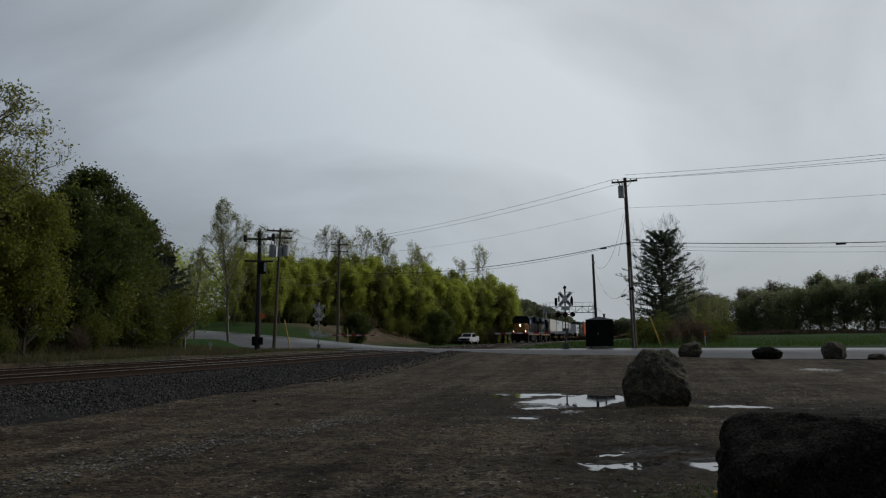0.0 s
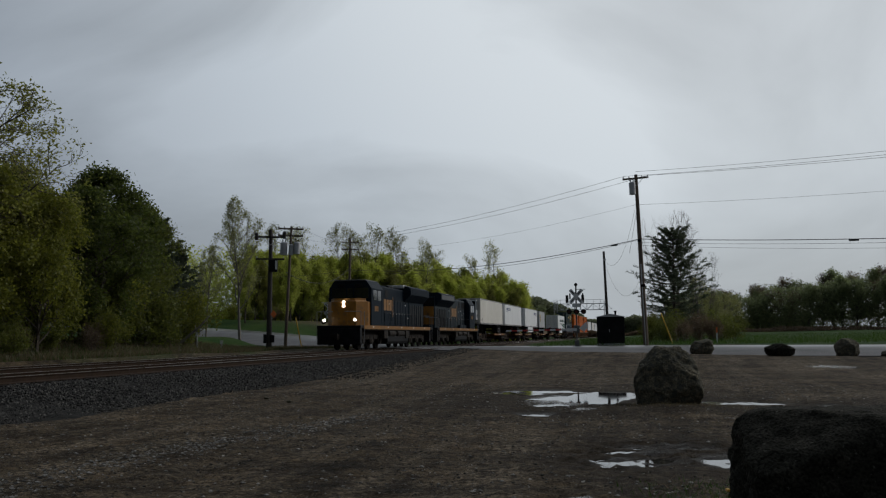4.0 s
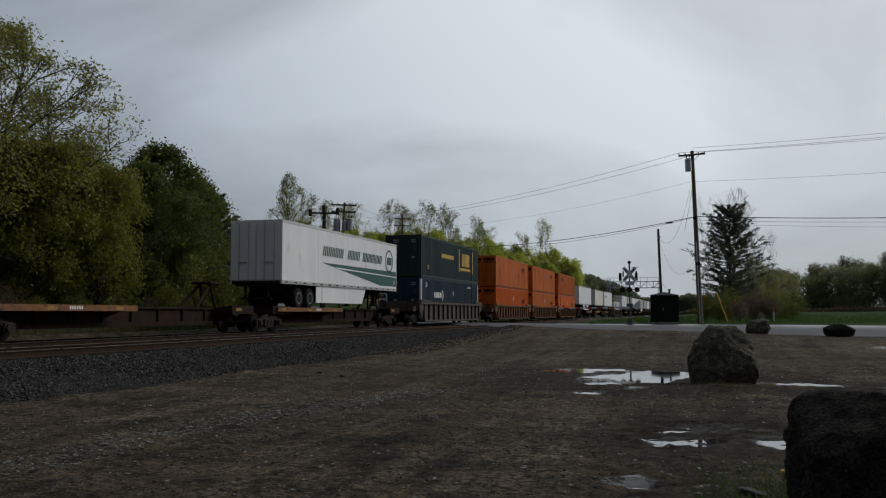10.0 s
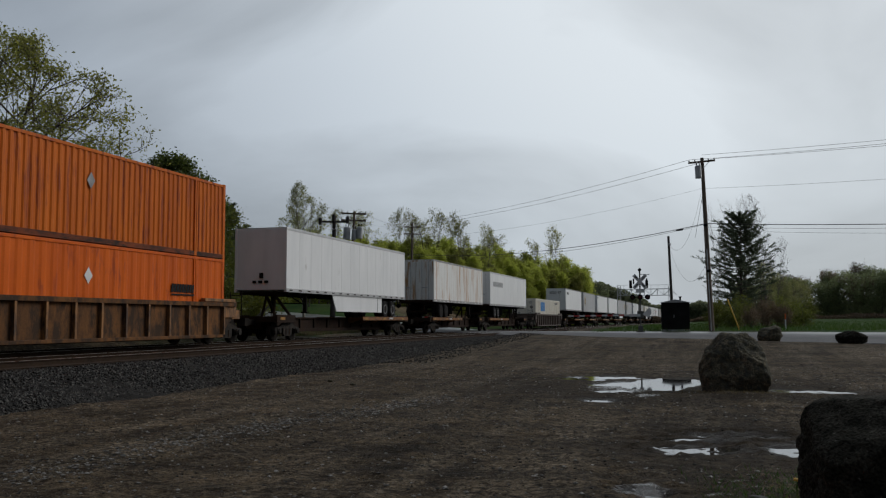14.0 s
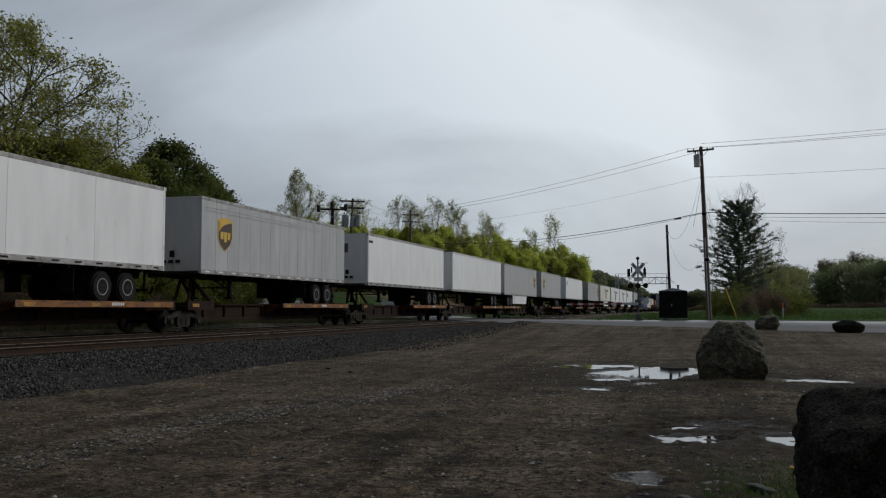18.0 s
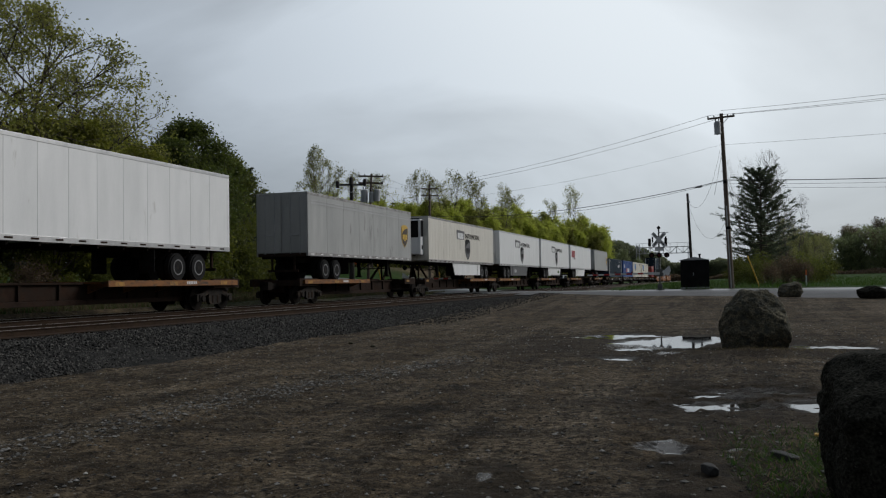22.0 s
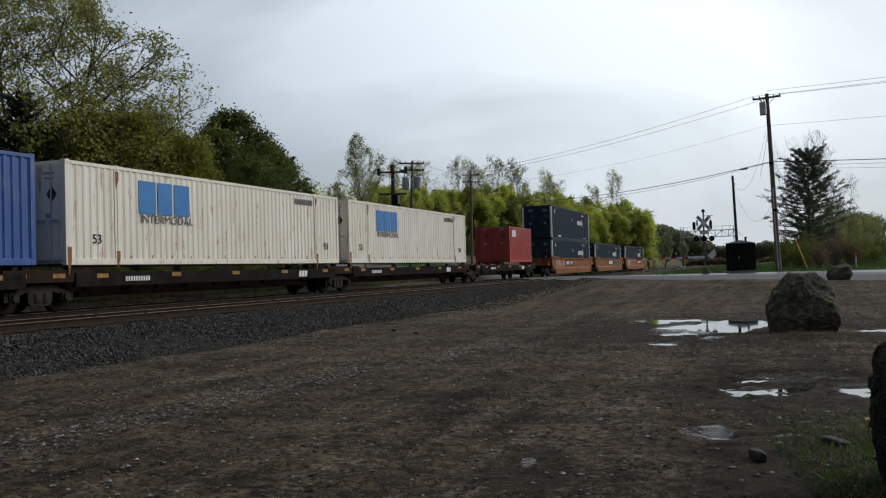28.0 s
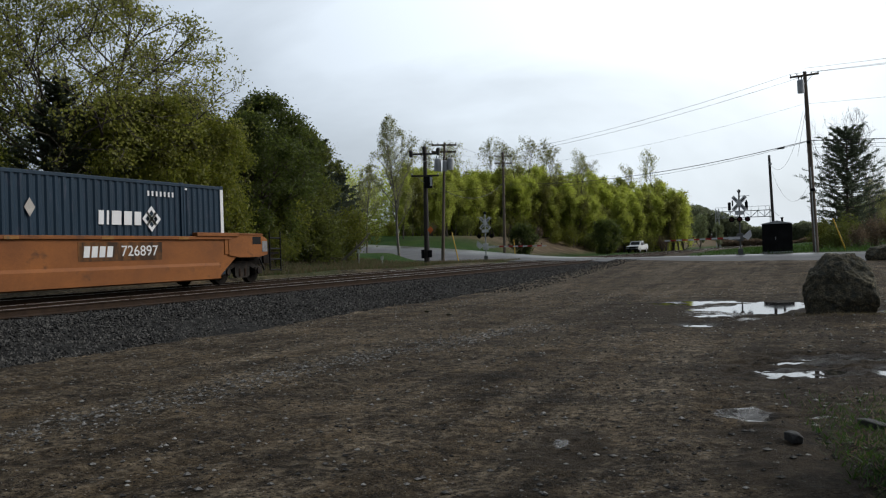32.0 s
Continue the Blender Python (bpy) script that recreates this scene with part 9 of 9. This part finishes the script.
for y in (-0.5, 0.5):
    for z in (7.4, 9.0):
        ring(bm, (-22.8, y, z), (-9.2, y, z), 0.08, 0.08, 6)
    for k in range(9):
        a = -22.4 + k * 1.6
        ring(bm, (a, y, 7.4), (a, y, 9.0), 0.05, 0.05, 5)
        ring(bm, (a, y, 7.4 if k % 2 else 9.0), (a + 1.6, y, 9.0 if k % 2 else 7.4), 0.045, 0.045, 5)
part("truss", bm, M["galv"], GA)
part("railing", bars(((-22.8, -0.6, 10.0), (-9.2, -0.6, 10.0), 0.04), *[((-22.8 + k * 1.7, -0.6, 9.0), (-22.8 + k * 1.7, -0.6, 10.0), 0.035) for k in range(9)], n=5), M["galv"], GA)
for x in (-19.35, -15.35):
    hd = part("signal_head", boxes((x - 0.35, x + 0.35, -1.2, -0.8, 9.2, 11.2), bevel=0.05), M["black"], GA)
    part("lens", bars(((x, -1.2, 9.7), (x, -1.25, 9.7), 0.12)), M["greenlamp"], hd)

# ---- pickup parked across the line ----
px, py = -26.6, 142.0
TK = thing("pickup_truck", "white pickup truck parked facing the crossing", "truck", pose(px, py, ground_z(px, py) + 0.0, 0, 0, -6))
bm = bmesh.new()
prism(bm, [(0.0, 0.45), (0.0, 0.95), (0.12, 1.08), (1.35, 1.15), (5.6, 1.15), (5.6, 0.5), (4.9, 0.45)], "x", -0.98, 0.98)
bmesh.ops.bevel(bm, geom=bm.edges[:], offset=0.05, segments=2, affect="EDGES")
bd = part("body", bm, M["white"], TK)
bm = bmesh.new()
prism(bm, [(1.35, 1.12), (2.05, 1.82), (3.6, 1.84), (3.85, 1.12)], "x", -0.86, 0.86)
bmesh.ops.bevel(bm, geom=bm.edges[:], offset=0.05, segments=2, affect="EDGES")
cb = part("cab", bm, M["white"], TK)
bm = bmesh.new()
for s in (-1, 1):
    a, b = sorted((s * 0.855, s * 0.875))
    prism(bm, [(1.75, 1.2), (2.15, 1.74), (2.75, 1.75), (2.75, 1.2)], "x", a, b)
    prism(bm, [(2.85, 1.2), (2.85, 1.75), (3.5, 1.75), (3.65, 1.2)], "x", a, b)
part("side_window", bm, M["glass"], cb)
bm = bmesh.new()
v = [bm.verts.new(q) for q in ((-0.74, 1.44, 1.24), (0.74, 1.44, 1.24), (0.66, 1.97, 1.77), (-0.66, 1.97, 1.77))]
bm.faces.new(v)
bmesh.ops.solidify(bm, geom=bm.faces[:], thickness=0.03)
part("windscreen", bm, M["glass"], cb)
part("bed_wall", boxes((-0.96, -0.88, 3.9, 5.55, 1.15, 1.35), (0.88, 0.96, 3.9, 5.55, 1.15, 1.35), (-0.96, 0.96, 5.5, 5.58, 1.15, 1.35), bevel=0.02), M["white"], TK)
part("grille", boxes((-0.55, 0.55, -0.03, 0.02, 0.66, 0.98), bevel=0.01), M["black"], TK)
part("bumper", boxes((-0.98, 0.98, -0.14, 0.05, 0.42, 0.64), bevel=0.03), M["black"], TK)
for s in (-1, 1):
    part("headlight", boxes((s * 0.76 - 0.18, s * 0.76 + 0.18, -0.03, 0.06, 0.74, 0.98), bevel=0.02), M["glass"], TK)
    part("mirror", boxes((s * 1.1 - 0.1, s * 1.1 + 0.1, 1.7, 1.78, 1.2, 1.42), bevel=0.02), M["black"], TK)
    for y in (1.0, 4.55):
        bm = bmesh.new()
        ring(bm, (s * 0.98, y, 0.4), (s * 0.72, y, 0.4), 0.4, 0.4, 20)
        w = part("tyre", bm, M["rubber"], TK)
        bm = bmesh.new()
        ring(bm, (s * 0.99, y, 0.4), (s * 0.94, y, 0.4), 0.24, 0.2, 14)
        part("rim", bm, M["alu"], w)


# ---- boulders and stones ----
def boulder(x, y, size, seed, label, material, turn=0, rough_=0.28, sink=0.12, cuts=5, name="boulder", blocky=3.2, notch=None, cut=(0.68, 0.9), taper=0.0):
    """A broken rock: a rounded block, cut by planes, roughened at several scales."""
    bm = bmesh.new()
    bmesh.ops.create_icosphere(bm, subdivisions=cuts, radius=1.0)
    r = random.Random(seed)
    planes = [(Vector((r.uniform(-1, 1), r.uniform(-1, 1), r.uniform(-0.4, 1))).normalized(), r.uniform(*cut)) for _ in range(9)]
    for v in bm.verts:
        p = v.co.copy()
        p = p * 0.92 * (abs(p.x) ** blocky + abs(p.y) ** blocky + abs(p.z) ** blocky) ** (-1 / blocky)
        for n, d in planes:
            e = p.dot(n) - d
            if e > 0:
                p -= n * e * 0.9
        if notch:
            e = max(0, (notch[0] - p.x) * 1.0)
            p.z -= min(e, 0.35) * max(0, p.z - notch[1]) * 1.6
        p.x *= 1 - taper * max(0.0, p.z + 0.3)
        p.y *= 1 - taper * max(0.0, p.z + 0.3)
        q = p * 1.7 + Vector((seed, 0, 0))
        p += p.normalized() * (rough_ * 0.35 * noise.noise(q) + rough_ * 0.2 * noise.noise(q * 3.1) + rough_ * 0.12 * noise.noise(q * 8.0) + rough_ * 0.09 * noise.noise(q * 19.0) + rough_ * 0.06 * noise.noise(q * 37.0))
        v.co = Vector((p.x * size[0], p.y * size[1], p.z * size[2]))
    ob = new(name, finish(bm, name, material, True))
    ob.matrix_basis = pose(x, y, ground_z(x, y) + size[2] * (0.9 - sink), 0, 0, turn)
    return tagged(ob, label, "boulder", "boulders round the lot")


boulder(0.45, 20.1, (0.75, 0.62, 0.7), 5, "large rough grey-brown boulder with a stepped shoulder", M["rock"], 0, 0.26, notch=(-0.45, 0.3), sink=0.1, cuts=6, blocky=7.0, cut=(0.9, 1.05), taper=0.2)
boulder(1.5, 6.35, (1.0, 0.62, 0.56), 8, "big dark pitted boulder close by", M["darkrock"], 4, 0.13, sink=0.2, cuts=6, blocky=8.0, cut=(0.98, 1.2))
boulder(2.7, 46.9, (0.62, 0.55, 0.45), 12, "grey rounded boulder beside the road", M["rock"], 20)
boulder(6.1, 44.6, (0.72, 0.55, 0.34), 14, "low black boulder beside the road", M["darkrock"], 0)
boulder(9.1, 45.1, (0.6, 0.55, 0.5), 16, "grey rounded boulder beside the road", M["rock"], 60)
boulder(10.9, 44.8, (0.42, 0.4, 0.2), 18, "low flat stone beside the road", M["rock"], 0)
boulder(-0.19, 7.12, (0.045, 0.1, 0.04), 22, "broken grey stone block lying in the mud", M["slate"], 24, 0.12, cuts=4, name="stone", blocky=9.0, cut=(0.95, 1.2))
boulder(0.38, 7.85, (0.05, 0.2, 0.03), 24, "flat grey slab in the weeds", M["slate"], 28, 0.12, cuts=4, name="stone", blocky=9.0, cut=(0.95, 1.2), sink=0.3)
for k, (x, y) in enumerate(((-9.2, 21.0), (-8.4, 20.5), (-12.4, 34.0), (-12.1, 36.0), (-12.6, 38.5), (-12.2, 31.0))):
    boulder(x, y, (0.07, 0.06, 0.035), 30 + k, "small loose stone on the lot", M["rock"], k * 40, cuts=2, name="stone")

q = np.random.RandomState(51)
n = 15000
sx = -11 + 16 * q.rand(n)
sy = 4.2 + 26 * q.rand(n) ** 1.5
# a windrow of gravel pushed up beside the wheel tracks
m = 5000
wf = q.rand(m)
sx = np.concatenate([sx, -6.6 + 1.7 * wf ** 2.5 + q.normal(size=m) * 0.3])
sy = np.concatenate([sy, 5.4 + 12.5 * wf + q.normal(size=m) * 0.3])
keep = hollow(sx, sy) < 0.3
sx, sy = sx[keep], sy[keep]
n = len(sx)
ss = 0.004 + 0.024 * q.rand(n) ** 4.5
jit = 1 + 0.5 * (q.rand(n, 6, 1) - 0.5)
pv = octa[None] * jit * ss[:, None, None] * np.array([1.2, 1.0, 0.7])
co = (pv + np.stack([sx, sy, height(sx, sy) + ss * 0.3], -1)[:, None, :]).reshape(-1, 3)
fc = (of[None] + (np.arange(n) * 6)[:, None, None]).reshape(-1, 3)
pm = bpy.data.meshes.new("lot_pebbles")
pm.from_pydata(co.tolist(), [], fc.tolist())
pm.materials.append(M["grit"])
tagged(new("lot_pebbles", pm), "scattered pebbles and grit on the muddy lot", "gravel", kind="stuff")

# dark crumbs of stone and mud
n = 5000
sx, sy = -9 + 13 * q.rand(n), 4.5 + 14 * q.rand(n) ** 1.3
keep = hollow(sx, sy) < 0.4
sx, sy = sx[keep], sy[keep]
n = len(sx)
ss = 0.004 + 0.016 * q.rand(n) ** 4
jit = 1 + 0.6 * (q.rand(n, 6, 1) - 0.5)
pv = octa[None] * jit * ss[:, None, None] * np.array([1.3, 1.0, 0.8])
co = (pv + np.stack([sx, sy, height(sx, sy) + ss * 0.35], -1)[:, None, :]).reshape(-1, 3)
fc = (of[None] + (np.arange(n) * 6)[:, None, None]).reshape(-1, 3)
dm = bpy.data.meshes.new("mud_crumbs")
dm.from_pydata(co.tolist(), [], fc.tolist())
dm.materials.append(M["slate"])
tagged(new("mud_crumbs", dm), "dark crumbs of stone and mud on the lot", "gravel", kind="stuff")

# fallen log, small signs on the bank
LG = thing("fallen_log", "pale fallen tree trunk leaning on the bank", "log", (-28.6, 52.6, ground_z(-28.6, 52.6)))
bm = bmesh.new()
ring(bm, (-0.6, 0, 0.05), (0.75, 0.35, 1.2), 0.1, 0.075, 9)
ring(bm, (0.75, 0.35, 1.2), (1.4, 0.5, 1.95), 0.075, 0.035, 8)
part("trunk", bm, M["palebark"], LG)
part("broken_branch", bars(((0.5, 0.25, 1.0), (0.45, 0.4, 1.35), 0.022)), M["palebark"], LG)
for x, y, w, h in ((-26.6, 53.6, 0.1, 0.5), (-27.6, 52.2, 0.07, 0.9)):
    SG = thing("marker_sign", "small white marker plate on a stake", "sign", (x, y, ground_z(x, y)))
    part("stake", boxes((-0.02, 0.02, -0.02, 0.02, -0.1, h)), M["galv"], SG)
    part("plate", boxes((-w, w, -0.035, -0.02, h - 0.16, h + 0.06), bevel=0.004), M["white"], SG)

# ---- what moves: the train glides by, all its cars at one pace ----
PACE = [(0, 24.8), (3, 25.2), (6, 26.1), (20, 26.2), (24, 26.5), (32, 26.6)]


def travelled(t):
    s, (t0, v0) = 0.0, PACE[0]
    for t1, v1 in PACE[1:]:
        e = min(t, t1)
        if e > t0:
            ve = v0 + (v1 - v0) * (e - t0) / (t1 - t0)
            s += (v0 + ve) / 2 * (e - t0)
        t0, v0 = t1, v1
    return s


def motions():
    for ob, u in MOVERS:
        x, z = ob.location.x, ob.location.z
        walk(ob, [(t, pose(x, HEAD + u - travelled(t), z)) for t in range(0, 33, 2)])


motions()
